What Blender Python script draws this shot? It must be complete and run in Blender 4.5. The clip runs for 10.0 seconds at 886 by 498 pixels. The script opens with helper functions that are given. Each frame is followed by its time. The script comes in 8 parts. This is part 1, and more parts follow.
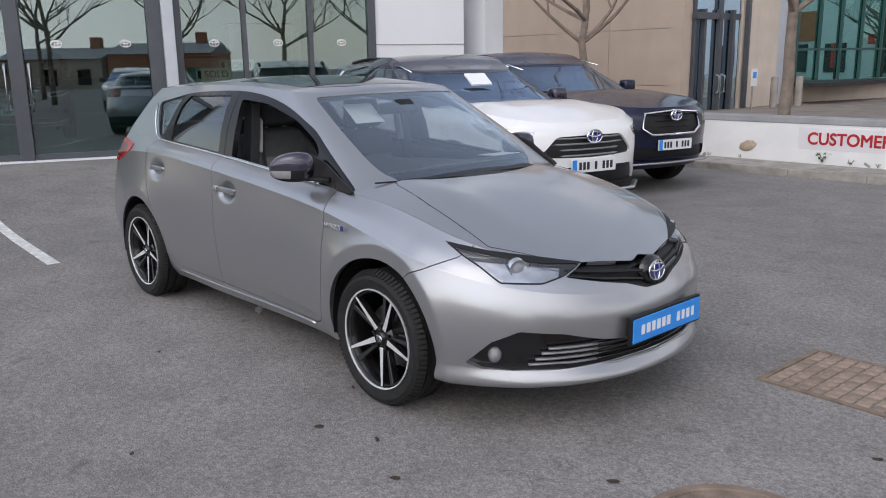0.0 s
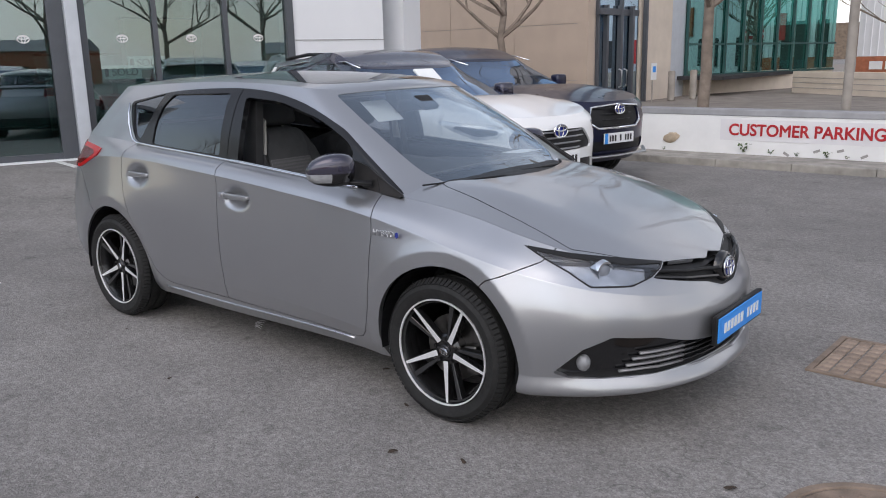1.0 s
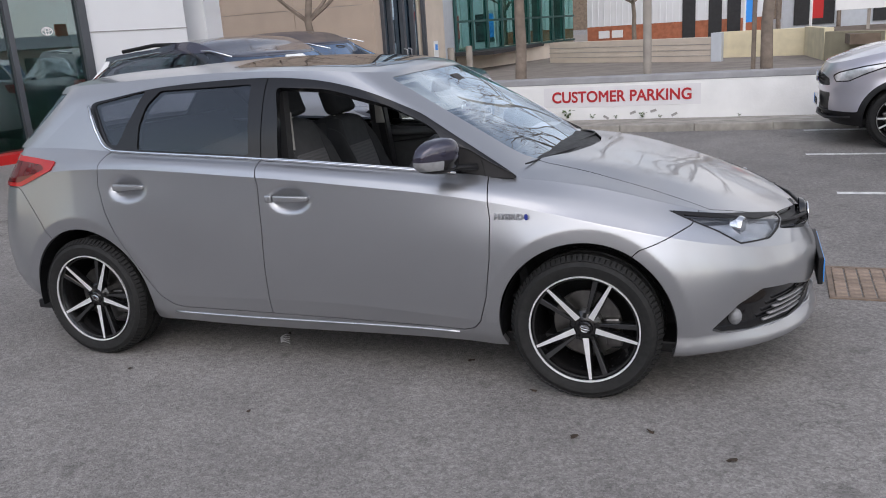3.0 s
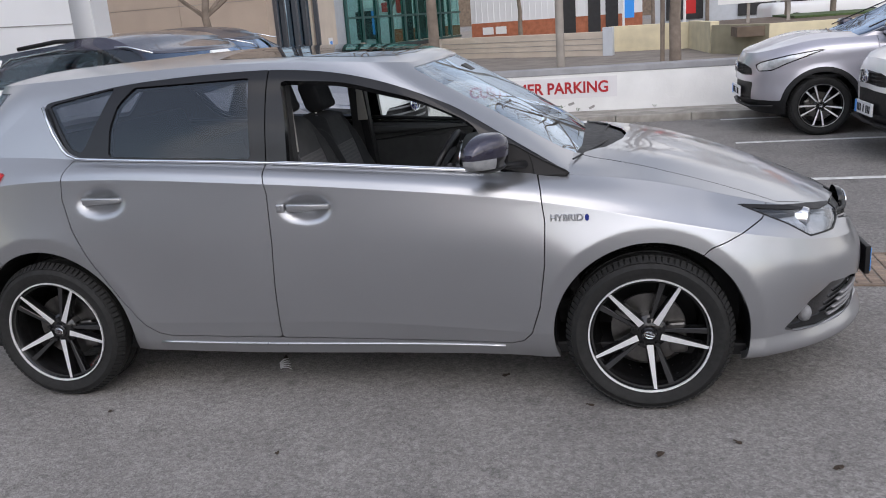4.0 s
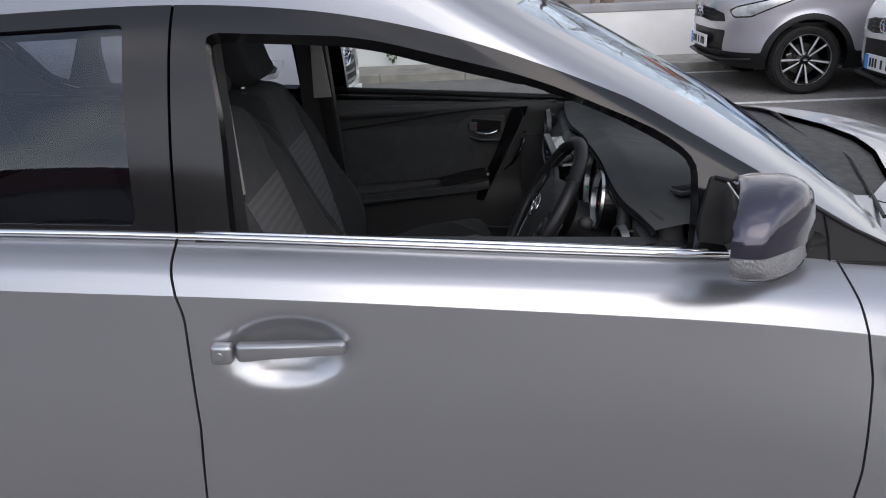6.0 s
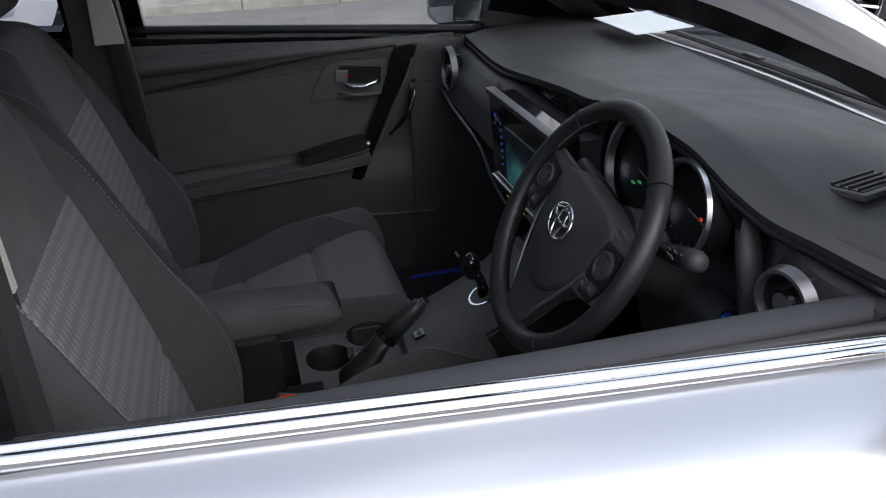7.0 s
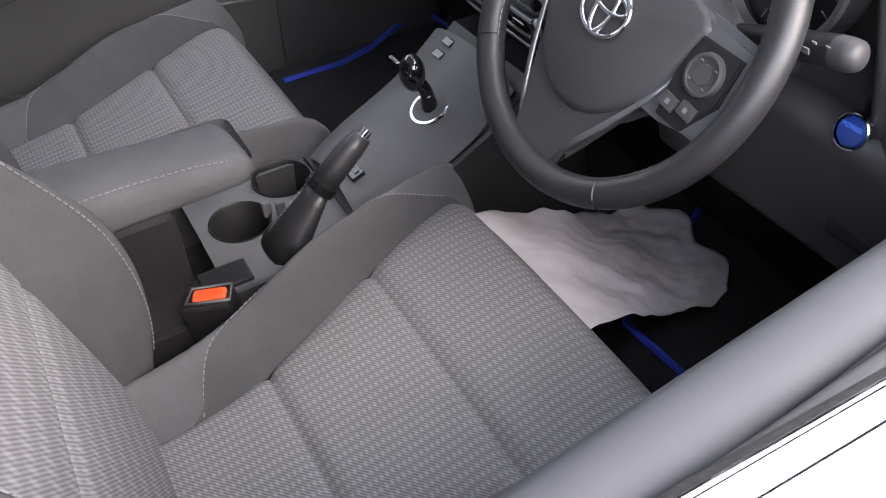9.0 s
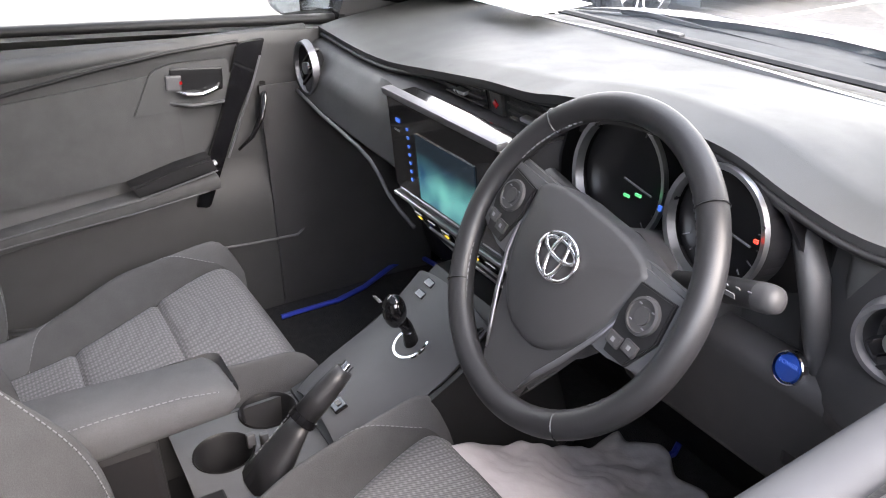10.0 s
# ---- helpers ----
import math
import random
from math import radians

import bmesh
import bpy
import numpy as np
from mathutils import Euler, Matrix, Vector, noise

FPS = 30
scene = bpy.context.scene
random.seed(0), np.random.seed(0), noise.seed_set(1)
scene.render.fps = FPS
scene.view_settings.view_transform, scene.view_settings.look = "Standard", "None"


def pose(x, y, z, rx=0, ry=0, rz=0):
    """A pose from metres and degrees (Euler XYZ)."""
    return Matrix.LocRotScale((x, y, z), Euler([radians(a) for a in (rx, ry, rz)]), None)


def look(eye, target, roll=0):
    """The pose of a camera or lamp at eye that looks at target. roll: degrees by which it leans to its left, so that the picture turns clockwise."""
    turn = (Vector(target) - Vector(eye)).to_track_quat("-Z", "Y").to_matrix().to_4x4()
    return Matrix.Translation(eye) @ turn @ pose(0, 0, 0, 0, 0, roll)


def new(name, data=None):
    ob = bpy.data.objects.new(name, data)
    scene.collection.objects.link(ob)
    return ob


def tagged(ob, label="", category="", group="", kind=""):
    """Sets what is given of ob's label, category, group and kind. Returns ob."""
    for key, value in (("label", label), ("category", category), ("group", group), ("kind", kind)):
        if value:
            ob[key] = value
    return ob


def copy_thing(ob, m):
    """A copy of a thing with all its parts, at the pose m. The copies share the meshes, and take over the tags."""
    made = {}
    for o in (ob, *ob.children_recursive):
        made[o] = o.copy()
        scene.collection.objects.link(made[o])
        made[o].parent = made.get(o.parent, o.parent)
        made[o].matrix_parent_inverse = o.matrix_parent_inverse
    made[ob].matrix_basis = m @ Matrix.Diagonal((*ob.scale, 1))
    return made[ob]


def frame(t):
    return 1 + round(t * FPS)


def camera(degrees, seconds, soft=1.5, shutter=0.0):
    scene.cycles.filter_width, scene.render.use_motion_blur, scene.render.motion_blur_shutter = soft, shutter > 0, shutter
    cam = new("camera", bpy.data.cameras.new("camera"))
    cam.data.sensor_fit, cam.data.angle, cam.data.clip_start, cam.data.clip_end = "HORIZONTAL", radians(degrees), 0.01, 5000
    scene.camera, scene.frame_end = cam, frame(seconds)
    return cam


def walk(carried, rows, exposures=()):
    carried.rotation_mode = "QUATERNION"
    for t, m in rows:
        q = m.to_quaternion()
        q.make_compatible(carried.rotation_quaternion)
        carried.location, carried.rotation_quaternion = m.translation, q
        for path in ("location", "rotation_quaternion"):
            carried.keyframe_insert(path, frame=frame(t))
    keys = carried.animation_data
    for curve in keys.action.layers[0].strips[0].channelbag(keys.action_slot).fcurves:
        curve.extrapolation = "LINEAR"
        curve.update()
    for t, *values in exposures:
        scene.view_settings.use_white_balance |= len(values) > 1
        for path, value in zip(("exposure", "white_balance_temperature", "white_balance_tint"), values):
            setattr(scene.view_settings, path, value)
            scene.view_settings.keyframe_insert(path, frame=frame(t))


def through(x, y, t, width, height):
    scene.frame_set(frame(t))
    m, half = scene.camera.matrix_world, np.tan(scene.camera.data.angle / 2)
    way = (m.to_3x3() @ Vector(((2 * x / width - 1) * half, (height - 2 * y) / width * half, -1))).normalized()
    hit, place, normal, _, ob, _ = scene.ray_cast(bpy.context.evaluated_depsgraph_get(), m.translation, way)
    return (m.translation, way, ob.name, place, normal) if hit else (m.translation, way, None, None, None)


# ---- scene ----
cam = camera(57.0, 10.0, soft=1.0)
PATH = [
    (0, (5.432, -3.006, 1.538), (3.987, -1.697, 1.094), -0.9),
    (0.5, (5.038, -3.159, 1.544), (3.664, -1.778, 1.093), -1.2),
    (1, (4.691, -3.385, 1.537), (3.457, -1.879, 1.08), -1.2),
    (1.5, (4.325, -3.63, 1.553), (3.246, -2.016, 1.072), -2.2),
    (2, (3.886, -3.794, 1.568), (2.91, -2.123, 1.065), -2.3),
    (2.2, (3.765, -3.856, 1.568), (2.859, -2.148, 1.057), -2.3),
    (3.3, (2.981, -4.072, 1.565), (2.351, -2.246, 1.049), -4.0),
    (3.5, (2.82, -4.047, 1.571), (2.235, -2.205, 1.054), -3.8),
    (4, (2.463, -3.891, 1.553), (2.057, -2.009, 1.011), -4.2),
    (4.5, (2.25, -3.548, 1.511), (1.975, -1.651, 0.941), -3.0),
    (5, (2.031, -3.032, 1.501), (1.852, -1.134, 0.897), -2.1),
    (5.5, (1.775, -2.537, 1.497), (1.65, -0.647, 0.856), -2.1),
    (5.8, (1.636, -2.208, 1.452), (1.544, -0.326, 0.781), -2.6),
    (6, (1.569, -2.051, 1.471), (1.493, -0.176, 0.778), -2.6),
    (6.2, (1.481, -1.878, 1.459), (1.491, -0.007, 0.752), -2.6),
    (7.3, (1.327, -1.067, 1.33), (1.899, 0.6, 0.385), -1.8),
    (7.5, (1.323, -1.003, 1.321), (1.971, 0.606, 0.325), -1.9),
    (8, (1.27, -0.888, 1.292), (2.066, 0.531, 0.129), -2.6),
    (8.5, (1.259, -0.846, 1.263), (1.988, 0.434, -0.091), -2.9),
    (9, (1.263, -0.839, 1.263), (1.976, 0.443, -0.096), -1.9),
    (9.5, (1.265, -0.855, 1.289), (2.038, 0.657, 0.233), -1.9),
    (10, (1.269, -0.899, 1.296), (2.144, 0.664, 0.404), -1.5),
]
walk(cam, [(t, look(eye, target, roll)) for t, eye, target, roll in PATH],
     ((0, 0.22, 6950, 14), (5.0, 0.22, 6950, 14), (5.5, 0.24, 6950, 14), (6.2, 0.34, 6950, 14), (7.3, 1.5, 6950, 13), (7.5, 1.85, 7000, 13), (8, 2.95, 7200, 16), (8.5, 3.35, 7350, 17), (9, 3.38, 7450, 18), (9.5, 3.8, 7500, 17), (10, 3.7, 7650, 17)))

# ---- light ----
world = bpy.data.worlds.new("world")
scene.world = world
world.use_nodes = True
_n, _l = world.node_tree.nodes, world.node_tree.links
_bg = _n["Background"]
_sky = _n.new("ShaderNodeTexSky")
_sky.sky_type, _sky.sun_disc = "NISHITA", False
_sky.sun_elevation, _sky.sun_rotation = radians(42), radians(162)
_sky.dust_density, _sky.air_density = 0.6, 1.3
_co = _n.new("ShaderNodeTexCoord")
_cl = _n.new("ShaderNodeTexNoise")
_cl.inputs["Scale"].default_value, _cl.inputs["Detail"].default_value = 2.2, 6.0
_ra = _n.new("ShaderNodeValToRGB")
_ra.color_ramp.elements[0].position, _ra.color_ramp.elements[1].position = 0.29, 0.52
_ra.color_ramp.elements[0].color, _ra.color_ramp.elements[1].color = (0.24, 0.24, 0.24, 1), (1, 1, 1, 1)
_mx = _n.new("ShaderNodeMix")
_mx.data_type = "RGBA"
_mx.inputs["B"].default_value = (9.4, 9.7, 10.4, 1)
_mp = _n.new("ShaderNodeMapping")
_mp.inputs["Location"].default_value = (3.1, 1.7, 0.4)
_l.new(_co.outputs["Generated"], _mp.inputs["Vector"])
_l.new(_mp.outputs["Vector"], _cl.inputs["Vector"])
# cloud cover thins towards the zenith
_sep, _hi = _n.new("ShaderNodeSeparateXYZ"), _n.new("ShaderNodeMath")
_hi.operation = "MULTIPLY_ADD"
_hi.inputs[1].default_value = -0.2
_l.new(_co.outputs["Generated"], _sep.inputs["Vector"])
_l.new(_sep.outputs["Z"], _hi.inputs[0])
_l.new(_cl.outputs["Fac"], _hi.inputs[2])
# an open blue stretch low on one side
_dot, _gap, _cut = _n.new("ShaderNodeVectorMath"), _n.new("ShaderNodeMapRange"), _n.new("ShaderNodeMath")
_dot.operation, _cut.operation = "DOT_PRODUCT", "SUBTRACT"
_dot.inputs[1].default_value = (-0.8, -0.38, 0.465)
_gap.inputs["From Min"].default_value, _gap.inputs["From Max"].default_value = 0.84, 0.96
_gap.inputs["To Min"].default_value, _gap.inputs["To Max"].default_value = 0.0, 0.5
_l.new(_co.outputs["Generated"], _dot.inputs[0]), _l.new(_dot.outputs["Value"], _gap.inputs["Value"])
_l.new(_hi.outputs[0], _cut.inputs[0]), _l.new(_gap.outputs["Result"], _cut.inputs[1])
# and a wide one high up towards the building
_dou, _rift, _cuu = _n.new("ShaderNodeVectorMath"), _n.new("ShaderNodeMapRange"), _n.new("ShaderNodeMath")
_dou.operation, _cuu.operation = "DOT_PRODUCT", "SUBTRACT"
_dou.inputs[1].default_value = (-0.22, 0.42, 0.88)
_rift.inputs["From Min"].default_value, _rift.inputs["From Max"].default_value = 0.8, 0.93
_rift.inputs["To Min"].default_value, _rift.inputs["To Max"].default_value = 0.0, 0.3
_l.new(_co.outputs["Generated"], _dou.inputs[0]), _l.new(_dou.outputs["Value"], _rift.inputs["Value"])
_l.new(_cut.outputs[0], _cuu.inputs[0]), _l.new(_rift.outputs["Result"], _cuu.inputs[1])
_l.new(_cuu.outputs[0], _ra.inputs["Fac"])
_l.new(_ra.outputs["Color"], _mx.inputs["Factor"])
_l.new(_sky.outputs["Color"], _mx.inputs["A"])
# the cloud is brighter round the hidden sun
_dos, _glow, _lit = _n.new("ShaderNodeVectorMath"), _n.new("ShaderNodeMapRange"), _n.new("ShaderNodeVectorMath")
_dos.operation, _lit.operation = "DOT_PRODUCT", "SCALE"
_dos.inputs[1].default_value = (0.21, -0.87, 0.45)
_glow.interpolation_type = "SMOOTHSTEP"
_glow.inputs["From Min"].default_value, _glow.inputs["From Max"].default_value = 0.1, 1.0
_glow.inputs["To Min"].default_value, _glow.inputs["To Max"].default_value = 0.9, 1.65
_l.new(_co.outputs["Generated"], _dos.inputs[0]), _l.new(_dos.outputs["Value"], _glow.inputs["Value"])
_l.new(_mx.outputs["Result"], _lit.inputs[0]), _l.new(_glow.outputs["Result"], _lit.inputs["Scale"])
_l.new(_lit.outputs["Vector"], _bg.inputs["Color"])
_bg.inputs["Strength"].default_value = 0.131

sun = new("sun", bpy.data.lights.new("sun", "SUN"))
sun.data.energy, sun.data.angle, sun.data.color = 0.5, radians(40), (1.0, 0.97, 0.93)
sun.matrix_world = look((0, 0, 30), (-7, 21, 9))
scene.view_settings.exposure = 0.0

# ---- building helpers ----


def part(name, bm, material, parent=None, label="", smooth=False, kind="", category="", m=None):
    """Link a bmesh (or mesh) as one object, under a thing if one is given."""
    if isinstance(bm, bpy.types.Mesh):
        me = bm
    else:
        me = bpy.data.meshes.new(name)
        bmesh.ops.recalc_face_normals(bm, faces=bm.faces)
        bm.to_mesh(me)
        bm.free()
    if not me.materials:
        for one in material if isinstance(material, (list, tuple)) else [material]:
            me.materials.append(one)
    if smooth:
        me.shade_smooth() if smooth is True else me.shade_smooth()
        if smooth is not True:
            me.set_sharp_from_angle(angle=radians(smooth))
    ob = new(name, me)
    if parent:
        ob.parent = parent
    if m is not None:
        ob.matrix_basis = m
    return tagged(ob, label, category, "", kind)


def thing(name, label, category, m=None, group=""):
    ob = new(name)
    ob.empty_display_size = 0.1
    if m is not None:
        ob.matrix_basis = m
    return tagged(ob, label, category, group)


def add_box(bm, size, at=(0, 0, 0), bevel=0.0, rot=(0, 0, 0), seg=2):
    m = pose(*at, *rot) @ Matrix.Diagonal((*size, 1))
    got = bmesh.ops.create_cube(bm, size=1, matrix=m)
    if bevel:
        edges = list({e for v in got["verts"] for e in v.link_edges})
        bmesh.ops.bevel(bm, geom=edges, offset=bevel, segments=seg, affect="EDGES", profile=0.6)
    return bm


def box(size, at=(0, 0, 0), bevel=0.0, rot=(0, 0, 0), seg=2):
    return add_box(bmesh.new(), size, at, bevel, rot, seg)


def add_cyl(bm, r, h, m=Matrix(), seg=24, r2=None, bevel=0.0):
    got = bmesh.ops.create_cone(bm, cap_ends=True, segments=seg, radius1=r, radius2=r if r2 is None else r2, depth=h, matrix=m)
    if bevel:
        caps = {f for v in got["verts"] for f in v.link_faces if len(f.verts) > 4}
        bmesh.ops.bevel(bm, geom=list({e for f in caps for e in f.edges}), offset=bevel, segments=2, affect="EDGES")
    return bm


def cyl(r, h, m=Matrix(), seg=24, r2=None, bevel=0.0):
    return add_cyl(bmesh.new(), r, h, m, seg, r2, bevel)


def add_tube(bm, pts, r, seg=8, closed=False, flat=1.0, up=(0, 0, 1)):
    """A round bar along points; r is one radius or one for each point; flat squeezes it across up."""
    pts = [Vector(p) for p in pts]
    n = len(pts)
    rings = []
    for i, p in enumerate(pts):
        a = pts[i - 1] if (i or closed) else p
        b = pts[(i + 1) % n] if (i < n - 1 or closed) else p
        d = (b - a).normalized()
        side = d.cross(Vector(up))
        if side.length < 1e-4:
            side = d.cross(Vector((0, 1, 0)))
        side.normalize()
        top = side.cross(d)
        rad = r[i] if isinstance(r, (list, tuple)) else r
        rings.append([bm.verts.new(p + rad * (math.cos(q) * side + flat * math.sin(q) * top)) for q in [2 * math.pi * k / seg for k in range(seg)]])
    for i in range(n if closed else n - 1):
        a, b = rings[i], rings[(i + 1) % n]
        for k in range(seg):
            bm.faces.new((a[k], a[(k + 1) % seg], b[(k + 1) % seg], b[k]))
    if not closed:
        bm.faces.new(rings[0][::-1])
        bm.faces.new(rings[-1])
    return bm


def stitches(pts, r=0.001, n=5, long=0.0048, gap=0.0026):
    """A row of short raised stitches along a line."""
    bm = bmesh.new()
    pts = [Vector(p) for p in pts]
    ends = [0.0]
    for a, b in zip(pts, pts[1:]):
        ends.append(ends[-1] + (b - a).length)

    def at(d):
        for k in range(len(pts) - 1):
            if d <= ends[k + 1]:
                return pts[k].lerp(pts[k + 1], (d - ends[k]) / max(ends[k + 1] - ends[k], 1e-9))
        return pts[-1]

    for k in range(int(ends[-1] / (long + gap))):
        d = k * (long + gap)
        add_tube(bm, [at(d), at(d + long)], r * 0.95, 4)
    return bm


def tube(pts, r, seg=8, closed=False, flat=1.0, up=(0, 0, 1)):
    return add_tube(bmesh.new(), pts, r, seg, closed, flat, up)


def add_prism(bm, outline, depth, m=Matrix(), bevel=0.0):
    """An outline in x, y, pushed depth along z."""
    low = [bm.verts.new(m @ Vector((x, y, 0))) for x, y in outline]
    high = [bm.verts.new(m @ Vector((x, y, depth))) for x, y in outline]
    n = len(outline)
    faces = [bm.faces.new(low[::-1]), bm.faces.new(high)]
    for i in range(n):
        faces.append(bm.faces.new((low[i], low[(i + 1) % n], high[(i + 1) % n], high[i])))
    if bevel:
        bmesh.ops.bevel(bm, geom=[e for e in faces[1].edges] + [e for e in faces[0].edges], offset=bevel, segments=2, affect="EDGES")
    return bm


def prism(outline, depth, m=Matrix(), bevel=0.0):
    return add_prism(bmesh.new(), outline, depth, m, bevel)


def add_lathe(bm, profile, m=Matrix(), seg=48, closed=False):
    """Radius and height pairs, turned round z."""
    rings = [[bm.verts.new(m @ Vector((r * math.cos(q), r * math.sin(q), h))) for q in [2 * math.pi * k / seg for k in range(seg)]] for r, h in profile]
    last = len(rings) if closed else len(rings) - 1
    for i in range(last):
        a, b = rings[i], rings[(i + 1) % len(rings)]
        for k in range(seg):
            bm.faces.new((a[k], a[(k + 1) % seg], b[(k + 1) % seg], b[k]))
    return bm


def lathe(profile, m=Matrix(), seg=48, closed=False):
    return add_lathe(bmesh.new(), profile, m, seg, closed)


def sheet(f, nu, nv, u0=0.0, u1=1.0, v0=0.0, v1=1.0, thick=0.0):
    """A grid of the surface f(u, v); with thick, a second skin under it."""
    bm = bmesh.new()
    g = [[bm.verts.new(f(u0 + (u1 - u0) * i / nu, v0 + (v1 - v0) * j / nv)) for j in range(nv + 1)] for i in range(nu + 1)]
    for i in range(nu):
        for j in range(nv):
            bm.faces.new((g[i][j], g[i + 1][j], g[i + 1][j + 1], g[i][j + 1]))
    if thick:
        bmesh.ops.recalc_face_normals(bm, faces=bm.faces)
        bmesh.ops.solidify(bm, geom=list(bm.faces), thickness=thick)
    return bm


def words(text, size, depth=0.002, align="CENTER", bold=0.0):
    """Letters of the built-in font as a mesh in x, y."""
    cu = bpy.data.curves.new("letters", "FONT")
    cu.body, cu.size, cu.extrude, cu.align_x, cu.align_y = text, size, depth, align, "CENTER"
    cu.bevel_depth, cu.bevel_resolution = bold, 0
    ob = bpy.data.objects.new("letters", cu)
    scene.collection.objects.link(ob)
    me = bpy.data.meshes.new_from_object(ob.evaluated_get(bpy.context.evaluated_depsgraph_get()))
    bpy.data.objects.remove(ob)
    return me


def curve(*keys):
    """A smooth function through (x, y) keys."""
    xs, ys = np.array([k[0] for k in keys], float), np.array([k[1] for k in keys], float)
    sl = np.diff(ys) / np.diff(xs)
    tg = np.empty(len(xs))
    tg[0], tg[-1] = sl[0], sl[-1]
    h = np.diff(xs)
    tg[1:-1] = (sl[:-1] * h[1:] + sl[1:] * h[:-1]) / (h[1:] + h[:-1])

    def f(x):
        x = np.clip(np.asarray(x, float), xs[0], xs[-1])
        i = np.clip(np.searchsorted(xs, x) - 1, 0, len(xs) - 2)
        t = (x - xs[i]) / h[i]
        return (ys[i] * (1 + 2 * t) * (1 - t) ** 2 + h[i] * tg[i] * t * (1 - t) ** 2 + ys[i + 1] * t * t * (3 - 2 * t) + h[i] * tg[i + 1] * t * t * (t - 1))

    return f

# ---- materials ----


def mat(name, col, rough=0.5, metal=0.0, var=0.12, scale=6.0, bump=0.0, bscale=80.0, coat=0.0, spec=0.5, emit=None, power=0.0, glass=0.0, fine=0.0, fscale=300.0, rvar=0.1, ior=1.45, alpha=1.0, rand=0.0):
    """A surface with its colour, large and fine variation and relief."""
    m = bpy.data.materials.new(name)
    m.use_nodes = True
    n, l = m.node_tree.nodes, m.node_tree.links
    b = n["Principled BSDF"]
    b.inputs["Roughness"].default_value, b.inputs["Metallic"].default_value = rough, metal
    b.inputs["Coat Weight"].default_value, b.inputs["Coat Roughness"].default_value = coat, 0.03
    b.inputs["Specular IOR Level"].default_value, b.inputs["IOR"].default_value = spec, ior
    b.inputs["Transmission Weight"].default_value = glass
    b.inputs["Alpha"].default_value = alpha
    b.inputs["Base Color"].default_value = (*col, 1)
    if emit:
        b.inputs["Emission Color"].default_value, b.inputs["Emission Strength"].default_value = (*emit, 1), power
    co = n.new("ShaderNodeTexCoord")

    def tex(s, detail=4.0):
        t = n.new("ShaderNodeTexNoise")
        t.inputs["Scale"].default_value, t.inputs["Detail"].default_value = s, detail
        l.new(co.outputs["Object"], t.inputs["Vector"])
        return t.outputs["Fac"]

    def ranged(x, lo, hi):
        r = n.new("ShaderNodeMapRange")
        r.inputs["From Min"].default_value, r.inputs["From Max"].default_value = 0.3, 0.7
        r.inputs["To Min"].default_value, r.inputs["To Max"].default_value = lo, hi
        l.new(x, r.inputs["Value"])
        return r.outputs["Result"]

    value = None
    if var:
        value = ranged(tex(scale), 1 - var, 1 + var)
        if rvar:
            l.new(ranged(tex(scale * 1.7), max(rough - rvar * rough, 0), min(rough + rvar * rough, 1)), b.inputs["Roughness"])
    if fine:
        v2 = ranged(tex(fscale, 2.0), 1 - fine, 1 + fine)
        if value:
            k = n.new("ShaderNodeMath")
            k.operation = "MULTIPLY"
            l.new(value, k.inputs[0]), l.new(v2, k.inputs[1])
            value = k.outputs[0]
        else:
            value = v2
    if rand:
        o = n.new("ShaderNodeObjectInfo")
        r = n.new("ShaderNodeMapRange")
        r.inputs["To Min"].default_value, r.inputs["To Max"].default_value = 1 - rand, 1 + rand
        l.new(o.outputs["Random"], r.inputs["Value"])
        if value:
            k = n.new("ShaderNodeMath")
            k.operation = "MULTIPLY"
            l.new(value, k.inputs[0]), l.new(r.outputs["Result"], k.inputs[1])
            value = k.outputs[0]
        else:
            value = r.outputs["Result"]
    if value:
        mixed = n.new("ShaderNodeVectorMath")
        mixed.operation = "SCALE"
        mixed.inputs[0].default_value = col
        l.new(value, mixed.inputs["Scale"])
        l.new(mixed.outputs["Vector"], b.inputs["Base Color"])
    if bump:
        bp = n.new("ShaderNodeBump")
        bp.inputs["Strength"].default_value, bp.inputs["Distance"].default_value = bump, 0.01
        l.new(tex(bscale, 3.0), bp.inputs["Height"])
        l.new(bp.outputs["Normal"], b.inputs["Normal"])
    return m


def clear_glass(name, tint=(0.9, 0.95, 0.95), through=0.85, rough=0.0, base=0.08, power=3.5, gloss=(0.95, 0.97, 1.0)):
    """Thin pane: lets the view through, with a mirror's gloss on it."""
    m = bpy.data.materials.new(name)
    m.use_nodes = True
    n, l = m.node_tree.nodes, m.node_tree.links
    n.remove(n["Principled BSDF"])
    out = n["Material Output"]
    tr, gl, mx, fr = n.new("ShaderNodeBsdfTransparent"), n.new("ShaderNodeBsdfGlossy"), n.new("ShaderNodeMixShader"), n.new("ShaderNodeLayerWeight")
    pw, ad = n.new("ShaderNodeMath"), n.new("ShaderNodeMath")
    pw.operation, ad.operation = "POWER", "MULTIPLY_ADD"
    pw.inputs[1].default_value, ad.inputs[1].default_value, ad.inputs[2].default_value = power, 0.93 - base, base
    tr.inputs["Color"].default_value = (*[c * through for c in tint], 1)
    gl.inputs["Roughness"].default_value, gl.inputs["Color"].default_value = rough, (*gloss, 1)
    fr.inputs["Blend"].default_value = 0.5
    l.new(fr.outputs["Facing"], pw.inputs[0]), l.new(pw.outputs[0], ad.inputs[0])
    l.new(ad.outputs[0], mx.inputs[0]), l.new(tr.outputs[0], mx.inputs[1]), l.new(gl.outputs[0], mx.inputs[2])
    l.new(mx.outputs[0], out.inputs["Surface"])
    return m


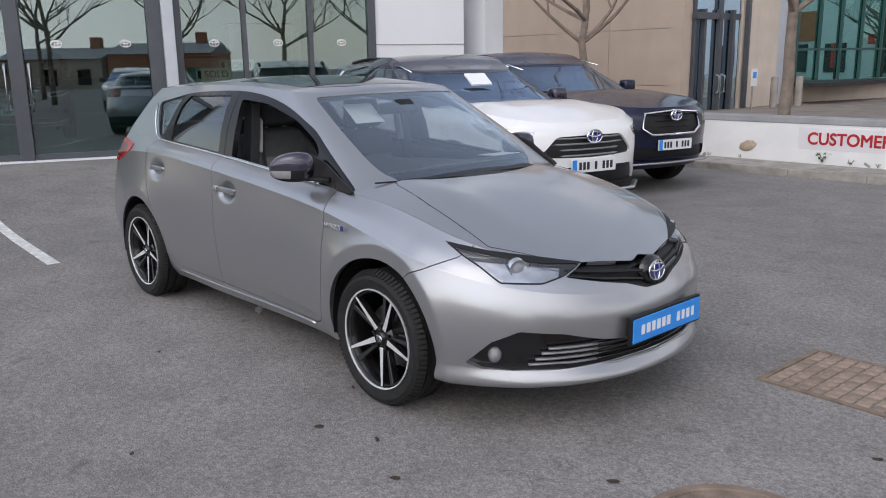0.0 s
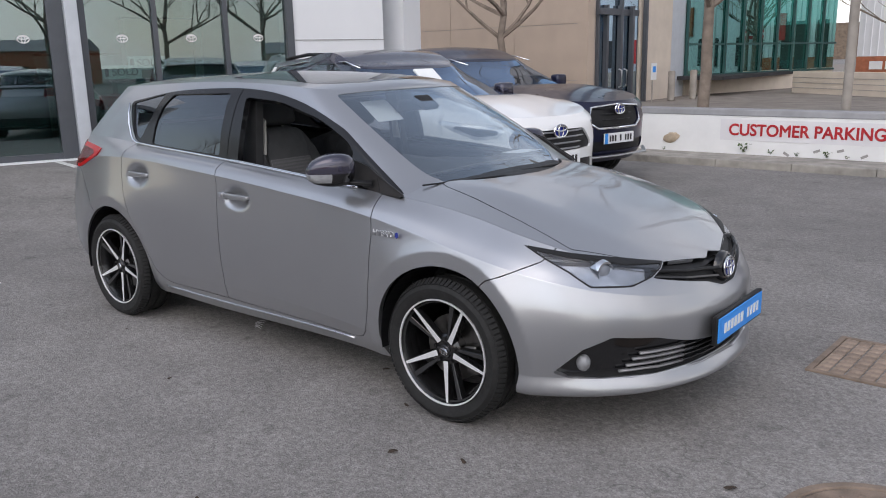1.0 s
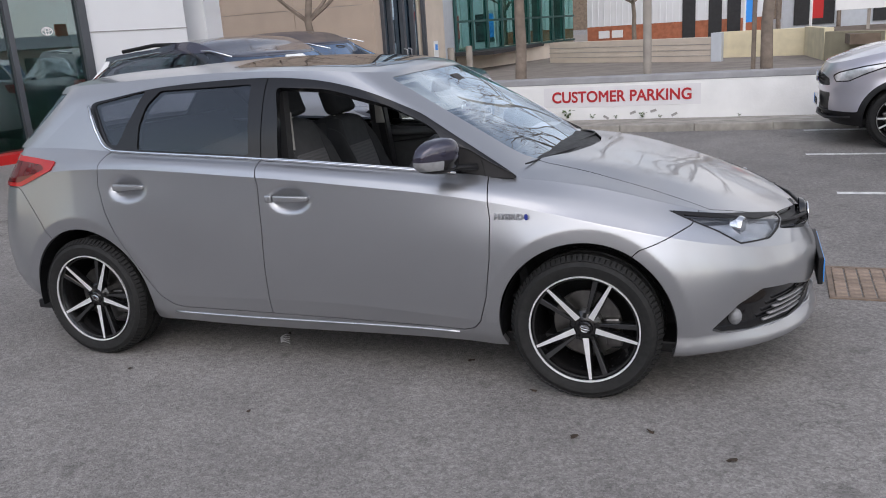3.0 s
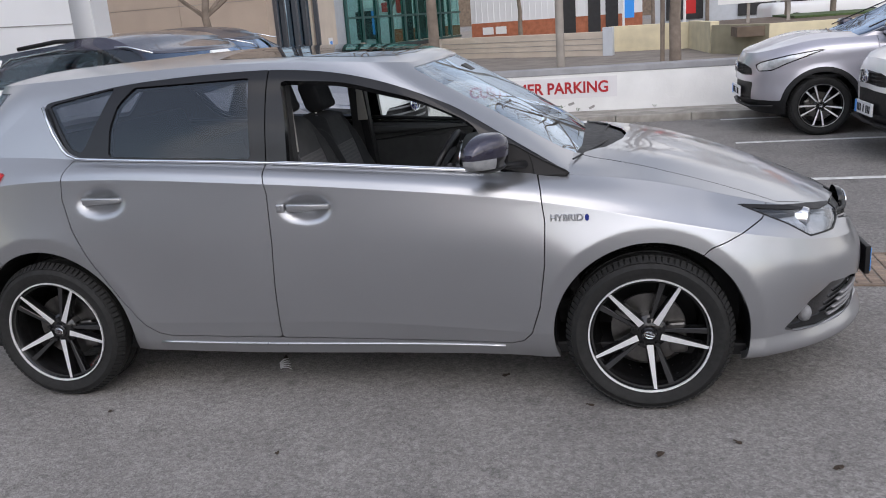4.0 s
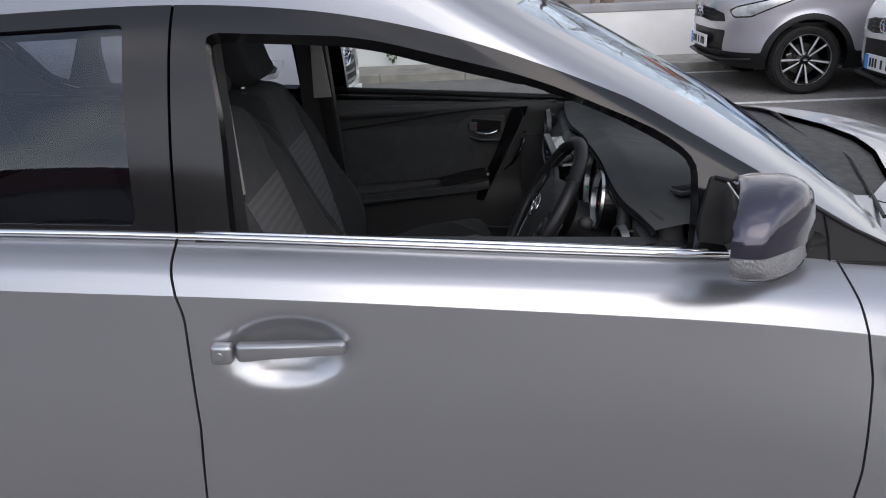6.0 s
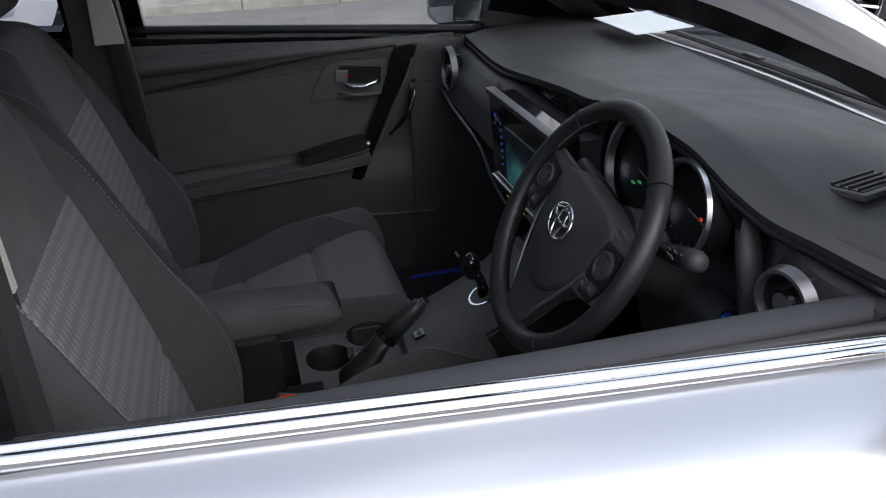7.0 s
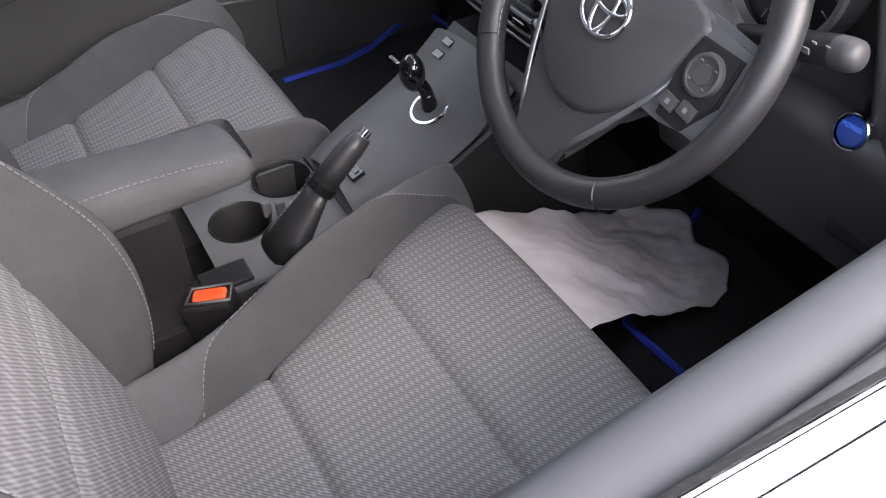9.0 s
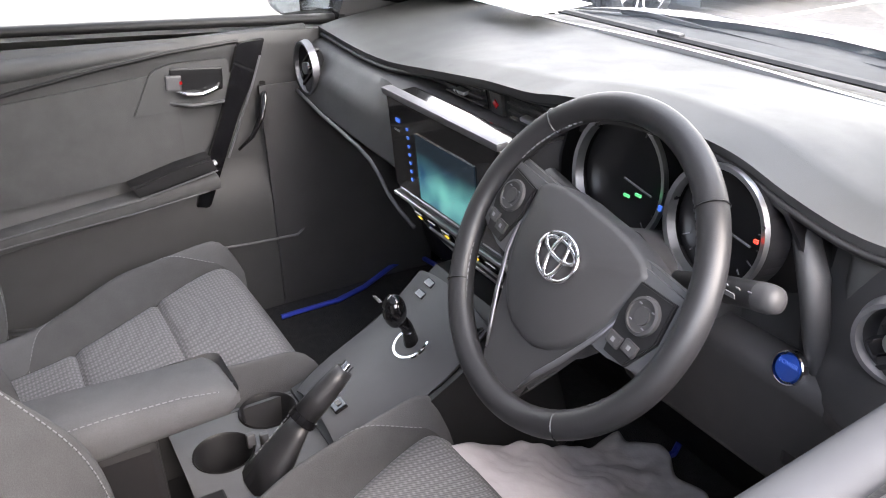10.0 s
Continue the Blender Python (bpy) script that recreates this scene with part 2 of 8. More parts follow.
M_asphalt = mat("asphalt", (0.2, 0.196, 0.194), 0.88, var=0.0, bump=0.7, bscale=110, rvar=0.0)


def stony(m, col):
    """Worn asphalt: pale and dark chips, patches, drips of oil and tyre streaks."""
    n, l = m.node_tree.nodes, m.node_tree.links
    co = n["Texture Coordinate"]

    def node(kind, **ins):
        a = n.new(kind)
        for k, v in ins.items():
            a.inputs[k.replace("_", " ")].default_value = v
        return a

    def level(x, a, b, lo, hi):
        r = node("ShaderNodeMapRange", From_Min=a, From_Max=b, To_Min=lo, To_Max=hi)
        l.new(x, r.inputs["Value"])
        return r.outputs["Result"]

    chips = []
    for s, lo, hi in ((110.0, 0.78, 1.24), (260.0, 0.86, 1.14)):
        v = node("ShaderNodeTexVoronoi", Scale=s)
        l.new(co.outputs["Object"], v.inputs["Vector"])
        g = node("ShaderNodeSeparateColor")
        l.new(v.outputs["Color"], g.inputs["Color"])
        chips.append(level(g.outputs[0], 0.0, 1.0, lo, hi))
    for s, d, a, b, lo, hi in ((0.35, 3.0, 0.35, 0.65, 0.88, 1.12), (2.6, 5.0, 0.3, 0.7, 0.88, 1.1), (5.5, 4.0, 0.62, 0.72, 1.0, 0.72), (30.0, 4.0, 0.35, 0.65, 0.86, 1.14)):
        t = node("ShaderNodeTexNoise", Scale=s, Detail=d)
        l.new(co.outputs["Object"], t.inputs["Vector"])
        chips.append(level(t.outputs["Fac"], a, b, lo, hi))
    warp = node("ShaderNodeTexNoise", Scale=1.6, Detail=4.0)
    shift = n.new("ShaderNodeVectorMath")
    shift.operation = "ADD"
    l.new(co.outputs["Object"], warp.inputs["Vector"])
    l.new(co.outputs["Object"], shift.inputs[0]), l.new(warp.outputs["Color"], shift.inputs[1])
    crack = node("ShaderNodeTexVoronoi", Scale=0.55)
    crack.feature = "DISTANCE_TO_EDGE"
    l.new(shift.outputs["Vector"], crack.inputs["Vector"])
    part_of = node("ShaderNodeTexNoise", Scale=0.8, Detail=2.0)
    l.new(co.outputs["Object"], part_of.inputs["Vector"])
    # a crack shows only where the patchy noise lets it
    wide = level(part_of.outputs["Fac"], 0.56, 0.7, 0.0, 0.0035)
    cut = n.new("ShaderNodeMath")
    cut.operation = "LESS_THAN"
    l.new(crack.outputs["Distance"], cut.inputs[0]), l.new(wide, cut.inputs[1])
    chips.append(level(cut.outputs[0], 0.0, 1.0, 1.0, 0.75))
    x = chips[0]
    for c in chips[1:]:
        k = n.new("ShaderNodeMath")
        k.operation = "MULTIPLY"
        l.new(x, k.inputs[0]), l.new(c, k.inputs[1])
        x = k.outputs[0]
    sc = n.new("ShaderNodeVectorMath")
    sc.operation = "SCALE"
    sc.inputs[0].default_value = col
    l.new(x, sc.inputs["Scale"])
    l.new(sc.outputs["Vector"], n["Principled BSDF"].inputs["Base Color"])


stony(M_asphalt, (0.208, 0.196, 0.186))
M_line = mat("road_paint", (0.62, 0.62, 0.6), 0.7, var=0.25, scale=14, bump=0.3, bscale=150)
M_yellowpaint = mat("worn_yellow_paint", (0.6, 0.4, 0.03), 0.6, var=0.2, scale=20)
M_kerb = mat("kerb_concrete", (0.3, 0.28, 0.25), 0.9, var=0.3, scale=5, bump=0.4, bscale=60)
M_wallpaint = mat("white_painted_render", (0.74, 0.74, 0.73), 0.8, var=0.06, scale=2.5, bump=0.25, bscale=30)
M_patch = mat("grey_white_sign_ground", (0.66, 0.65, 0.66), 0.6, var=0.03, scale=3)
M_coping = mat("coping_stone", (0.3, 0.3, 0.31), 0.85, var=0.15, scale=3, bump=0.3, bscale=50)
M_redtext = mat("red_lettering", (0.42, 0.015, 0.02), 0.5, var=0.08, scale=20)
M_pave = mat("pavement", (0.22, 0.19, 0.165), 0.9, var=0.2, scale=2, bump=0.3, bscale=80)
M_whitepanel = mat("white_cladding", (0.72, 0.73, 0.75), 0.4, var=0.03, scale=1)
M_brown = mat("beige_stone_cladding", (0.45, 0.36, 0.29), 0.75, var=0.06, scale=1.5, fine=0.05, fscale=60)
M_beige = mat("pale_stone", (0.58, 0.5, 0.42), 0.8, var=0.08, scale=2)
M_yellowwall = mat("pale_yellow_render", (0.66, 0.58, 0.4), 0.85, var=0.12, scale=2.5, bump=0.2, bscale=30)
M_darkframe = mat("dark_grey_frame", (0.085, 0.092, 0.105), 0.4, metal=0.3, var=0.06, scale=5)
M_palefr = mat("pale_grey_post", (0.5, 0.53, 0.57), 0.4, metal=0.2, var=0.05, scale=5)
M_black = mat("black_plastic", (0.01, 0.01, 0.011), 0.5, spec=0.35, var=0.1, scale=20)
M_gloss = mat("gloss_black", (0.006, 0.006, 0.007), 0.08, var=0.0, coat=0.5)
M_rubber = mat("tyre_rubber", (0.011, 0.011, 0.011), 0.75, var=0.2, scale=30, bump=0.2, bscale=200)
M_chrome = mat("chrome", (0.75, 0.76, 0.78), 0.1, metal=1.0, var=0.0)
M_satin = mat("satin_silver", (0.55, 0.56, 0.58), 0.3, metal=1.0, var=0.05, scale=30)
M_alloy = mat("machined_alloy", (0.84, 0.84, 0.85), 0.35, metal=0.55, var=0.05, scale=40)
M_disc = mat("brake_disc", (0.16, 0.155, 0.15), 0.35, metal=1.0, var=0.2, scale=30)
M_white = mat("white_plastic", (0.75, 0.75, 0.75), 0.35, var=0.02)
M_silverpaint = mat("silver_grey_metallic_paint", (0.378, 0.386, 0.404), 0.3, metal=0.8, var=0.02, scale=3, fine=0.06, fscale=2500, coat=0.8, rvar=0.0)
M_whitepaint = mat("white_pearl_paint", (0.78, 0.78, 0.78), 0.35, var=0.01, coat=1.0)
M_navypaint = mat("dark_navy_paint", (0.008, 0.0095, 0.03), 0.3, metal=0.2, var=0.05, scale=4, coat=0.55, spec=0.3)
M_lilacpaint = mat("pale_silver_paint", (0.5, 0.49, 0.54), 0.36, metal=0.65, var=0.02, coat=1.0)
M_blackpaint = mat("black_metallic_paint", (0.035, 0.033, 0.055), 0.25, metal=0.5, var=0.03, coat=1.0)
M_tint = clear_glass("tinted_privacy_glass", (0.85, 0.9, 1.0), 0.36, base=0.045, power=2.6, gloss=(0.85, 0.92, 1.0))
M_glass = clear_glass("clear_car_glass", (0.9, 0.96, 0.95), 0.86, base=0.1, power=1.9)
M_pane = clear_glass("shop_glass", (0.72, 0.92, 0.88), 0.75, base=0.2, gloss=(0.72, 0.8, 0.84))
# the gloss is tinted blue, helping the sky's reflection along by colour
M_windscreen = clear_glass("windscreen_glass", (0.92, 0.96, 0.97), 0.86, base=0.12, power=2.0, gloss=(0.76, 0.88, 1.0))
M_roofglass = clear_glass("dark_roof_glass", (0.9, 0.95, 1.0), 0.1, base=0.05, power=4.0)
M_teal = clear_glass("teal_glass", (0.35, 0.8, 0.76), 0.55, base=0.3, gloss=(0.5, 0.9, 0.85))
M_smokered = mat("smoked_red_lens", (0.1, 0.004, 0.005), 0.12, var=0.1, scale=30, coat=0.3)
M_redlens = mat("red_lens", (0.4, 0.008, 0.01), 0.15, var=0.05, coat=0.4)
M_lens = mat("clear_lens", (1, 1, 1), 0.02, var=0, glass=1.0, ior=1.2)
M_blueplate = mat("bright_blue_plate", (0.02, 0.27, 0.78), 0.35, var=0.03)
M_whiteplate = mat("white_plate", (0.72, 0.73, 0.74), 0.4, var=0.04)
# near-black that stands for unlit insides, and serves for dark print
M_dim = mat("inside_shade_and_print", (0.03, 0.03, 0.032), 0.8, var=0.1)
M_brick = mat("orange_brick", (0.38, 0.13, 0.07), 0.85, var=0.2, scale=6)
M_redplastic = mat("red_plastic", (0.5, 0.02, 0.02), 0.35, var=0.05)
M_fascia = mat("dark_red_fascia", (0.16, 0.008, 0.012), 0.4, var=0.08, scale=2)
M_bark = mat("bark", (0.2, 0.16, 0.13), 0.9, var=0.25, scale=8, bump=0.5, bscale=40)
M_steelpole = mat("weathered_pole", (0.3, 0.27, 0.24), 0.7, var=0.2, scale=4)
M_leaf = mat("weed_green", (0.06, 0.1, 0.03), 0.7, var=0.3, scale=20)
M_rust = mat("rusty_iron", (0.2, 0.15, 0.115), 0.8, var=0.3, scale=10, bump=0.5, bscale=100)
M_pillar = mat("gloss_black_trim", (0.008, 0.008, 0.009), 0.15, spec=0.5, var=0.05, scale=10)
M_sail = mat("matt_dark_grey_trim", (0.03, 0.029, 0.03), 0.5, spec=0.4, var=0.06, scale=30, bump=0.1, bscale=900)
# lighter copy of the black rim paint, for spoke faces that catch light
M_rimhalflit = mat("half_lit_black_rim", (0.035, 0.035, 0.037), 0.35, metal=0.4, var=0.08, scale=30, coat=0.4)
M_rimblack = mat("black_rim_paint", (0.007, 0.007, 0.0075), 0.25, var=0.1, scale=20, coat=0.5)
M_lampglass = mat("moulded_clear_lens", (0.26, 0.265, 0.275), 0.15, metal=0.3, var=0.1, scale=60, bump=0.5, bscale=220)
M_lampcover = clear_glass("lamp_cover_glass", (0.95, 0.97, 1.0), 0.92)
M_lampbowl = mat("lamp_bowl_chrome", (0.46, 0.46, 0.465), 0.22, metal=0.75, var=0.3, scale=22, bump=0.3, bscale=36)
M_badgeblue = mat("deep_blue_enamel", (0.015, 0.03, 0.22), 0.15, var=0, coat=1.0)
M_slat = mat("grey_slat", (0.25, 0.25, 0.26), 0.4, metal=0.4, var=0.05)


def woven(name, col, light, rib=0.0021, check=0.0062):
    """Seat cloth: fine ribs across, with soft paler checks set in staggered rows."""
    m = mat(name, col, 0.92, var=0.06, scale=10, bump=0, rvar=0.02)
    n, l = m.node_tree.nodes, m.node_tree.links
    b = n["Principled BSDF"]
    co = n.new("ShaderNodeTexCoord")

    def wave(axis, width, bend=0.4):
        w = n.new("ShaderNodeTexWave")
        w.wave_type, w.bands_direction = "BANDS", axis
        w.inputs["Scale"].default_value = 0.314 / width
        w.inputs["Distortion"].default_value = bend
        w.inputs["Detail"].default_value = 1.0
        l.new(co.outputs["Object"], w.inputs["Vector"])
        return w.outputs["Fac"]

    def maths(kind, a, c):
        k = n.new("ShaderNodeMath")
        k.operation = kind
        for q, v in ((0, a), (1, c)):
            if isinstance(v, (int, float)):
                k.inputs[q].default_value = v
            else:
                l.new(v, k.inputs[q])
        return k.outputs[0]

    # two slanting waves cross into staggered checks
    checks = maths("MULTIPLY", wave("X", check, 0.8), wave("Y", check * 1.7, 0.8))
    ribs = wave("DIAGONAL", rib)
    height = maths("ADD", maths("MULTIPLY", ribs, 0.5), maths("MULTIPLY", checks, 0.5))
    mx = n.new("ShaderNodeMix")
    mx.data_type = "RGBA"
    mx.inputs["A"].default_value, mx.inputs["B"].default_value = (*col, 1), (*light, 1)
    l.new(height, mx.inputs["Factor"])
    l.new(mx.outputs["Result"], b.inputs["Base Color"])
    bp = n.new("ShaderNodeBump")
    bp.inputs["Strength"].default_value, bp.inputs["Distance"].default_value = 0.5, 0.0012
    l.new(height, bp.inputs["Height"])
    l.new(bp.outputs["Normal"], b.inputs["Normal"])
    return m


M_cloth = woven("grey_woven_seat_cloth", (0.078, 0.078, 0.082), (0.215, 0.212, 0.218))
M_bolster = mat("charcoal_seat_cloth", (0.04254, 0.04364, 0.04591), 0.95, var=0.08, scale=20, bump=0.15, bscale=600, fine=0.15, fscale=900)
M_seatgrey = mat("mid_grey_seat_cloth", (0.06486, 0.06639, 0.06992), 0.95, var=0.08, scale=20, bump=0.15, bscale=600, fine=0.15, fscale=900)
M_stitch = mat("pale_stitching", (0.125, 0.128, 0.135), 0.8, var=0)
M_leather = mat("black_leather", (0.01685, 0.01685, 0.01853), 0.42, var=0.1, scale=20, bump=0.06, bscale=900)
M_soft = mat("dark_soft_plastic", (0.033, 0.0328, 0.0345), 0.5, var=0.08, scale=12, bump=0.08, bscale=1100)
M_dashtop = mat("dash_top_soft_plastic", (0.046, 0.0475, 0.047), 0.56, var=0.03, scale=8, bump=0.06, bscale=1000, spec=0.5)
M_door = mat("door_soft_plastic", (0.042, 0.0425, 0.0435), 0.55, var=0.05, scale=12, bump=0.08, bscale=1100)
M_doorcloth = mat("door_inlay_cloth", (0.05, 0.0505, 0.051), 0.9, var=0.06, scale=20, bump=0.15, bscale=600)
M_hard = mat("grey_console_plastic", (0.06318, 0.06402, 0.06739), 0.5, var=0.05, scale=15, bump=0.05, bscale=900)
M_carpet = mat("black_carpet", (0.01, 0.01, 0.011), 0.98, var=0.3, scale=60, bump=0.4, bscale=400)
M_piping = mat("blue_mat_piping", (0.01, 0.03, 0.3), 0.7, var=0.1)
M_liner = mat("pale_headlining", (0.36, 0.35, 0.33), 0.95, var=0.05, scale=20)
M_trimgrey = mat("grey_pillar_trim", (0.1348, 0.1348, 0.1348), 0.7, var=0.05, scale=20)
M_paper = mat("thin_grey_paper", (0.39, 0.368, 0.375), 0.85, var=0.08, scale=8, bump=0.3, bscale=25)
M_orange = mat("orange_red_button", (0.75, 0.07, 0.02), 0.4, var=0.03)
M_screen = mat("lit_screen", (0.01, 0.02, 0.03), 0.1, var=0, emit=(0.04, 0.2, 0.28), power=0.09)
_t = M_screen.node_tree
_no, _rp = _t.nodes.new("ShaderNodeTexNoise"), _t.nodes.new("ShaderNodeValToRGB")
_no.inputs["Scale"].default_value, _no.inputs["Detail"].default_value = 14.0, 1.5
_rp.color_ramp.elements[0].color, _rp.color_ramp.elements[1].color = (0.005, 0.06, 0.16, 1), (0.12, 0.5, 0.5, 1)
_rp.color_ramp.elements[0].position, _rp.color_ramp.elements[1].position = 0.35, 0.68
_t.links.new(_t.nodes["Texture Coordinate"].outputs["Object"], _no.inputs["Vector"])
_t.links.new(_no.outputs["Fac"], _rp.inputs["Fac"])
# the map fades out towards the top of the screen
_sx, _fd, _ml = _t.nodes.new("ShaderNodeSeparateXYZ"), _t.nodes.new("ShaderNodeMapRange"), _t.nodes.new("ShaderNodeMix")
_fd.inputs["From Min"].default_value, _fd.inputs["From Max"].default_value = 0.012, -0.03
_ml.data_type, _ml.blend_type = "RGBA", "MIX"
_ml.inputs["A"].default_value = (0.006, 0.012, 0.018, 1)
_t.links.new(_t.nodes["Texture Coordinate"].outputs["Object"], _sx.inputs["Vector"])
_t.links.new(_sx.outputs["Y"], _fd.inputs["Value"])
_t.links.new(_fd.outputs["Result"], _ml.inputs["Factor"])
_t.links.new(_rp.outputs["Color"], _ml.inputs["B"])
_t.links.new(_ml.outputs["Result"], _t.nodes["Principled BSDF"].inputs["Emission Color"])
M_bluelit = mat("blue_lit_marks_and_glint", (0.02, 0.05, 0.2), 0.4, var=0, emit=(0.03, 0.12, 0.6), power=0.12)
M_greenlit = mat("green_lit_mark", (0.02, 0.1, 0.05), 0.4, var=0, emit=(0.05, 0.5, 0.2), power=0.15)
M_redlit = mat("red_lit_mark", (0.2, 0.02, 0.02), 0.4, var=0, emit=(0.9, 0.05, 0.03), power=0.2)
M_powerblue = mat("blue_power_button", (0.008, 0.035, 0.17), 0.25, var=0, coat=0.5)
M_dial = mat("dial_black", (0.006, 0.006, 0.007), 0.3, var=0)
M_amber = mat("amber_lit_mark", (0.2, 0.15, 0.02), 0.4, var=0, emit=(0.8, 0.55, 0.05), power=0.15)
M_ledge = mat("satin_grey_ledge", (0.036, 0.038, 0.042), 0.65, spec=0.3, var=0.04, scale=12, bump=0.03, bscale=1200)
M_consoleside = mat("black_console_plastic", (0.011, 0.011, 0.012), 0.5, var=0.06, scale=12, bump=0.06, bscale=900)
M_paperwhite = mat("white_paper", (0.75, 0.77, 0.76), 0.8, var=0.04)
M_strip = mat("grey_metal_trim", (0.17, 0.17, 0.18), 0.42, metal=0.8, var=0.08, scale=30)
WHEEL_TURN = -8.7
M_covertile = mat("cover_infill_tile", (0.27, 0.205, 0.16), 0.9, var=0.25, scale=25, bump=0.4, bscale=150, rand=0.2)
M_deadleaf = mat("dead_leaf", (0.05, 0.035, 0.025), 0.9, var=0.3, scale=40)
M_scar = mat("bare_render", (0.42, 0.34, 0.25), 0.95, var=0.2, scale=15, bump=0.5, bscale=60)
M_scuff = mat("grey_scuff", (0.3, 0.29, 0.28), 0.9, var=0.2, scale=30)
M_interiorwall = mat("pale_interior_wall", (0.42, 0.43, 0.43), 0.8, var=0.08, scale=1.5)
M_tilefloor = mat("grey_tile_floor", (0.3, 0.3, 0.29), 0.3, var=0.08, scale=2)
# blue of the reflected sky is put into this glass's gloss colour
M_skyglass = clear_glass("sky_tinted_entrance_glass", (0.3, 0.5, 0.7), 0.35, base=0.62, gloss=(0.7, 0.88, 1.0))
M_tealframe = mat("dark_teal_frame", (0.03, 0.09, 0.085), 0.4, metal=0.3, var=0.05)
M_planterside = mat("olive_render", (0.3, 0.27, 0.19), 0.9, var=0.15, scale=3, bump=0.3, bscale=40)
M_soil = mat("bare_soil", (0.16, 0.12, 0.09), 0.95, var=0.3, scale=3, bump=0.5, bscale=20)
M_parkedlamp = mat("parked_lamp_lens", (0.55, 0.56, 0.58), 0.2, metal=0.45, var=0.35, scale=12, coat=1.0)
# bluish gloss colour stands in for sky mirrored in parked windscreens
M_parkedglass = clear_glass("parked_windscreen_glass", (0.75, 0.88, 0.95), 0.3, base=0.1, power=2.4, gloss=(0.6, 0.76, 1.0))

# ---- ground, wall, buildings ----
def gz(x, y=0):
    """The ground rises a little towards the showroom."""
    return 0.2 * float(np.clip((-2.5 - x) / 4.0, 0, 1)) ** 2 * (3 - 2 * float(np.clip((-2.5 - x) / 4.0, 0, 1)))


def spread(u):
    return 14 * u + 286 * u ** 5


part("ground", sheet(lambda u, v: (spread(u), spread(v), gz(spread(u))), 120, 120, -1, 1, -1, 1), M_asphalt, kind="structure", label="worn grey asphalt of a car park", category="ground", smooth=True)


def line(name, a, b, w=0.1):
    d = Vector((b[0] - a[0], b[1] - a[1], 0))
    s = d.cross(Vector((0, 0, 1))).normalized() * w / 2
    n = 8
    bm = sheet(lambda u, v: (a[0] + d.x * u + s.x * (2 * v - 1), a[1] + d.y * u + s.y * (2 * v - 1), gz(a[0] + d.x * u) + 0.004), n, 1)
    part(name, bm, M_line, kind="structure", label="worn white parking line painted on asphalt", category="road marking")


for a, b in (((-4.6, -0.85), (-1.44, -1.03)), ((-9.0, 2.5), (-6.06, 2.0)), ((3.82, 5.56), (9.5, 5.6)), ((3.95, 3.5), (9.5, 3.5)), ((3.9, 7.5), (9.5, 7.5)), ((9.3, -6), (9.3, 7.4)), ((-0.6, 5.3), (-5.2, 5.2))):
    line("parking_line", a, b)

# square inspection cover: iron frame, tiled infill
cov = thing("inspection_cover", "rusty square inspection cover set in the asphalt", "manhole cover", pose(3.99, 0.95, 0.004, 0, 0, -2))
for sx, sy, dx, dy in ((0.62, 0.03, 0, 0.295), (0.62, 0.03, 0, -0.295), (0.03, 0.56, 0.295, 0), (0.03, 0.56, -0.295, 0)):
    part("frame_bar", box((sx, sy, 0.012), (dx, dy, 0.0), 0.003), M_rust, cov)
tile = None
for i in range(8):
    for j in range(8):
        at = (-0.245 + 0.07 * i, -0.245 + 0.07 * j, -0.001)
        if tile is None:
            ob = part("tile", box((0.063, 0.063, 0.01), (0, 0, 0), 0.004, seg=1), M_covertile, cov, m=Matrix.Translation(at))
            tile = ob.data
        else:
            part("tile", tile, M_covertile, cov, m=Matrix.Translation(at))
rc = thing("round_manhole", "round cast-iron manhole cover in the asphalt", "manhole cover", pose(4.3, -0.68, 0.004))
part("rim", lathe([(0.3, 0.0), (0.305, 0.008), (0.335, 0.008), (0.34, 0.0)], seg=48, closed=True), M_rust, rc)
part("lid", lathe([(0.0, 0.004), (0.292, 0.004), (0.295, 0.0)], seg=48), M_rust, rc)
stud = None
for ring_r, cnt in ((0.06, 6), (0.12, 12), (0.18, 18), (0.24, 24)):
    for k in range(cnt):
        a = 2 * math.pi * k / cnt
        m = Matrix.Translation((ring_r * math.cos(a), ring_r * math.sin(a), 0.006))
        if stud is None:
            stud = part("stud", box((0.022, 0.022, 0.006), (0, 0, 0), 0.002, seg=1), M_rust, rc, m=m).data
        else:
            part("stud", stud, M_rust, rc, m=m)
random.seed(11)
for k, (x, y) in enumerate(((2.364, -0.831), (1.992, -0.562), (0.88, -0.4), (2.9, -1.1), (3.2, -1.25), (1.2, -1.3), (3.79, -0.68), (2.62, -1.2), (0.3, -1.0), (4.4, 0.2), (-3.0, 1.0), (2.3, -1.9))):
    r = random.uniform(0.012, 0.026)
    bm = bmesh.new()
    n = 9
    c = bm.verts.new((0, 0, 0.008))
    rim = [bm.verts.new((r * random.uniform(0.6, 1.2) * math.cos(6.283 * i / n), 0.6 * r * random.uniform(0.6, 1.2) * math.sin(6.283 * i / n), random.uniform(0.001, 0.01))) for i in range(n)]
    for i in range(n):
        bm.faces.new((c, rim[i], rim[(i + 1) % n]))
    tagged(part("fallen_leaf", bm, M_deadleaf, None, "small dark dead leaf lying on the asphalt", m=pose(x, y, gz(x) + 0.001, 0, 0, random.uniform(0, 360))), category="leaf", group="leaves on the asphalt")

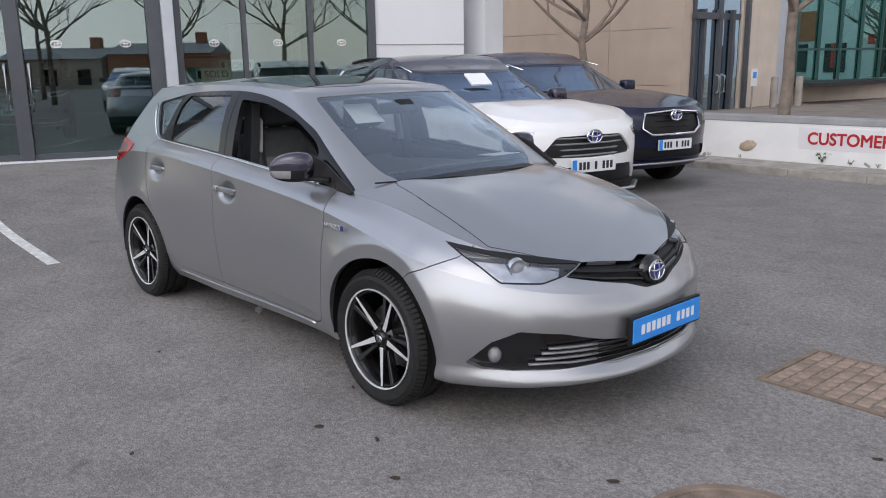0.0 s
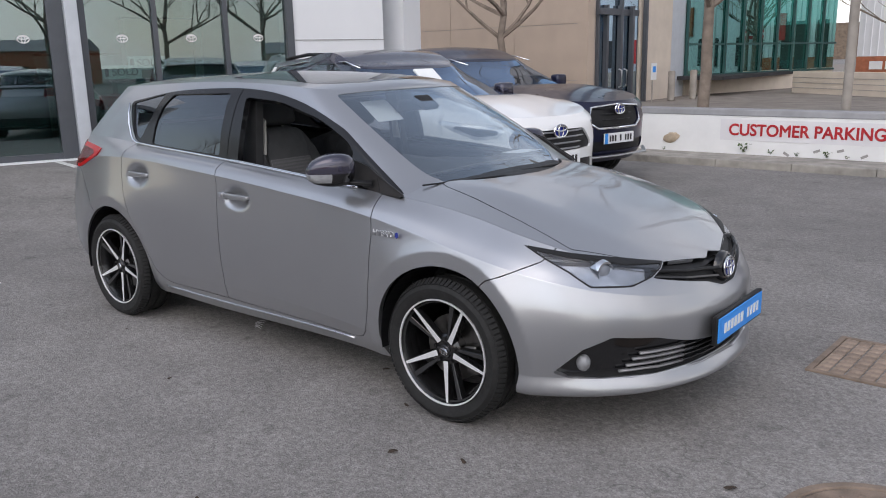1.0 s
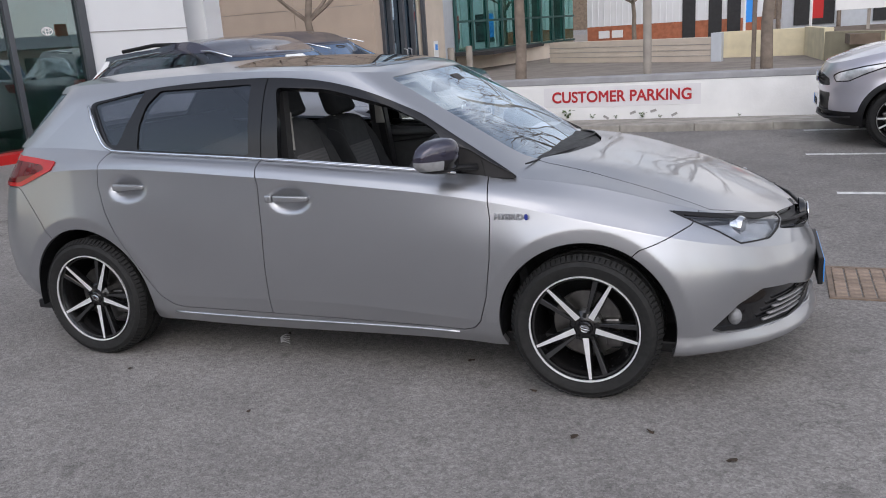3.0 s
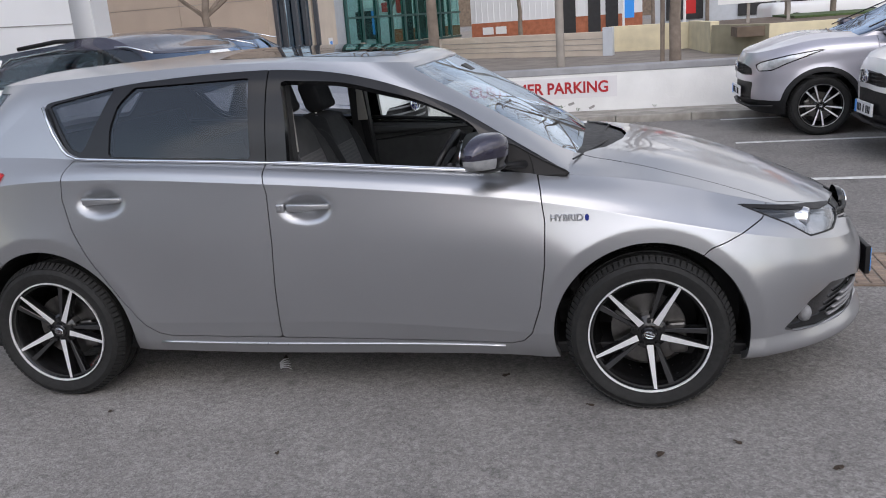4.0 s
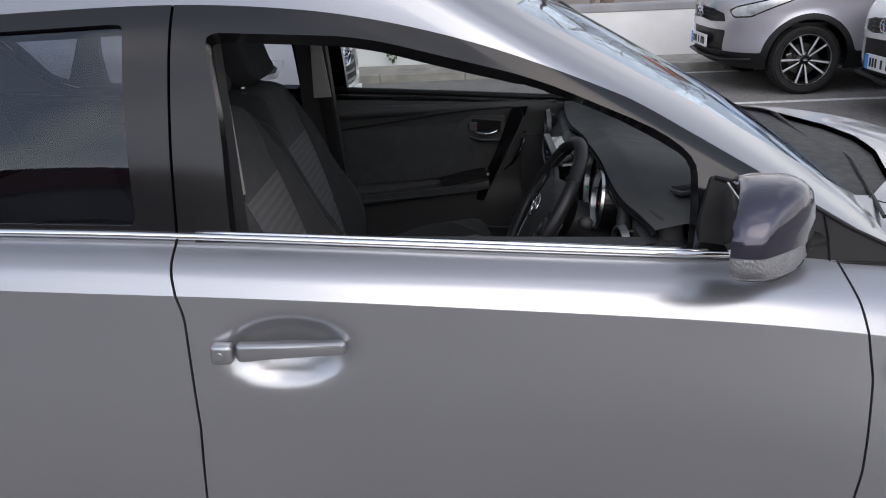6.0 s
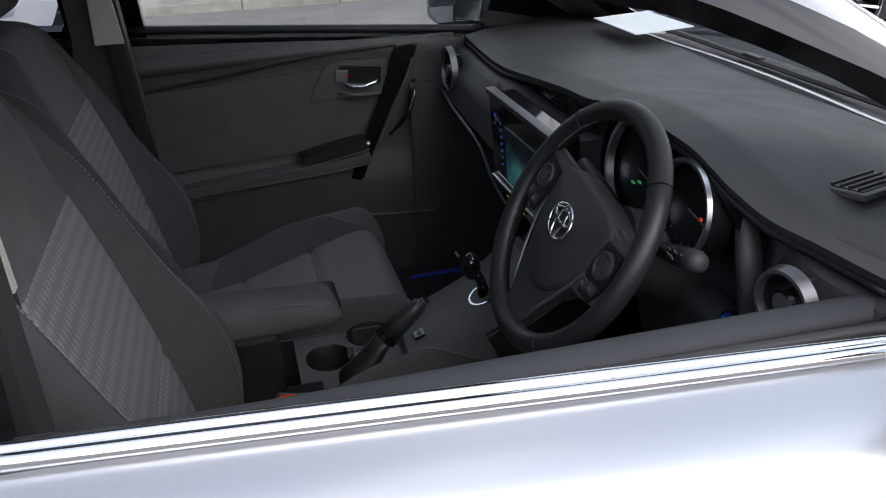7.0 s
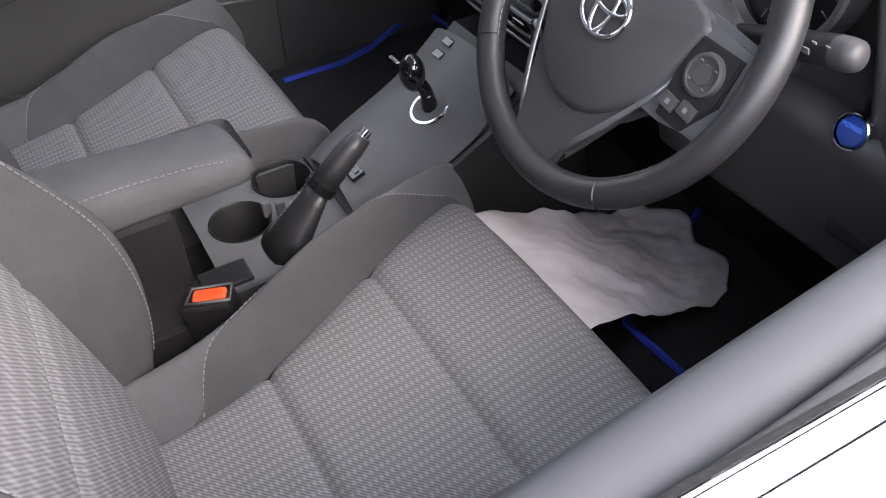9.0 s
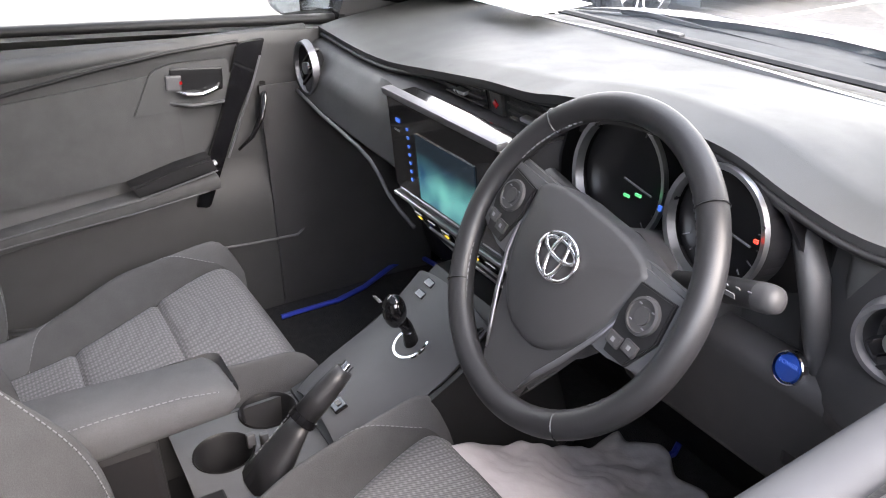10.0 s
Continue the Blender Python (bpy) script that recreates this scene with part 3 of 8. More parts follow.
# low white wall with its kerb and coping
part("wall_north", box((32, 0.24, 0.66), (10.9, 8.62, 0.3), 0.004), M_wallpaint, kind="structure", category="wall", label="low white rendered wall, scuffed near its foot")
part("coping", box((32, 0.34, 0.09), (10.9, 8.66, 0.675), 0.012), M_coping, kind="structure", category="coping", label="grey stone coping on the low wall")
for k in range(14):
    part("kerbstone", box((1.0, 0.16, 0.14), (-4.0 + 1.005 * k + (0.0), 7.72, 0.03), 0.015), M_kerb, kind="structure", category="kerb", label="concrete kerbstone in front of the low wall")
part("kerb_strip", box((32, 0.75, 0.1), (10.9, 8.13, 0.035)), M_kerb, kind="structure", category="kerb", label="rough concrete strip along the wall foot")
wsign = thing("wall_sign", "pale panel lettered in red on the white wall", "sign", pose(1.41, 8.498, 0.432, 90, 0, 0))
part("sign_panel", box((2.32, 0.3, 0.006), (0, 0, 0), 0.001), M_patch, wsign)
me = words("CUSTOMER PARKING", 0.25, 0.002, bold=0.006)
xs_ = [v.co.x for v in me.vertices]
ys_ = [v.co.y for v in me.vertices]
k1, k2 = 2.06 / (max(xs_) - min(xs_)), 0.172 / (max(ys_) - min(ys_))
for v in me.vertices:
    v.co.x, v.co.y = (v.co.x - (max(xs_) + min(xs_)) / 2) * k1, (v.co.y - (max(ys_) + min(ys_)) / 2) * k2
# each letter of the sign by itself
whole = bmesh.new()
whole.from_mesh(me)
bmesh.ops.remove_doubles(whole, verts=whole.verts, dist=1e-5)
todo = set(whole.verts)
while todo:
    stack, island = [todo.pop()], set()
    while stack:
        q = stack.pop()
        island.add(q)
        for e in q.link_edges:
            o = e.other_vert(q)
            if o in todo:
                todo.discard(o)
                stack.append(o)
    index = {v: i for i, v in enumerate(island)}
    lm = bpy.data.meshes.new("letter")
    lm.from_pydata([tuple(v.co) for v in island], [], [[index[v] for v in f.verts] for f in whole.faces if f.verts[0] in index])
    part("letter", lm, M_redtext, wsign, "red capital letter", m=Matrix.Translation((0, 0.005, 0.006)))
whole.free()
bm = bmesh.new()
bmesh.ops.create_icosphere(bm, subdivisions=3, radius=1)
for v in bm.verts:
    k = 1 + 0.25 * noise.noise(v.co * 2)
    v.co = Vector((v.co.x * 0.13 * k, v.co.y * 0.03, v.co.z * 0.075 * k + 0.02 * v.co.x))
tagged(part("render_scar", bm, M_scar, None, "beige patch of broken render on the wall", smooth=True, m=pose(-0.5, 8.5, 0.28)), category="wall damage")
random.seed(3)
for x, s in ((0.62, 0.16), (1.0, 0.09), (1.35, 0.07), (-1.1, 0.06), (1.75, 0.1), (2.0, 0.06), (3.1, 0.05), (-0.6, 0.06)):
    bm = bmesh.new()
    for k in range(26):
        a, t = random.uniform(0, 6.28), random.uniform(0.3, 1)
        h = s * t
        p = Vector((0.5 * s * math.cos(a) * t, -abs(0.4 * s * math.sin(a) * t), h))
        w = Vector((random.uniform(-1, 1), random.uniform(-1, 1), random.uniform(-1, 1))).normalized() * s * 0.16
        u = Vector((random.uniform(-1, 1), random.uniform(-1, 1), random.uniform(0, 1))).normalized() * s * 0.22
        bm.faces.new([bm.verts.new(q) for q in (p - w * 0.4, p + u * 0.5 - w, p + u, p + u * 0.5 + w)])
    tagged(part("wall_weed", bm, M_leaf, None, "small green weed at the foot of the wall", m=pose(x, 8.47, 0.08)), category="weed", group="weeds along the wall")
for x, z in ((1.9, 0.2), (1.6, 0.18), (2.2, 0.14), (1.2, 0.12)):
    tagged(part("scuff", box((0.09, 0.004, 0.035), (0, 0, 0), 0.001, rot=(0, random.uniform(-40, 40), 0)), M_scuff, None, "grey scuff mark on the white wall", m=pose(x, 8.497, z)), category="scuff")

part("pavement", box((70, 60, 0.3), (5, 38.8, 0.2)), M_pave, kind="structure", category="pavement", label="brown paved forecourt behind the low wall")


# trees, bare in winter
def bare_tree(name, x, y, z, h, r, seed, label, reach=1.0):
    random.seed(seed)
    tr = thing(name, label, "tree", pose(x, y, z))
    trunk = [Vector((random.uniform(-0.008, 0.008) * k, random.uniform(-0.008, 0.008) * k, h * 0.42 * k / 5)) for k in range(6)]
    part("trunk", tube(trunk, [r * 0.85 * (1.15 - 0.07 * k) for k in range(6)], 12, up=(1, 0.2, 0)), M_bark, tr, smooth=True)
    bm = bmesh.new()

    def limb(p, d, ln, rad, depth):
        pts, q = [p], p
        for k in range(4):
            d = (d + Vector((random.uniform(-0.2, 0.2), random.uniform(-0.2, 0.2), random.uniform(-0.05, 0.18)))).normalized()
            q = q + d * ln / 4
            pts.append(q)
        add_tube(bm, pts, [rad * (1 - 0.16 * k) for k in range(5)], 5 if depth < 2 else 4, up=(0.9, 0.4, 0) if d.z > 0.7 else (0, 0, 1))
        if depth < 4:
            for k in range(3 if depth < 2 else 2):
                a = random.uniform(0, 6.28)
                t = random.choice((2, 3, 4))
                limb(pts[t], (d + 0.9 * Vector((math.cos(a), math.sin(a), random.uniform(-0.1, 0.5)))).normalized(), ln * random.uniform(0.5, 0.75), rad * 0.5, depth + 1)

    topp = trunk[-1]
    for k in range(6):
        a = 6.28 * k / 6 + random.uniform(-0.3, 0.3)
        limb(trunk[random.choice((4, 5))], Vector((math.cos(a) * reach, math.sin(a) * reach, random.uniform(0.35, 0.9))).normalized(), h * 0.34, r * 0.5, 0)
    limb(topp, Vector((0, 0, 1)), h * 0.35, r * 0.7, 0)
    part("crown", bm, M_bark, tr, "bare twiggy crown")
    return tr


bare_tree("street_tree", -3.94, 8.95, 0.3, 4.6, 0.085, 1, "bare young street tree behind the low wall", 1.3)
bare_tree("street_tree", -0.24, 9.05, 0.3, 5.6, 0.1, 2, "bare street tree with a pale smooth trunk", 1.2)
bare_tree("street_tree", 3.46, 9.45, 0.3, 6.2, 0.1, 4, "bare street tree beside a slim stake", 1.0)
part_post = thing("lamp_post", "slim grey metal post behind the low wall", "post", pose(1.71, 9.4, 0.3))
part("shaft", cyl(0.065, 6.0, pose(0, 0, 3.0), 16), M_steelpole, part_post, smooth=40)
part("foot", cyl(0.1, 0.3, pose(0, 0, 0.15), 16, bevel=0.02), M_steelpole, part_post)
stake = thing("tree_stake", "slim wooden stake beside a street tree", "post", pose(3.27, 9.5, 0.3))
part("stake_pole", cyl(0.035, 3.0, pose(0, 0, 1.5), 10), M_bark, stake)
for k, (x, y, h) in enumerate(((13, -12, 7), (-14, -13, 7.5), (5, -44, 7))):
    bare_tree("park_tree", x, y, 0, h, 0.14, 20 + k, "bare winter tree at the edge of the car park")
for k, (x, y) in enumerate(((7.2, 20.5), (8.6, 21.5), (9.8, 19.5), (11.5, 22), (4.2, 31), (6.5, 33), (-0.6, 26.0))):
    bare_tree("planter_tree", x, y, 0.35, 5 + (k % 3), 0.09, 40 + k, "small bare tree standing beyond the forecourt")

# ---- showroom: glazed front on a slant, white return, interior ----
show_m = pose(-5.2, 7.2, 0, 0, 0, math.degrees(math.atan2(-6.9, -2.54))) @ Matrix.Diagonal((1, -1, 1, 1))


SH = thing("showroom", "glazed car showroom with dark grey frames and white cladding", "showroom", show_m)
# along local x: distance from the outer corner; local y: +y is inside
part("white_pier", box((1.62, 0.6, 5.6), (0.81, 0.3, 2.8), 0.01), M_whitepanel, SH, "white clad pier")
for z in (1.86, 3.2):
    part("panel_joint", box((1.63, 0.02, 0.012), (0.815, 0.0, z)), M_scuff, SH)
part("red_plinth", box((3.2, 0.35, 0.14), (3.3, -0.05, 0.25), 0.01), M_redplastic, SH, "red plinth under the window")
part("floor_strip", box((9.0, 0.12, 0.05), (6.2, -0.06, 0.2)), M_whitepanel, SH)
bays = [1.72, 2.72, 3.75, 4.75, 4.95, 6.2, 7.55, 7.75, 9.2, 10.8]
for k, x in enumerate((1.68, 2.72, 3.78, 7.05, 9.3)):
    part("mullion", box((0.12 if k in (0, 3, 4) else 0.07, 0.16, 4.6), (x, 0.05, 2.48)), M_darkframe, SH, "dark grey mullion")
part("pale_post", box((0.17, 0.3, 4.8), (4.93, -0.08, 2.55), 0.01), M_palefr, SH, "pale grey post")
part("dark_post", box((0.22, 0.22, 4.8), (4.7 + 0.42, 0.06, 2.55), 0.01), M_darkframe, SH, "dark door post")
part("frame_left", box((0.1, 0.16, 4.6), (4.78, 0.05, 2.48)), M_darkframe, SH)
part("door_stile", box((0.2, 0.12, 4.4), (7.05, -0.02, 2.4), 0.01), M_darkframe, SH, "wide grey door stile")
for sgn in (-1, 1):
    part("pull_bar", tube([(7.05 + sgn * 0.16, -0.06, 0.95), (7.05 + sgn * 0.16, -0.14, 0.97), (7.05 + sgn * 0.16, -0.14, 1.6), (7.05 + sgn * 0.16, -0.06, 1.62)], 0.016, 8), M_satin, SH, "slim steel pull bar", smooth=True)
part("head_rail", box((10.5, 0.2, 0.25), (6.9, 0.05, 4.8)), M_darkframe, SH)
part("base_rail", box((10.5, 0.14, 0.1), (6.9, 0.05, 0.26)), M_darkframe, SH)
for a, b in ((1.74, 2.68), (2.76, 3.74), (3.82, 4.72), (5.24, 6.94), (7.16, 9.22), (9.36, 12.0)):
    part("pane", box((b - a, 0.012, 4.4), ((a + b) / 2, 0.05, 2.48)), M_pane, SH, "large clear glass pane")
for x in (2.2, 3.25, 4.25, 5.55, 6.5, 8.0, 8.9):
    bm = bmesh.new()
    for rx, rz, dz in ((0.075, 0.052, 0), (0.025, 0.05, 0), (0.06, 0.018, 0.018)):
        add_tube(bm, [(rx * math.cos(q), 0, rz * math.sin(q) + dz) for q in [2 * math.pi * k / 20 for k in range(20)]], 0.007, 5, True)
    part("glass_motif", bm, M_white, SH, "white oval ring sticker on the glass", m=Matrix.Translation((x, 0.036, 1.9)))
part("upper_front", box((12.5, 0.5, 1.2), (6.0, 0.3, 5.5)), M_whitepanel, SH)
part("showroom_back", box((13, 0.2, 5.6), (6.5, 8.0, 2.8)), M_interiorwall, SH, "pale back wall inside the showroom")
part("showroom_side", box((0.2, 8.0, 5.6), (1.65, 4.3, 2.8)), M_interiorwall, SH)
part("showroom_end", box((0.2, 8.0, 5.6), (13, 4.3, 2.8)), M_interiorwall, SH)
part("showroom_floor", box((11.3, 7.9, 0.06), (7.3, 4.1, 0.2)), M_tilefloor, SH)
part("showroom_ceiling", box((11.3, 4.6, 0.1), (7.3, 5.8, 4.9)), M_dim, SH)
# unseen glass strip, added only to let daylight into the showroom
part("added_skylight", box((11.3, 3.0, 0.03), (7.3, 2.0, 4.95)), M_roofglass, SH, "added glass opening that lets daylight into the showroom")
for a, z, yy, w, h in ((4.28, 1.42, 0.12, 0.55, 0.2), (3.9, 1.55, 0.2, 0.55, 0.2)):
    part("sold_board", box((w, 0.01, h), (a, yy, z)), M_white, SH, "white board with dark lettering")
    part("board_words", words("SOLD", 0.15, 0.002), M_dim, SH, m=pose(a - 0.04, yy - 0.008, z, 90, 0, 0) @ Matrix.Diagonal((-1, 1, 1, 1)))
    part("board_mark", box((0.05, 0.006, 0.12), (a + 0.22, yy - 0.008, z)), M_dim, SH)
tbl = thing("red_table", "round red table on thin steel legs in the showroom", "table", show_m @ pose(4.0, 1.2, 0.23))
part("tabletop", cyl(0.55, 0.22, pose(0, 0, 0.72), 28, bevel=0.06), M_redplastic, tbl, smooth=40)
for k in range(4):
    a = 0.8 + 1.571 * k
    part("leg", tube([(0.25 * math.cos(a), 0.25 * math.sin(a), 0.62), (0.42 * math.cos(a), 0.42 * math.sin(a), 0.0)], 0.014, 8), M_chrome, tbl)
for k, (a, yy, w, h) in enumerate(((3.3, 3.0, 1.3, 1.0), (5.8, 4.0, 1.6, 1.1), (2.6, 5.5, 1.4, 2.2), (8.6, 5.5, 2.4, 2.0), (4.2, 6.0, 1.5, 1.5))):
    d = thing("display_unit", "dim display counter standing inside the showroom", "counter", show_m @ pose(a, yy, 0.23))
    part("carcass", box((w, 0.5, h), (0, 0, h / 2), 0.02), (M_interiorwall, M_darkframe, M_brown, M_darkframe, M_interiorwall)[k], d)
    part("counter_top", box((w + 0.06, 0.56, 0.04), (0, 0, h + 0.02), 0.008), M_darkframe, d)
part("white_return", box((6.0, 0.5, 5.6), (0, 0, 2.8)), M_whitepanel, kind="structure", category="wall", label="white clad return wall of the showroom", m=pose(-8.2, 7.75, 0, 0, 0, 4))

# ---- stone-clad building with entrance and teal glazing ----
B1 = thing("stone_building", "beige stone-clad office building with a glazed entrance", "building")
bx, by = -4.9, 13.72


def slab(name, a, b, z0, z1, t, material, label=""):
    d = Vector((b[0] - a[0], b[1] - a[1], 0))
    return part(name, box((d.length, t, z1 - z0), (d.length / 2, t / 2, (z0 + z1) / 2)), material, B1, label, m=Matrix.Translation((a[0], a[1], 0)) @ pose(0, 0, 0, 0, 0, math.degrees(math.atan2(d.y, d.x))))


F0, F1 = Vector((-16.0, 15.05)), Vector((bx, by))
n_col, rows_z = 5, ((0.3, 0.95), (0.95, 2.24), (2.24, 3.53), (3.53, 6.5))
for c in range(n_col):
    p, q = F0.lerp(F1, c / n_col), F0.lerp(F1, (c + 1) / n_col)
    d = (q - p).normalized() * 0.006
    for z0, z1 in rows_z:
        slab("stone_panel", p + d, q - d, z0 + 0.006, z1 - 0.006, 0.3, M_brown, "beige stone cladding panel")
slab("joint_backing", F0 + Vector((0, 0.02)), F1 + Vector((0, 0.02)), 0.3, 6.5, 0.25, M_scuff)
# entrance wall facing +x
slab("entrance_edge", (bx, by), (bx + 0.03, by + 0.25), 0.3, 6.5, 0.3, M_brown)
slab("entrance_glass", (bx + 0.0, by + 0.3), (-4.7, 15.85), 0.35, 6.5, 0.05, M_skyglass, "entrance glazing with sky blue put into its gloss")
# near-black slab stands for the shade of the room behind the glass
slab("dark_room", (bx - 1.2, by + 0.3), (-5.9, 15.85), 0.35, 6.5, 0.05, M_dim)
for t_, w, hz in ((0.02, 0.07, 6.0), (0.24, 0.1, 2.3), (0.6, 0.13, 2.3), (0.9, 0.1, 2.3), (1.27, 0.1, 6.0), (0.62, 0.05, 6.0)):
    px, py = bx + 0.2 * t_, by + 0.3 + 1.6 * t_
    part("door_frame", box((0.1, w, hz), (px + 0.05, py, 0.35 + hz / 2)), M_darkframe, B1, "dark entrance frame")
part("transom", box((0.12, 2.0, 0.14), (bx + 0.14, by + 1.25, 2.5)), M_darkframe, B1)
for sgn in (-1, 1):
    part("entrance_pull", tube([(bx + 0.22, by + 1.27 + sgn * 0.13, 0.75), (bx + 0.3, by + 1.27 + sgn * 0.13, 0.78), (bx + 0.3, by + 1.27 + sgn * 0.13, 1.15), (bx + 0.22, by + 1.27 + sgn * 0.13, 1.18)], 0.02, 8), M_satin, B1, smooth=True)
slab("pale_pier", (-4.68, 15.9), (-4.72, 17.9), 0.3, 6.5, 0.3, M_beige, "pale stone pier")
slab("grey_pier", (-4.74, 17.9), (-4.82, 19.0), 0.3, 6.5, 0.3, M_palefr, "pale grey metal pier")
T0, T1, T2 = Vector((-4.8, 19.04)), Vector((-4.15, 21.6)), Vector((-2.96, 27.1))
for a, b in ((T0, T1), (T1, T2)):
    slab("teal_plinth", a, b, 0.3, 0.85 if a is T0 else 0.95, 0.2, M_beige, "pale plinth under the glazing")
    n = 3 if a is T0 else 6
    for k in range(n):
        p, q = a.lerp(b, k / n), a.lerp(b, (k + 1) / n)
        for z0, z1 in ((0.9, 1.75), (1.75, 3.2), (3.2, 6.5)):
            slab("teal_pane", p, q, z0, z1, 0.03, M_teal, "teal tinted pane")
        part("glazing_post", box((0.07, 0.07, 5.6), (p.x + 0.04, p.y, 3.7)), M_tealframe, B1, "dark teal glazing bar")
    for z in (0.9, 1.75, 3.2):
        d = b - a
        part("glazing_rail", box((d.length, 0.08, 0.06), (d.length / 2, -0.02, z)), M_tealframe, B1, m=Matrix.Translation((a.x, a.y, 0)) @ pose(0, 0, 0, 0, 0, math.degrees(math.atan2(d.y, d.x))))
slab("teal_room", T0 + Vector((-2.5, 0.4)), T2 + Vector((-2.5, 0)), 0.3, 6.5, 0.2, M_interiorwall)
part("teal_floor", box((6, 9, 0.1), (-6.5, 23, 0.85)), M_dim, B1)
part("building_roof", box((11, 16, 0.3), (-14.5, 21.8, 6.6)), M_coping, B1)
part("lobby_roof", box((6.5, 9.5, 0.05), (-5.7, 23.3, 6.55)), M_roofglass, B1, "glass roof over the office")
for k in range(5):
    d = thing("office_desk", "pale desk seen dimly through the teal glazing", "desk", pose(-5.4 + 0.22 * k, 20 + 1.35 * k, 0.9))
    part("desktop", box((0.5, 1.0, 0.04), (0, 0, 0.73)), M_white, d)
    for sgn in (-1, 1):
        part("desk_leg", box((0.4, 0.04, 0.72), (0, sgn * 0.45, 0.36)), M_white, d)
for x, y in ((-4.1, 16.6), (-3.9, 17.5)):
    bl = thing("bollard", "short grey bollard by the entrance", "bollard", pose(x, y, 0.35))
    part("bollard_post", cyl(0.09, 0.75, pose(0, 0, 0.37), 14, bevel=0.02), M_steelpole, bl, smooth=40)
ps = thing("parking_sign", "small white and blue notice by the entrance", "sign", pose(-4.2, 15.7, 0.35))
part("sign_post", cyl(0.02, 0.6, pose(0, 0, 0.3), 8), M_steelpole, ps)
part("sign_face", box((0.02, 0.28, 0.4), (0.03, 0, 0.75), 0.004), M_white, ps)
part("sign_blue", box((0.006, 0.16, 0.14), (0.043, 0, 0.8)), M_blueplate, ps)

# ---- beyond: forecourt walls, planter, warehouse, signs ----
def wall_between(name, a, b, z0, z1, t, material, label, category="wall"):
    d = Vector((b[0] - a[0], b[1] - a[1], 0))
    return part(name, box((d.length, t, z1 - z0), (d.length / 2, t / 2, (z0 + z1) / 2), 0.01), material, kind="structure", category=category, label=label, m=Matrix.Translation((a[0], a[1], 0)) @ pose(0, 0, 0, 0, 0, math.degrees(math.atan2(d.y, d.x))))


bw = wall_between("wall_forecourt", (-2.6, 21.5), (2.35, 17.9), 0.3, 0.95, 0.2, M_beige, "pale beige boarded boundary wall")
for k in range(3):
    part("board_line", box((6.1, 0.012, 0.012), (3.05, -0.004, 0.5 + 0.14 * k)), M_scuff, bw)
wall_between("wall_yellow", (2.45, 19.6), (4.5, 19.0), 0.3, 1.02, 0.25, M_yellowwall, "pale yellow rendered wall")
wall_between("wall_post", (2.3, 17.9), (2.55, 17.85), 0.3, 1.05, 0.25, M_palefr, "pale square wall pier")
wall_between("wall_return", (4.5, 19.0), (4.75, 16.4), 0.3, 1.05, 0.2, M_yellowwall, "pale yellow return wall")
wall_between("planter_side", (4.75, 16.2), (5.72, 14.6), 0.3, 0.98, 0.2, M_planterside, "dull olive rendered planter wall")
wall_between("planter_front", (5.72, 14.6), (16.0, 14.0), 0.3, 0.98, 0.2, M_yellowwall, "pale yellow rendered planter wall")
part("planter_soil", box((11, 7, 0.2), (10.6, 18.2, 0.84)), M_soil, kind="structure", category="soil", label="bare brown planter bed")
part("planter_grass", box((7, 3, 0.05), (10.5, 20.0, 0.97)), M_leaf, kind="structure", category="grass", label="thin winter grass strip")
sb = thing("sign_board", "blank pale board on two posts in the planter", "sign", pose(6.2, 17.5, 0.9, 0, 0, -4))
part("board", box((2.3, 0.06, 1.1), (0, 0, 1.05), 0.01), M_white, sb)
for sgn in (-1, 1):
    part("board_post", box((0.07, 0.07, 1.0), (sgn * 0.45, 0.06, 0.5)), M_steelpole, sb)
WH = thing("warehouse", "white ribbed warehouse with an orange brick base", "building", pose(-3.0, 31.5, 0.3, 0, 0, -2))
part("brick_base", box((7.0, 0.3, 0.95), (3.3, 0, 0.47)), M_brick, WH, "orange brick base")
part("cladding", box((7.0, 0.28, 7.0), (3.3, 0, 4.45)), M_whitepanel, WH, "white ribbed cladding")
for k in range(28):
    part("rib", box((0.05, 0.05, 7.0), (0.0 + 0.25 * k, -0.16, 4.45)), M_whitepanel, WH)
for x in (0.5, 1.05):
    part("low_window", box((0.45, 0.05, 0.3), (x, -0.16, 0.62)), M_white, WH)
for x in (3.9, 4.9, 5.6):
    part("dark_door", box((0.5, 0.06, 2.2), (x, -0.17, 1.3)), M_dim, WH)
part("red_panel", box((0.5, 0.06, 1.1), (5.9, -0.2, 2.2)), M_redplastic, WH)
H2 = thing("depot_building", "grey depot with dark windows and a red sign", "building", pose(4.4, 33.5, 0.3, 0, 0, 1))
part("depot_wall", box((26, 0.4, 7), (13, 0, 3.5)), M_palefr, H2)
for k in range(8):
    part("depot_window", box((1.5, 0.1, 1.4), (1.2 + 2.9 * k, -0.22, 1.2)), M_dim, H2, "dark window")
for k in range(3):
    part("depot_panel", box((2.4, 0.12, 1.5), (3.0 + 6.5 * k, -0.24, 2.8)), (M_white, M_brick, M_white)[k], H2)
part("red_fascia", box((2.4, 0.2, 0.45), (1.6, -0.3, 2.0)), M_redplastic, H2, "red fascia sign")
part("fascia_bar", box((1.6, 0.02, 0.12), (1.6, -0.41, 2.0)), M_white, H2)
for x, c in ((3.0, M_blueplate), (5.2, M_redplastic), (9.0, M_redplastic)):
    fl = thing("banner_pole", "tall thin banner pole on the far forecourt", "flag", pose(x, 28.5, 0.3))
    part("pole", cyl(0.05, 6, pose(0, 0, 3), 10), M_white, fl)
    part("banner", box((0.35, 0.02, 1.0), (0.22, 0, 1.3)), c, fl)
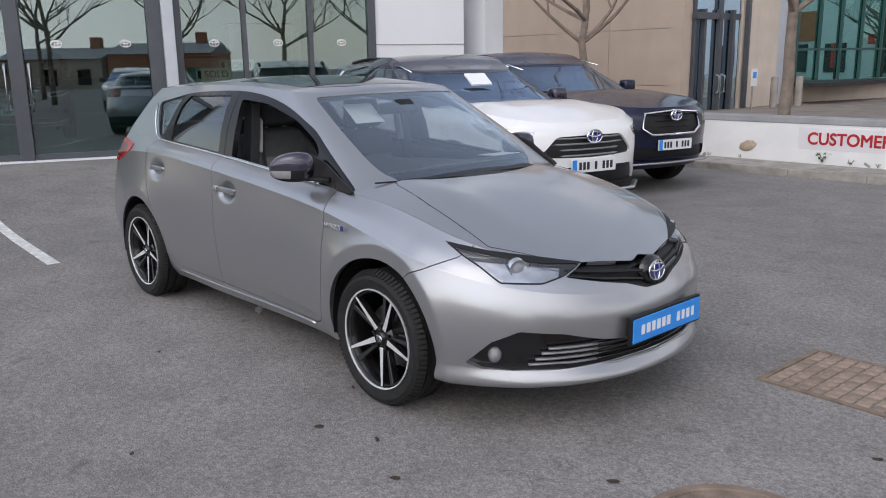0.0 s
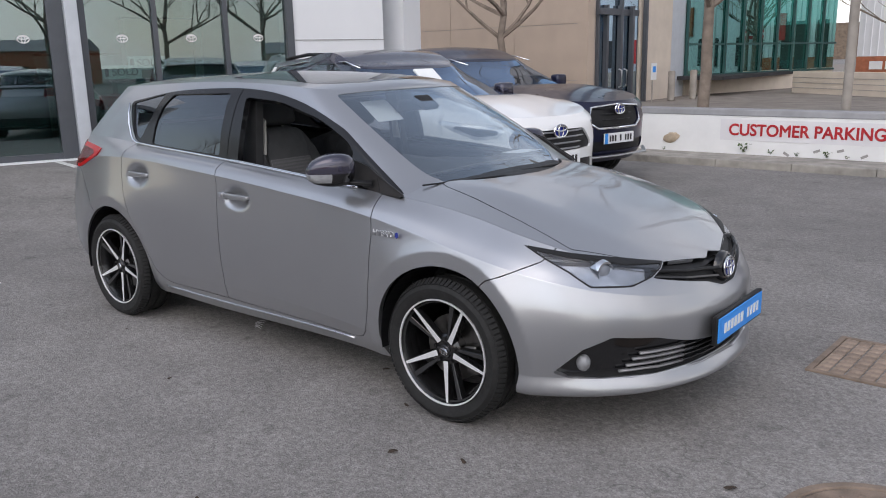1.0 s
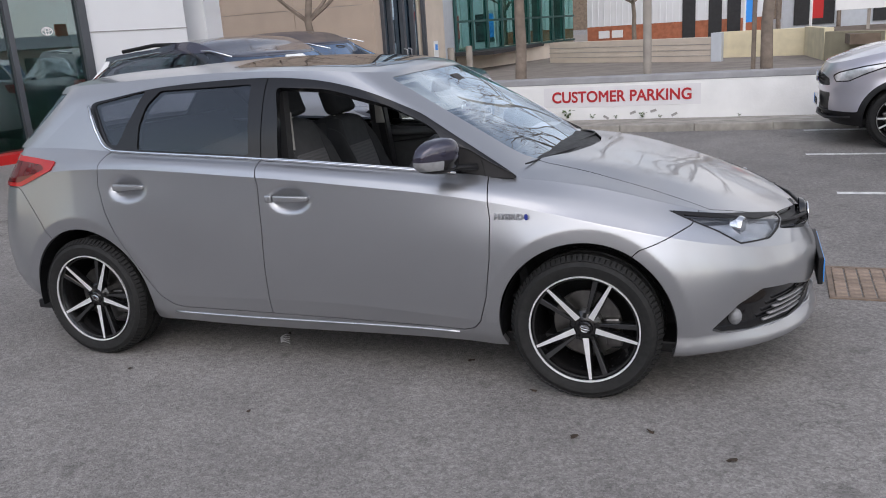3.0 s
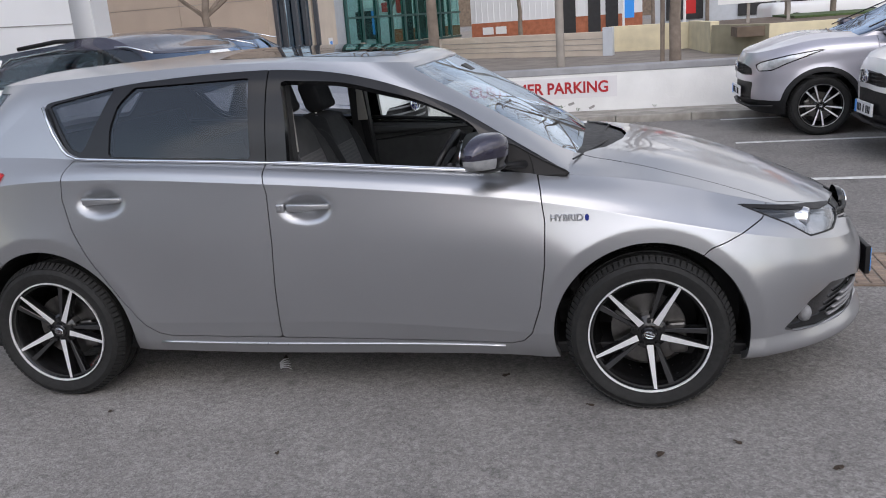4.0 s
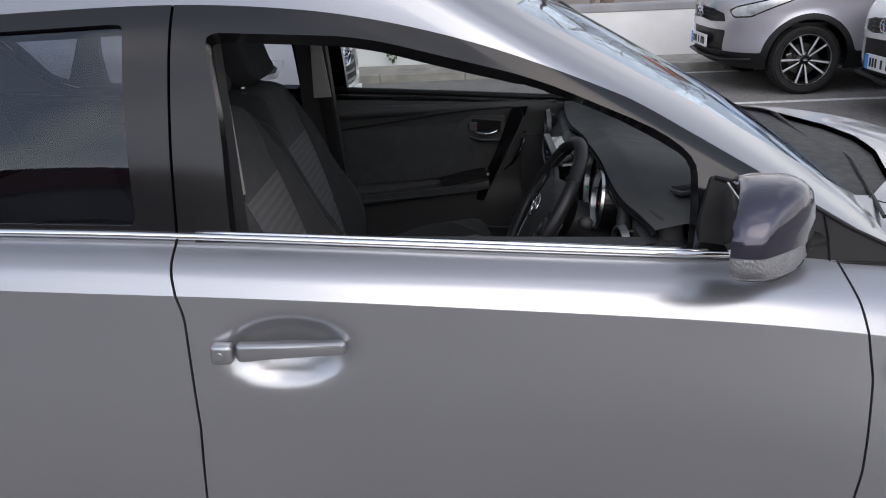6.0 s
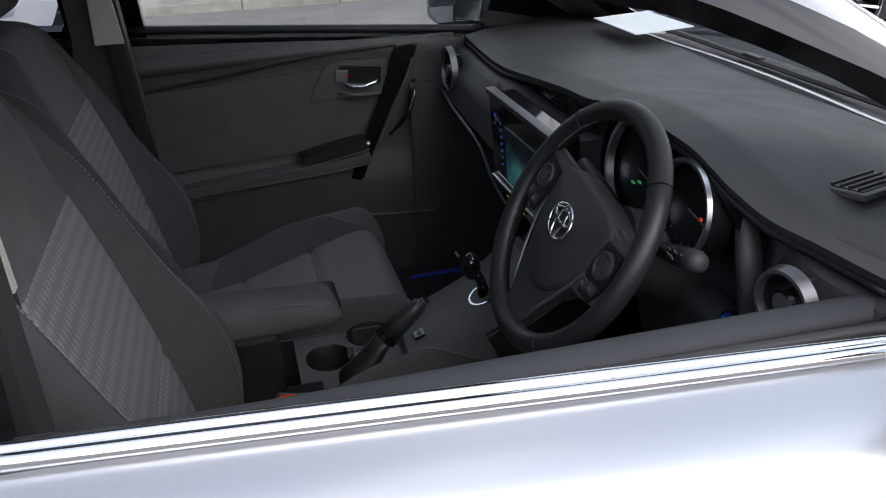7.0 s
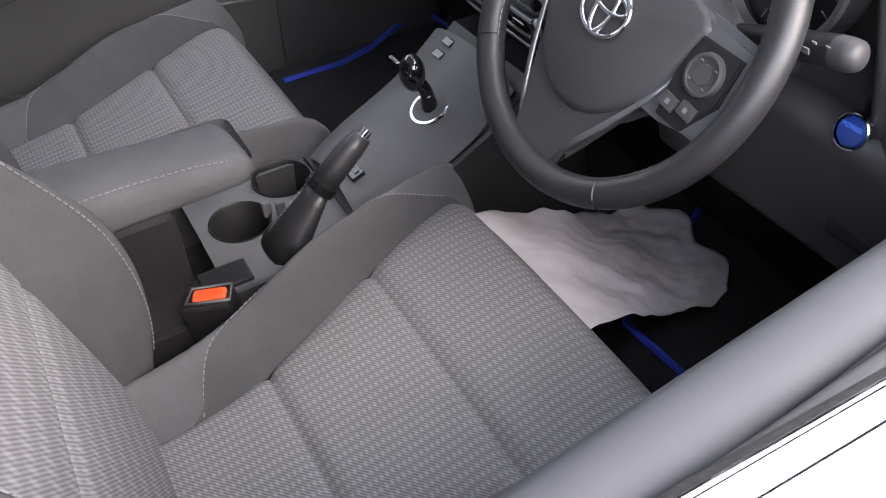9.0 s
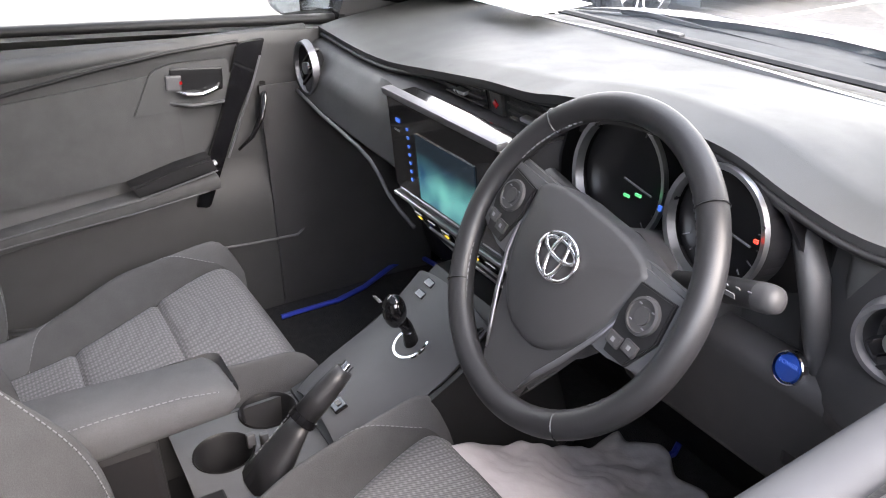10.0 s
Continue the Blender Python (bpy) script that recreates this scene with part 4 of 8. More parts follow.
for x, y, yaw in ((9.4, 26.0, 10), (12.2, 26.5, 5)):
    fc = thing("far_car", "small white car parked far beyond the planter", "car", pose(x, y, 0.35, 0, 0, yaw))
    part("car_body", box((3.9, 1.6, 0.7), (0, 0, 0.6), 0.2, seg=3), M_whitepaint, fc, smooth=50)
    part("car_cabin", box((2.1, 1.4, 0.6), (-0.2, 0, 1.15), 0.22, seg=3), M_gloss, fc, smooth=50)
    for dx in (-1.2, 1.2):
        part("wheel", cyl(0.3, 1.62, pose(dx, 0, 0.3, 90), 20), M_rubber, fc)
part("far_bank", box((240, 2, 5), (0, 120, 2.5)), M_soil, kind="structure", category="backdrop", label="distant dull bank of trees")
part("south_building", box((60, 6, 3.0), (0, -36, 1.5)), M_brick, kind="structure", category="backdrop", label="plain low brick building across the yard")

# ---- across the road, behind the yard: bare trees and a dark terrace ----
for k, (x, y, h) in enumerate(((17, -9.5, 7.5), (19, -4.5, 8), (18, 0.5, 7), (21, 4.5, 8), (24, -13, 8.5))):
    bare_tree("avenue_tree", x, y, 0, h, 0.13, 60 + k, "bare avenue tree across the yard", 1.2)
for k, (y, h) in enumerate(((-22, 2.3), (-13.5, 2.6), (8.0, 2.1))):
    hs_ = thing("terrace_house", "dull brown terraced house across the road", "house", pose(46, y, 0))
    part("house_wall", box((7, 8.0, h), (3.5, 0, h / 2)), M_brown if k != 1 else M_brick, hs_)
    part("house_roof", prism([(-0.3, h), (7.3, h), (3.5, h + 0.9)], 8.2, Matrix(((1, 0, 0, 0), (0, 0, 1, -4.1), (0, 1, 0, 0), (0, 0, 0, 1)))), M_coping, hs_)
    part("chimney", box((0.8, 0.8, 1.4), (3.5, 2.5, h + 1.0), 0.02), M_brick, hs_)
    for q in range(3):
        part("house_window", box((0.08, 1.0, 1.2), (-0.03, -2.6 + 2.6 * (q % 3), 0.9 + 0.9 * (q // 3) * 0)), M_gloss, hs_)

shop = thing("retail_building", "low grey retail building with a dark red fascia across the yard", "building", pose(-14, -23, 0))
part("shop_wall", box((20, 8, 5.0), (0, 0, 2.5)), M_coping, shop)
part("red_fascia", box((20.2, 0.3, 1.3), (0, 4.1, 4.9), 0.02), M_fascia, shop, "dark red fascia board")
part("shop_roof", box((20.4, 8.4, 0.2), (0, 0, 5.65), 0.02), M_darkframe, shop)
for k in range(5):
    part("shop_window", box((3.2, 0.12, 2.6), (-7.6 + 3.8 * k, 4.02, 1.6), 0.01), M_gloss, shop)

hump = thing("speed_hump", "black rubber hump with a yellow stripe by the showroom", "speed hump", pose(-5.15, 2.25, gz(-5.15), 0, 0, 105))
for k in range(3):
    part("hump_block", prism([(-0.16, 0.0), (-0.1, 0.06), (0.1, 0.06), (0.16, 0.0)], 0.27, pose(-0.42 + 0.28 * k, 0, 0, 90, 0, 90), 0.008), M_rubber if k != 1 else M_yellowpaint, hump)
lit = thing("litter", "tiny white feather-like scrap under the car", "litter", pose(0.92, -0.52, 0.0, 0, 0, 30))
for k in range(5):
    part("scrap", sheet(lambda u, v: (0.05 * u - 0.02, 0.016 * (v - 0.5) * (1.2 - u) + 0.02 * (k - 2) * u, 0.006 + 0.03 * u * (1 - u) + 0.006 * k), 4, 2, thick=0.0015), M_white, lit)

# ---- car skins: level lines that run round a car, a skin over them, panels cut out of the skin ----
SIDE = 0.6


class Line:
    """A level line round one half of a car, from the middle of the tail (s = -1) to the middle of the nose (s = 1)."""

    def __init__(self, z, w, ar, af, xr, xf, nr=2.6, nf=2.2):
        self.z, self.w, self.ar, self.af, self.xr, self.xf, self.nr, self.nf = z, w, ar, af, xr, xf, nr, nf

    def at(self, s):
        s = np.asarray(s, float)
        x = self.ar + (self.af - self.ar) * (np.clip(s, -SIDE, SIDE) + SIDE) / (2 * SIDE)
        y = self.w(x)
        a = np.clip((np.abs(s) - SIDE) / (1 - SIDE), 0, 1) * math.pi / 2
        n = np.where(s > 0, self.nf, self.nr)
        reach = np.where(s > 0, self.xf - self.af, self.xr - self.ar)
        x = x + reach * np.sin(a) ** (2 / n)
        y = y * np.cos(a) ** (2 / n)
        return np.stack([x, -y, self.z(x)], -1)


def across(P, v, folds=()):
    """Smooth blend over the lines P (lines, n, 3) at v in 0..1, with a sharp fold along the lines named."""
    k = len(P)
    q = np.clip(v * (k - 1), 0, k - 1 - 1e-9)
    i = q.astype(int)
    t = (q - i)[:, None]
    g = lambda j: P[np.clip(j, 0, k - 1), np.arange(P.shape[1])]
    p0, p1, p2, p3 = g(i - 1), g(i), g(i + 1), g(i + 2)
    d1, d2 = np.linalg.norm(p1 - p0, axis=1, keepdims=True) + 1e-9, np.linalg.norm(p2 - p1, axis=1, keepdims=True) + 1e-9
    d3 = np.linalg.norm(p3 - p2, axis=1, keepdims=True) + 1e-9
    m1 = np.where(d1 < 1e-6, p2 - p1, ((p1 - p0) / d1 * d2 + (p2 - p1) / d2 * d1) / (d1 + d2) * d2)
    m2 = np.where(d3 < 1e-6, p2 - p1, ((p2 - p1) / d2 * d3 + (p3 - p2) / d3 * d2) / (d2 + d3) * d2)
    for k in folds:
        m1 = np.where((i == k)[:, None], p2 - p1, m1)
        m2 = np.where((i == k - 1)[:, None], p2 - p1, m2)
    return p1 * (1 + 2 * t) * (1 - t) ** 2 + m1 * t * (1 - t) ** 2 + p2 * t * t * (3 - 2 * t) + m2 * t * t * (t - 1)


class Skin:
    """Faces over a surface f(s, v) -> points, with smooth normals; rows are x, y, z, nx, ny, nz, s, v."""

    def __init__(self, f, ss, vs):
        S, T = [a.ravel() for a in np.meshgrid(ss, vs, indexing="ij")]
        e = 1e-4
        P = f(S, T)
        du = f(np.clip(S + e, ss[0], ss[-1]), T) - f(np.clip(S - e, ss[0], ss[-1]), T)
        dv = f(S, np.clip(T + e, vs[0], vs[-1])) - f(S, np.clip(T - e, vs[0], vs[-1]))
        N = np.cross(du, dv)
        ln = np.linalg.norm(N, axis=1, keepdims=True)
        N = N / np.maximum(ln, 1e-12)
        self.V = [tuple(r) for r in np.concatenate([P, N, S[:, None], T[:, None]], 1)]
        b = len(vs)
        self.all = [(i * b + j, (i + 1) * b + j, (i + 1) * b + j + 1, i * b + j + 1) for i in range(len(ss) - 1) for j in range(b - 1)]

    def split(self, polys, f):
        """Cut the faces along f = 0: those with f < 0 and the rest."""
        val = list(f(np.array(self.V)))
        made, low, high = {}, [], []
        for p in polys:
            d = [val[i] for i in p]
            if max(d) <= 1e-7:
                low.append(p)
                continue
            if min(d) >= -1e-7:
                high.append(p)
                continue
            a, b = [], []
            for k, i in enumerate(p):
                j = p[(k + 1) % len(p)]
                (a if val[i] <= 0 else b).append(i)
                if (val[i] < -1e-7 and val[j] > 1e-7) or (val[i] > 1e-7 and val[j] < -1e-7):
                    key = (min(i, j), max(i, j))
                    if key not in made:
                        t = val[i] / (val[i] - val[j])
                        u, w = self.V[i], self.V[j]
                        self.V.append(tuple(x + (y - x) * t for x, y in zip(u, w)))
                        val.append(0.0)
                        made[key] = len(self.V) - 1
                    a.append(made[key]), b.append(made[key])
            if len(a) > 2:
                low.append(tuple(a))
            if len(b) > 2:
                high.append(tuple(b))
        return low, high

    def mesh(self, name, polys, lip=0.012, mirror=False, push=0.0):
        """A mesh of these faces, with a lip that turns inwards at its open edges."""
        used, rows, faces, norms = {}, [], [], []

        def vert(i):
            if i not in used:
                r = self.V[i]
                used[i] = len(rows)
                rows.append([r[k] + push * r[3 + k] for k in range(3)])
                norms.append(list(r[3:6]))
            return used[i]

        count = {}
        for p in polys:
            q = [vert(i) for i in p]
            q = [i for k, i in enumerate(q) if max(abs(rows[i][c] - rows[q[k - 1]][c]) for c in range(3)) > 1e-7]
            if len(q) < 3:
                continue
            faces.append(q)
            for k, i in enumerate(q):
                e = (i, q[(k + 1) % len(q)])
                count[e] = count.get(e, 0) + 1
        if lip:
            for i, j in [e for e in count if (e[1], e[0]) not in count]:
                a, b, na, nb = (np.array(x) for x in (rows[i], rows[j], norms[i], norms[j]))
                side = np.cross(b - a, na + nb)
                ln = np.linalg.norm(side)
                if ln < 1e-9:
                    continue
                side = side / ln
                k = len(rows)
                rows += [list(a), list(b), list(b - lip * nb), list(a - lip * na)]
                norms += [list(side)] * 4
                faces.append([k + 1, k, k + 3, k + 2])
        R, N = np.array(rows), np.array(norms)
        if mirror:
            R[:, 1] *= -1
            N[:, 1] *= -1
            faces = [f[::-1] for f in faces]
        me = bpy.data.meshes.new(name)
        me.from_pydata(R.tolist(), [], faces)
        me.shade_smooth()
        me.normals_split_custom_set_from_vertices(N.tolist())
        return me


def outline(poly, rnd=0.0, axes=(0, 2)):
    """Signed distance to a closed outline in two of the row's columns; less than 0 inside."""
    pts = np.array(poly, float)

    def f(V):
        p = V[:, list(axes)]
        best, inside = np.full(len(p), 1e9), np.zeros(len(p), bool)
        for a, b in zip(pts, np.roll(pts, -1, 0)):
            e, w = b - a, p - a
            t = np.clip((w @ e) / (e @ e), 0, 1)
            best = np.minimum(best, np.linalg.norm(w - t[:, None] * e, axis=1))
            c = (a[1] > p[:, 1]) != (b[1] > p[:, 1])
            with np.errstate(divide="ignore", invalid="ignore"):
                xi = a[0] + (p[:, 1] - a[1]) * e[0] / e[1]
            inside ^= c & (p[:, 0] < xi)
        return np.where(inside, -best, best)

    return f


def disc(x, z, r):
    return lambda V: np.hypot(V[:, 0] - x, V[:, 2] - z) - r


def grown(f, d):
    return lambda V: f(V) - d

# ---- the silver hatchback: rear axle at x = 0, nose towards +x, driver's side at -y ----
def lower_lines(k):
    """The body below the belt; k holds each line's height and width."""
    return [Line(curve(*z), curve(*w), k["ar"], k["af"], xr, xf, k["nr"], k["nf"]) for z, w, xr, xf in k["lines"]]


HERO = dict(ar=-0.38, af=2.78, nr=2.5, nf=2.15, lines=[
    (((-0.8, 0.31), (0, 0.24), (0.5, 0.205), (2.1, 0.2), (2.8, 0.19), (3.5, 0.2)), ((-0.8, 0.74), (0, 0.79), (0.5, 0.78), (1.3, 0.77), (2.1, 0.78), (2.6, 0.795), (3.5, 0.76)), -0.66, 3.44),
    (((-0.8, 0.37), (0, 0.29), (0.5, 0.262), (2.1, 0.25), (2.8, 0.228), (3.5, 0.232)), ((-0.8, 0.78), (0, 0.83), (0.5, 0.815), (1.3, 0.803), (2.1, 0.812), (2.6, 0.835), (3.0, 0.85), (3.5, 0.825)), -0.74, 3.545),
    (((-0.8, 0.45), (0, 0.378), (0.5, 0.358), (1.5, 0.358), (2.1, 0.325), (2.8, 0.298), (3.5, 0.302)), ((-0.8, 0.803), (0, 0.854), (0.5, 0.84), (1.3, 0.836), (2.1, 0.84), (2.6, 0.851), (3.0, 0.832), (3.5, 0.775)), -0.8, 3.505),
    (((-0.8, 0.58), (0, 0.54), (1.0, 0.52), (2.1, 0.5), (2.8, 0.45), (3.5, 0.43)), ((-0.8, 0.81), (0, 0.86), (0.6, 0.857), (1.3, 0.856), (2.6, 0.862), (3.0, 0.85), (3.5, 0.8)), -0.825, 3.53),
    (((-0.8, 0.74), (0, 0.73), (1.0, 0.71), (2.1, 0.67), (2.8, 0.6), (3.5, 0.52)), ((-0.8, 0.785), (0, 0.861), (1.3, 0.866), (2.6, 0.862), (3.5, 0.79)), -0.795, 3.527),
    (((-0.8, 0.905), (0, 0.996), (1.0, 0.966), (1.585, 0.923), (2.1, 0.871), (2.8, 0.74), (3.5, 0.58)), ((-0.8, 0.744), (0, 0.832), (0.5, 0.845), (1.3, 0.854), (2.3, 0.843), (2.8, 0.822), (3.5, 0.764)), -0.73, 3.497),
    (((-0.8, 0.975), (0, 1.023), (1.0, 0.993), (1.585, 0.951), (2.1, 0.899), (2.8, 0.785), (3.5, 0.615)), ((-0.8, 0.715), (0, 0.814), (1.3, 0.836), (2.3, 0.822), (2.8, 0.783), (3.5, 0.738)), -0.665, 3.478),
    (((-0.8, 1.1), (0, 1.088), (0.18, 1.076), (1.06, 1.03), (1.9, 0.97), (2.3, 0.938), (2.6, 0.9), (2.94, 0.82), (3.3, 0.715), (3.5, 0.655)), ((-0.8, 0.68), (0, 0.735), (1.06, 0.757), (2.0, 0.752), (2.3, 0.735), (2.8, 0.705), (3.5, 0.66)), -0.58, 3.455),
])
HOUSE = [
    Line(curve((-0.8, 1.1), (0, 1.088), (0.18, 1.076), (1.06, 1.03), (1.9, 0.97), (2.24, 0.942), (2.3, 0.93), (2.36, 0.912), (2.5, 0.905)), curve((-0.8, 0.68), (0, 0.735), (1.06, 0.757), (2.0, 0.752), (2.3, 0.735)), -0.33, 2.3, -0.62, 2.45, 3.0, 2.4),
    Line(curve((-0.8, 1.22), (0, 1.215), (1.0, 1.2), (1.7, 1.15), (2.0, 1.1), (2.3, 1.11)), curve((-0.8, 0.63), (0, 0.685), (1.06, 0.715), (1.9, 0.69)), -0.18, 1.98, -0.52, 2.19, 3.0, 2.4),
    Line(curve((-0.8, 1.33), (0, 1.345), (1.0, 1.36), (1.4, 1.335), (1.68, 1.285), (2.0, 1.28)), curve((-0.8, 0.57), (0, 0.615), (1.06, 0.64), (1.6, 0.62)), -0.04, 1.66, -0.43, 1.9, 3.0, 2.4),
    Line(curve((-0.8, 1.375), (0, 1.405), (0.9, 1.43), (1.4, 1.41), (1.8, 1.372)), curve((-0.8, 0.52), (0, 0.555), (1.06, 0.58), (1.6, 0.56)), 0.0, 1.45, -0.42, 1.72, 3.0, 2.4),
]
ARCHES = ((2.604, 0.32, 0.372), (0.0, 0.32, 0.374))


def body_surface(lines, arches, scoops=(), flare=0.016, crease=0.0, folds=()):
    def f(s, v):
        P = across(np.array([l.at(s) for l in lines]), v, folds)
        out = np.sign(P[:, 1])
        side = np.clip(np.abs(P[:, 1]) / 0.6, 0, 1)
        for x, z, r in arches:
            d = np.hypot(P[:, 0] - x, P[:, 2] - z) - r
            P[:, 1] += out * flare * side * ((1 - 9.0 * (np.sqrt((d - crease) ** 2 + 0.00006) - 0.0077)) * (d < crease) + np.exp(-(np.sqrt(np.maximum(d - crease, 0) ** 2 + 0.00006) - 0.0077) / 0.085) * (d >= crease) if crease else np.exp(-np.maximum(d, 0) ** 2 / 0.0035))
        for x, z, a, b, deep in scoops:
            q = ((P[:, 0] - x) / a) ** 2 + ((P[:, 2] - z) / b) ** 2
            P[:, 1] -= out * deep * np.exp(-q ** 2)
        return P
    return f


def hood_surface(line, crown, s0):
    """The bonnet between the two upper edges: s along, v from side (0) to middle (1)."""
    def f(s, v):
        P = line.at(s)
        b = 1 - v
        P[:, 1] *= b
        P[:, 2] += crown(P[:, 0]) * (1 - b ** 2.2) + 0.012 * np.exp(-((b - 0.62) / 0.16) ** 2) * np.clip((3.3 - P[:, 0]) / 0.6, 0, 1)
        P[:, 2] += 0.008 * np.exp(-((b - 0.85) / 0.1) ** 2) * np.clip((2.5 - P[:, 0]) / 0.2, 0, 1)
        return P
    return f


def roof_surface(line, crown):
    def f(s, v):
        P = line.at(s)
        b = 1 - v
        P[:, 1] *= b
        k = np.clip(1 - (np.clip(np.abs(s) - SIDE, 0, 1) / (1 - SIDE)) ** 2, 0, 1)
        P[:, 2] += crown * (1 - b ** 2) * k
        return P
    return f


hero_lower = lower_lines(HERO)
HANDLES = ((1.258, 0.864), (0.338, 0.912))
hero_side = body_surface(hero_lower, ARCHES, [(x, z - 0.005, 0.09, 0.05, 0.031) for x, z in HANDLES], 0.0155, 0.058, (2, 5))
hero_house = body_surface(HOUSE, ())
hero_hood = hood_surface(hero_lower[-1], curve((2.2, 0.06), (2.6, 0.072), (3.1, 0.052), (3.5, 0.0)), 0.4)
hero_roof = roof_surface(HOUSE[-1], 0.045)

# ---- the hatchback's outside ----
hero = thing("silver_hatchback", "silver-grey metallic five-door hatchback with black mirrors, driver's window open", "car")


def front_c(V):
    """A measure that runs along the front corner: forward and then inwards."""
    return np.stack([V[:, 0] + 0.8 * (V[:, 1] + 0.72), V[:, 2]], 1)


def front_outline(poly):
    f = outline(poly, axes=(0, 1))
    return lambda V: f(front_c(V))


def dense(*marks):
    """Stations, finer in some stretches: (from, to, count) in turn."""
    return np.unique(np.round(np.concatenate([np.linspace(a, b, n) for a, b, n in marks]), 6))


DOOR_F = [(1.065, 1.2), (1.065, 1.036), (1.094, 0.924), (1.096, 0.723), (1.078, 0.505), (1.067, 0.283), (2.06, 0.268), (2.11, 0.283), (2.145, 0.32), (2.184, 0.442), (2.208, 0.617), (2.213, 0.78), (2.196, 0.9), (2.178, 0.96), (2.17, 1.2)]
DOOR_R = [(1.065, 1.2), (1.065, 1.036), (1.094, 0.924), (1.096, 0.723), (1.078, 0.505), (1.067, 0.283), (0.56, 0.29), (0.5, 0.305), (0.45, 0.345), (0.36, 0.47), (0.27, 0.63), (0.19, 0.79), (0.155, 0.92), (0.158, 1.02), (0.185, 1.09), (0.19, 1.2)]
BUMPER_F = [(2.3, 0.0), (2.6, 0.3), (2.79, 0.63), (2.825, 0.664), (2.89, 0.688), (3.02, 0.748), (3.1, 0.9), (3.9, 0.9), (3.9, 0.0)]
BUMPER_R = [(0.1, 0.0), (0, 0.3), (-0.19, 0.62), (-0.27, 0.72), (-0.42, 0.9), (-1, 0.9), (-1, 0.0)]
LAMP = [(2.92, 0.803), (3.059, 0.787), (3.45, 0.74), (3.655, 0.712), (3.573, 0.672), (3.458, 0.648), (3.239, 0.656), (3.131, 0.712), (3.017, 0.758)]
LAMP_IN = [(2.955, 0.789), (3.06, 0.772), (3.44, 0.724), (3.64, 0.709), (3.568, 0.677), (3.456, 0.654), (3.243, 0.662), (3.134, 0.717), (3.024, 0.761)]
GRILLE = [(3.575, 0.668), (3.655, 0.709), (3.94, 0.687), (3.985, 0.702), (4.3, 0.706), (4.3, 0.572), (4.02, 0.578), (3.908, 0.612)]
MOUTH = [(3.052, 0.317), (3.197, 0.418), (3.346, 0.466), (3.579, 0.448), (3.774, 0.406), (3.915, 0.386), (4.3, 0.38), (4.3, 0.3), (3.9, 0.298), (3.7, 0.292), (3.463, 0.287), (3.135, 0.296)]
TAIL = [(-0.9, 1.06), (-0.47, 1.062), (-0.15, 1.032), (-0.17, 0.99), (-0.4, 0.905), (-0.9, 0.9)]
DLO = [(0.0, 1.312), (0.408, 1.376), (0.719, 1.394), (1.01, 1.4), (1.18, 1.393), (1.375, 1.37), (1.6, 1.312), (1.816, 1.228), (1.977, 1.15), (2.1, 1.075), (2.2, 1.008), (2.28, 0.955), (2.298, 0.938), (2.28, 0.9), (1.0, 0.9), (0.5, 1.0), (0.19, 1.082), (0.13, 1.115), (0.03, 1.25)]
QGLASS = [(0.035, 1.305), (0.355, 1.362), (0.212, 1.1), (0.155, 1.118)]
RGLASS = [(0.378, 1.291), (0.45, 1.36), (0.985, 1.372), (0.998, 1.05), (0.34, 1.082), (0.345, 1.2)]
OPENING = [(1.123, 1.353), (1.387, 1.335), (1.686, 1.253), (1.9, 1.16), (1.955, 1.112), (1.948, 1.03), (1.93, 0.94), (1.523, 0.95), (1.16, 0.97), (1.152, 1.216)]
BONNET = [(2.335, -0.515), (2.4, -0.545), (2.681, -0.593), (2.924, -0.613), (3.085, -0.622), (3.248, -0.472), (3.345, -0.337), (3.427, -0.08), (3.436, 0.05), (2.54, 0.05), (2.515, -0.15), (2.44, -0.38)]
SCREEN = [(-0.5, 1.368), (-0.542, 1.2), (-0.552, 1.1), (-0.545, 1.04), (-0.52, 1.0), (-0.48, 0.985), (-0.48, 0.8), (0.1, 0.8), (0.1, 1.38), (-0.3, 1.378)]
ROOFGLASS = [(0.78, -0.47), (1.46, -0.47), (1.56, -0.4), (1.62, -0.25), (1.64, 0.1), (0.78, 0.1)]


def rounded(poly, *reach):
    """The outline with its corners cut round, a little more at each pass."""
    pts = [np.array(p, float) for p in poly]
    for r in reach:
        out = []
        for a, b, c in zip(pts[-1:] + pts[:-1], pts, pts[1:] + pts[:1]):
            la, lc = np.linalg.norm(a - b) + 1e-9, np.linalg.norm(c - b) + 1e-9
            # sharp corners keep a small radius, gentle bends a wide one
            k = 1.0 if (a - b) @ (c - b) / (la * lc) < -0.75 else 0.35
            for e, d in ((a - b, la), (c - b, lc)):
                out.append(b + e * min(0.25, k * r / d))
        pts = out
    return pts


DLO, OPENING = rounded(DLO, 0.06, 0.03, 0.015), rounded(OPENING, 0.035, 0.015, 0.008)
RGLASS, QGLASS, SCREEN = rounded(RGLASS, 0.015, 0.006), rounded(QGLASS, 0.012, 0.005), rounded(SCREEN, 0.03, 0.015)
GAP = 0.0022

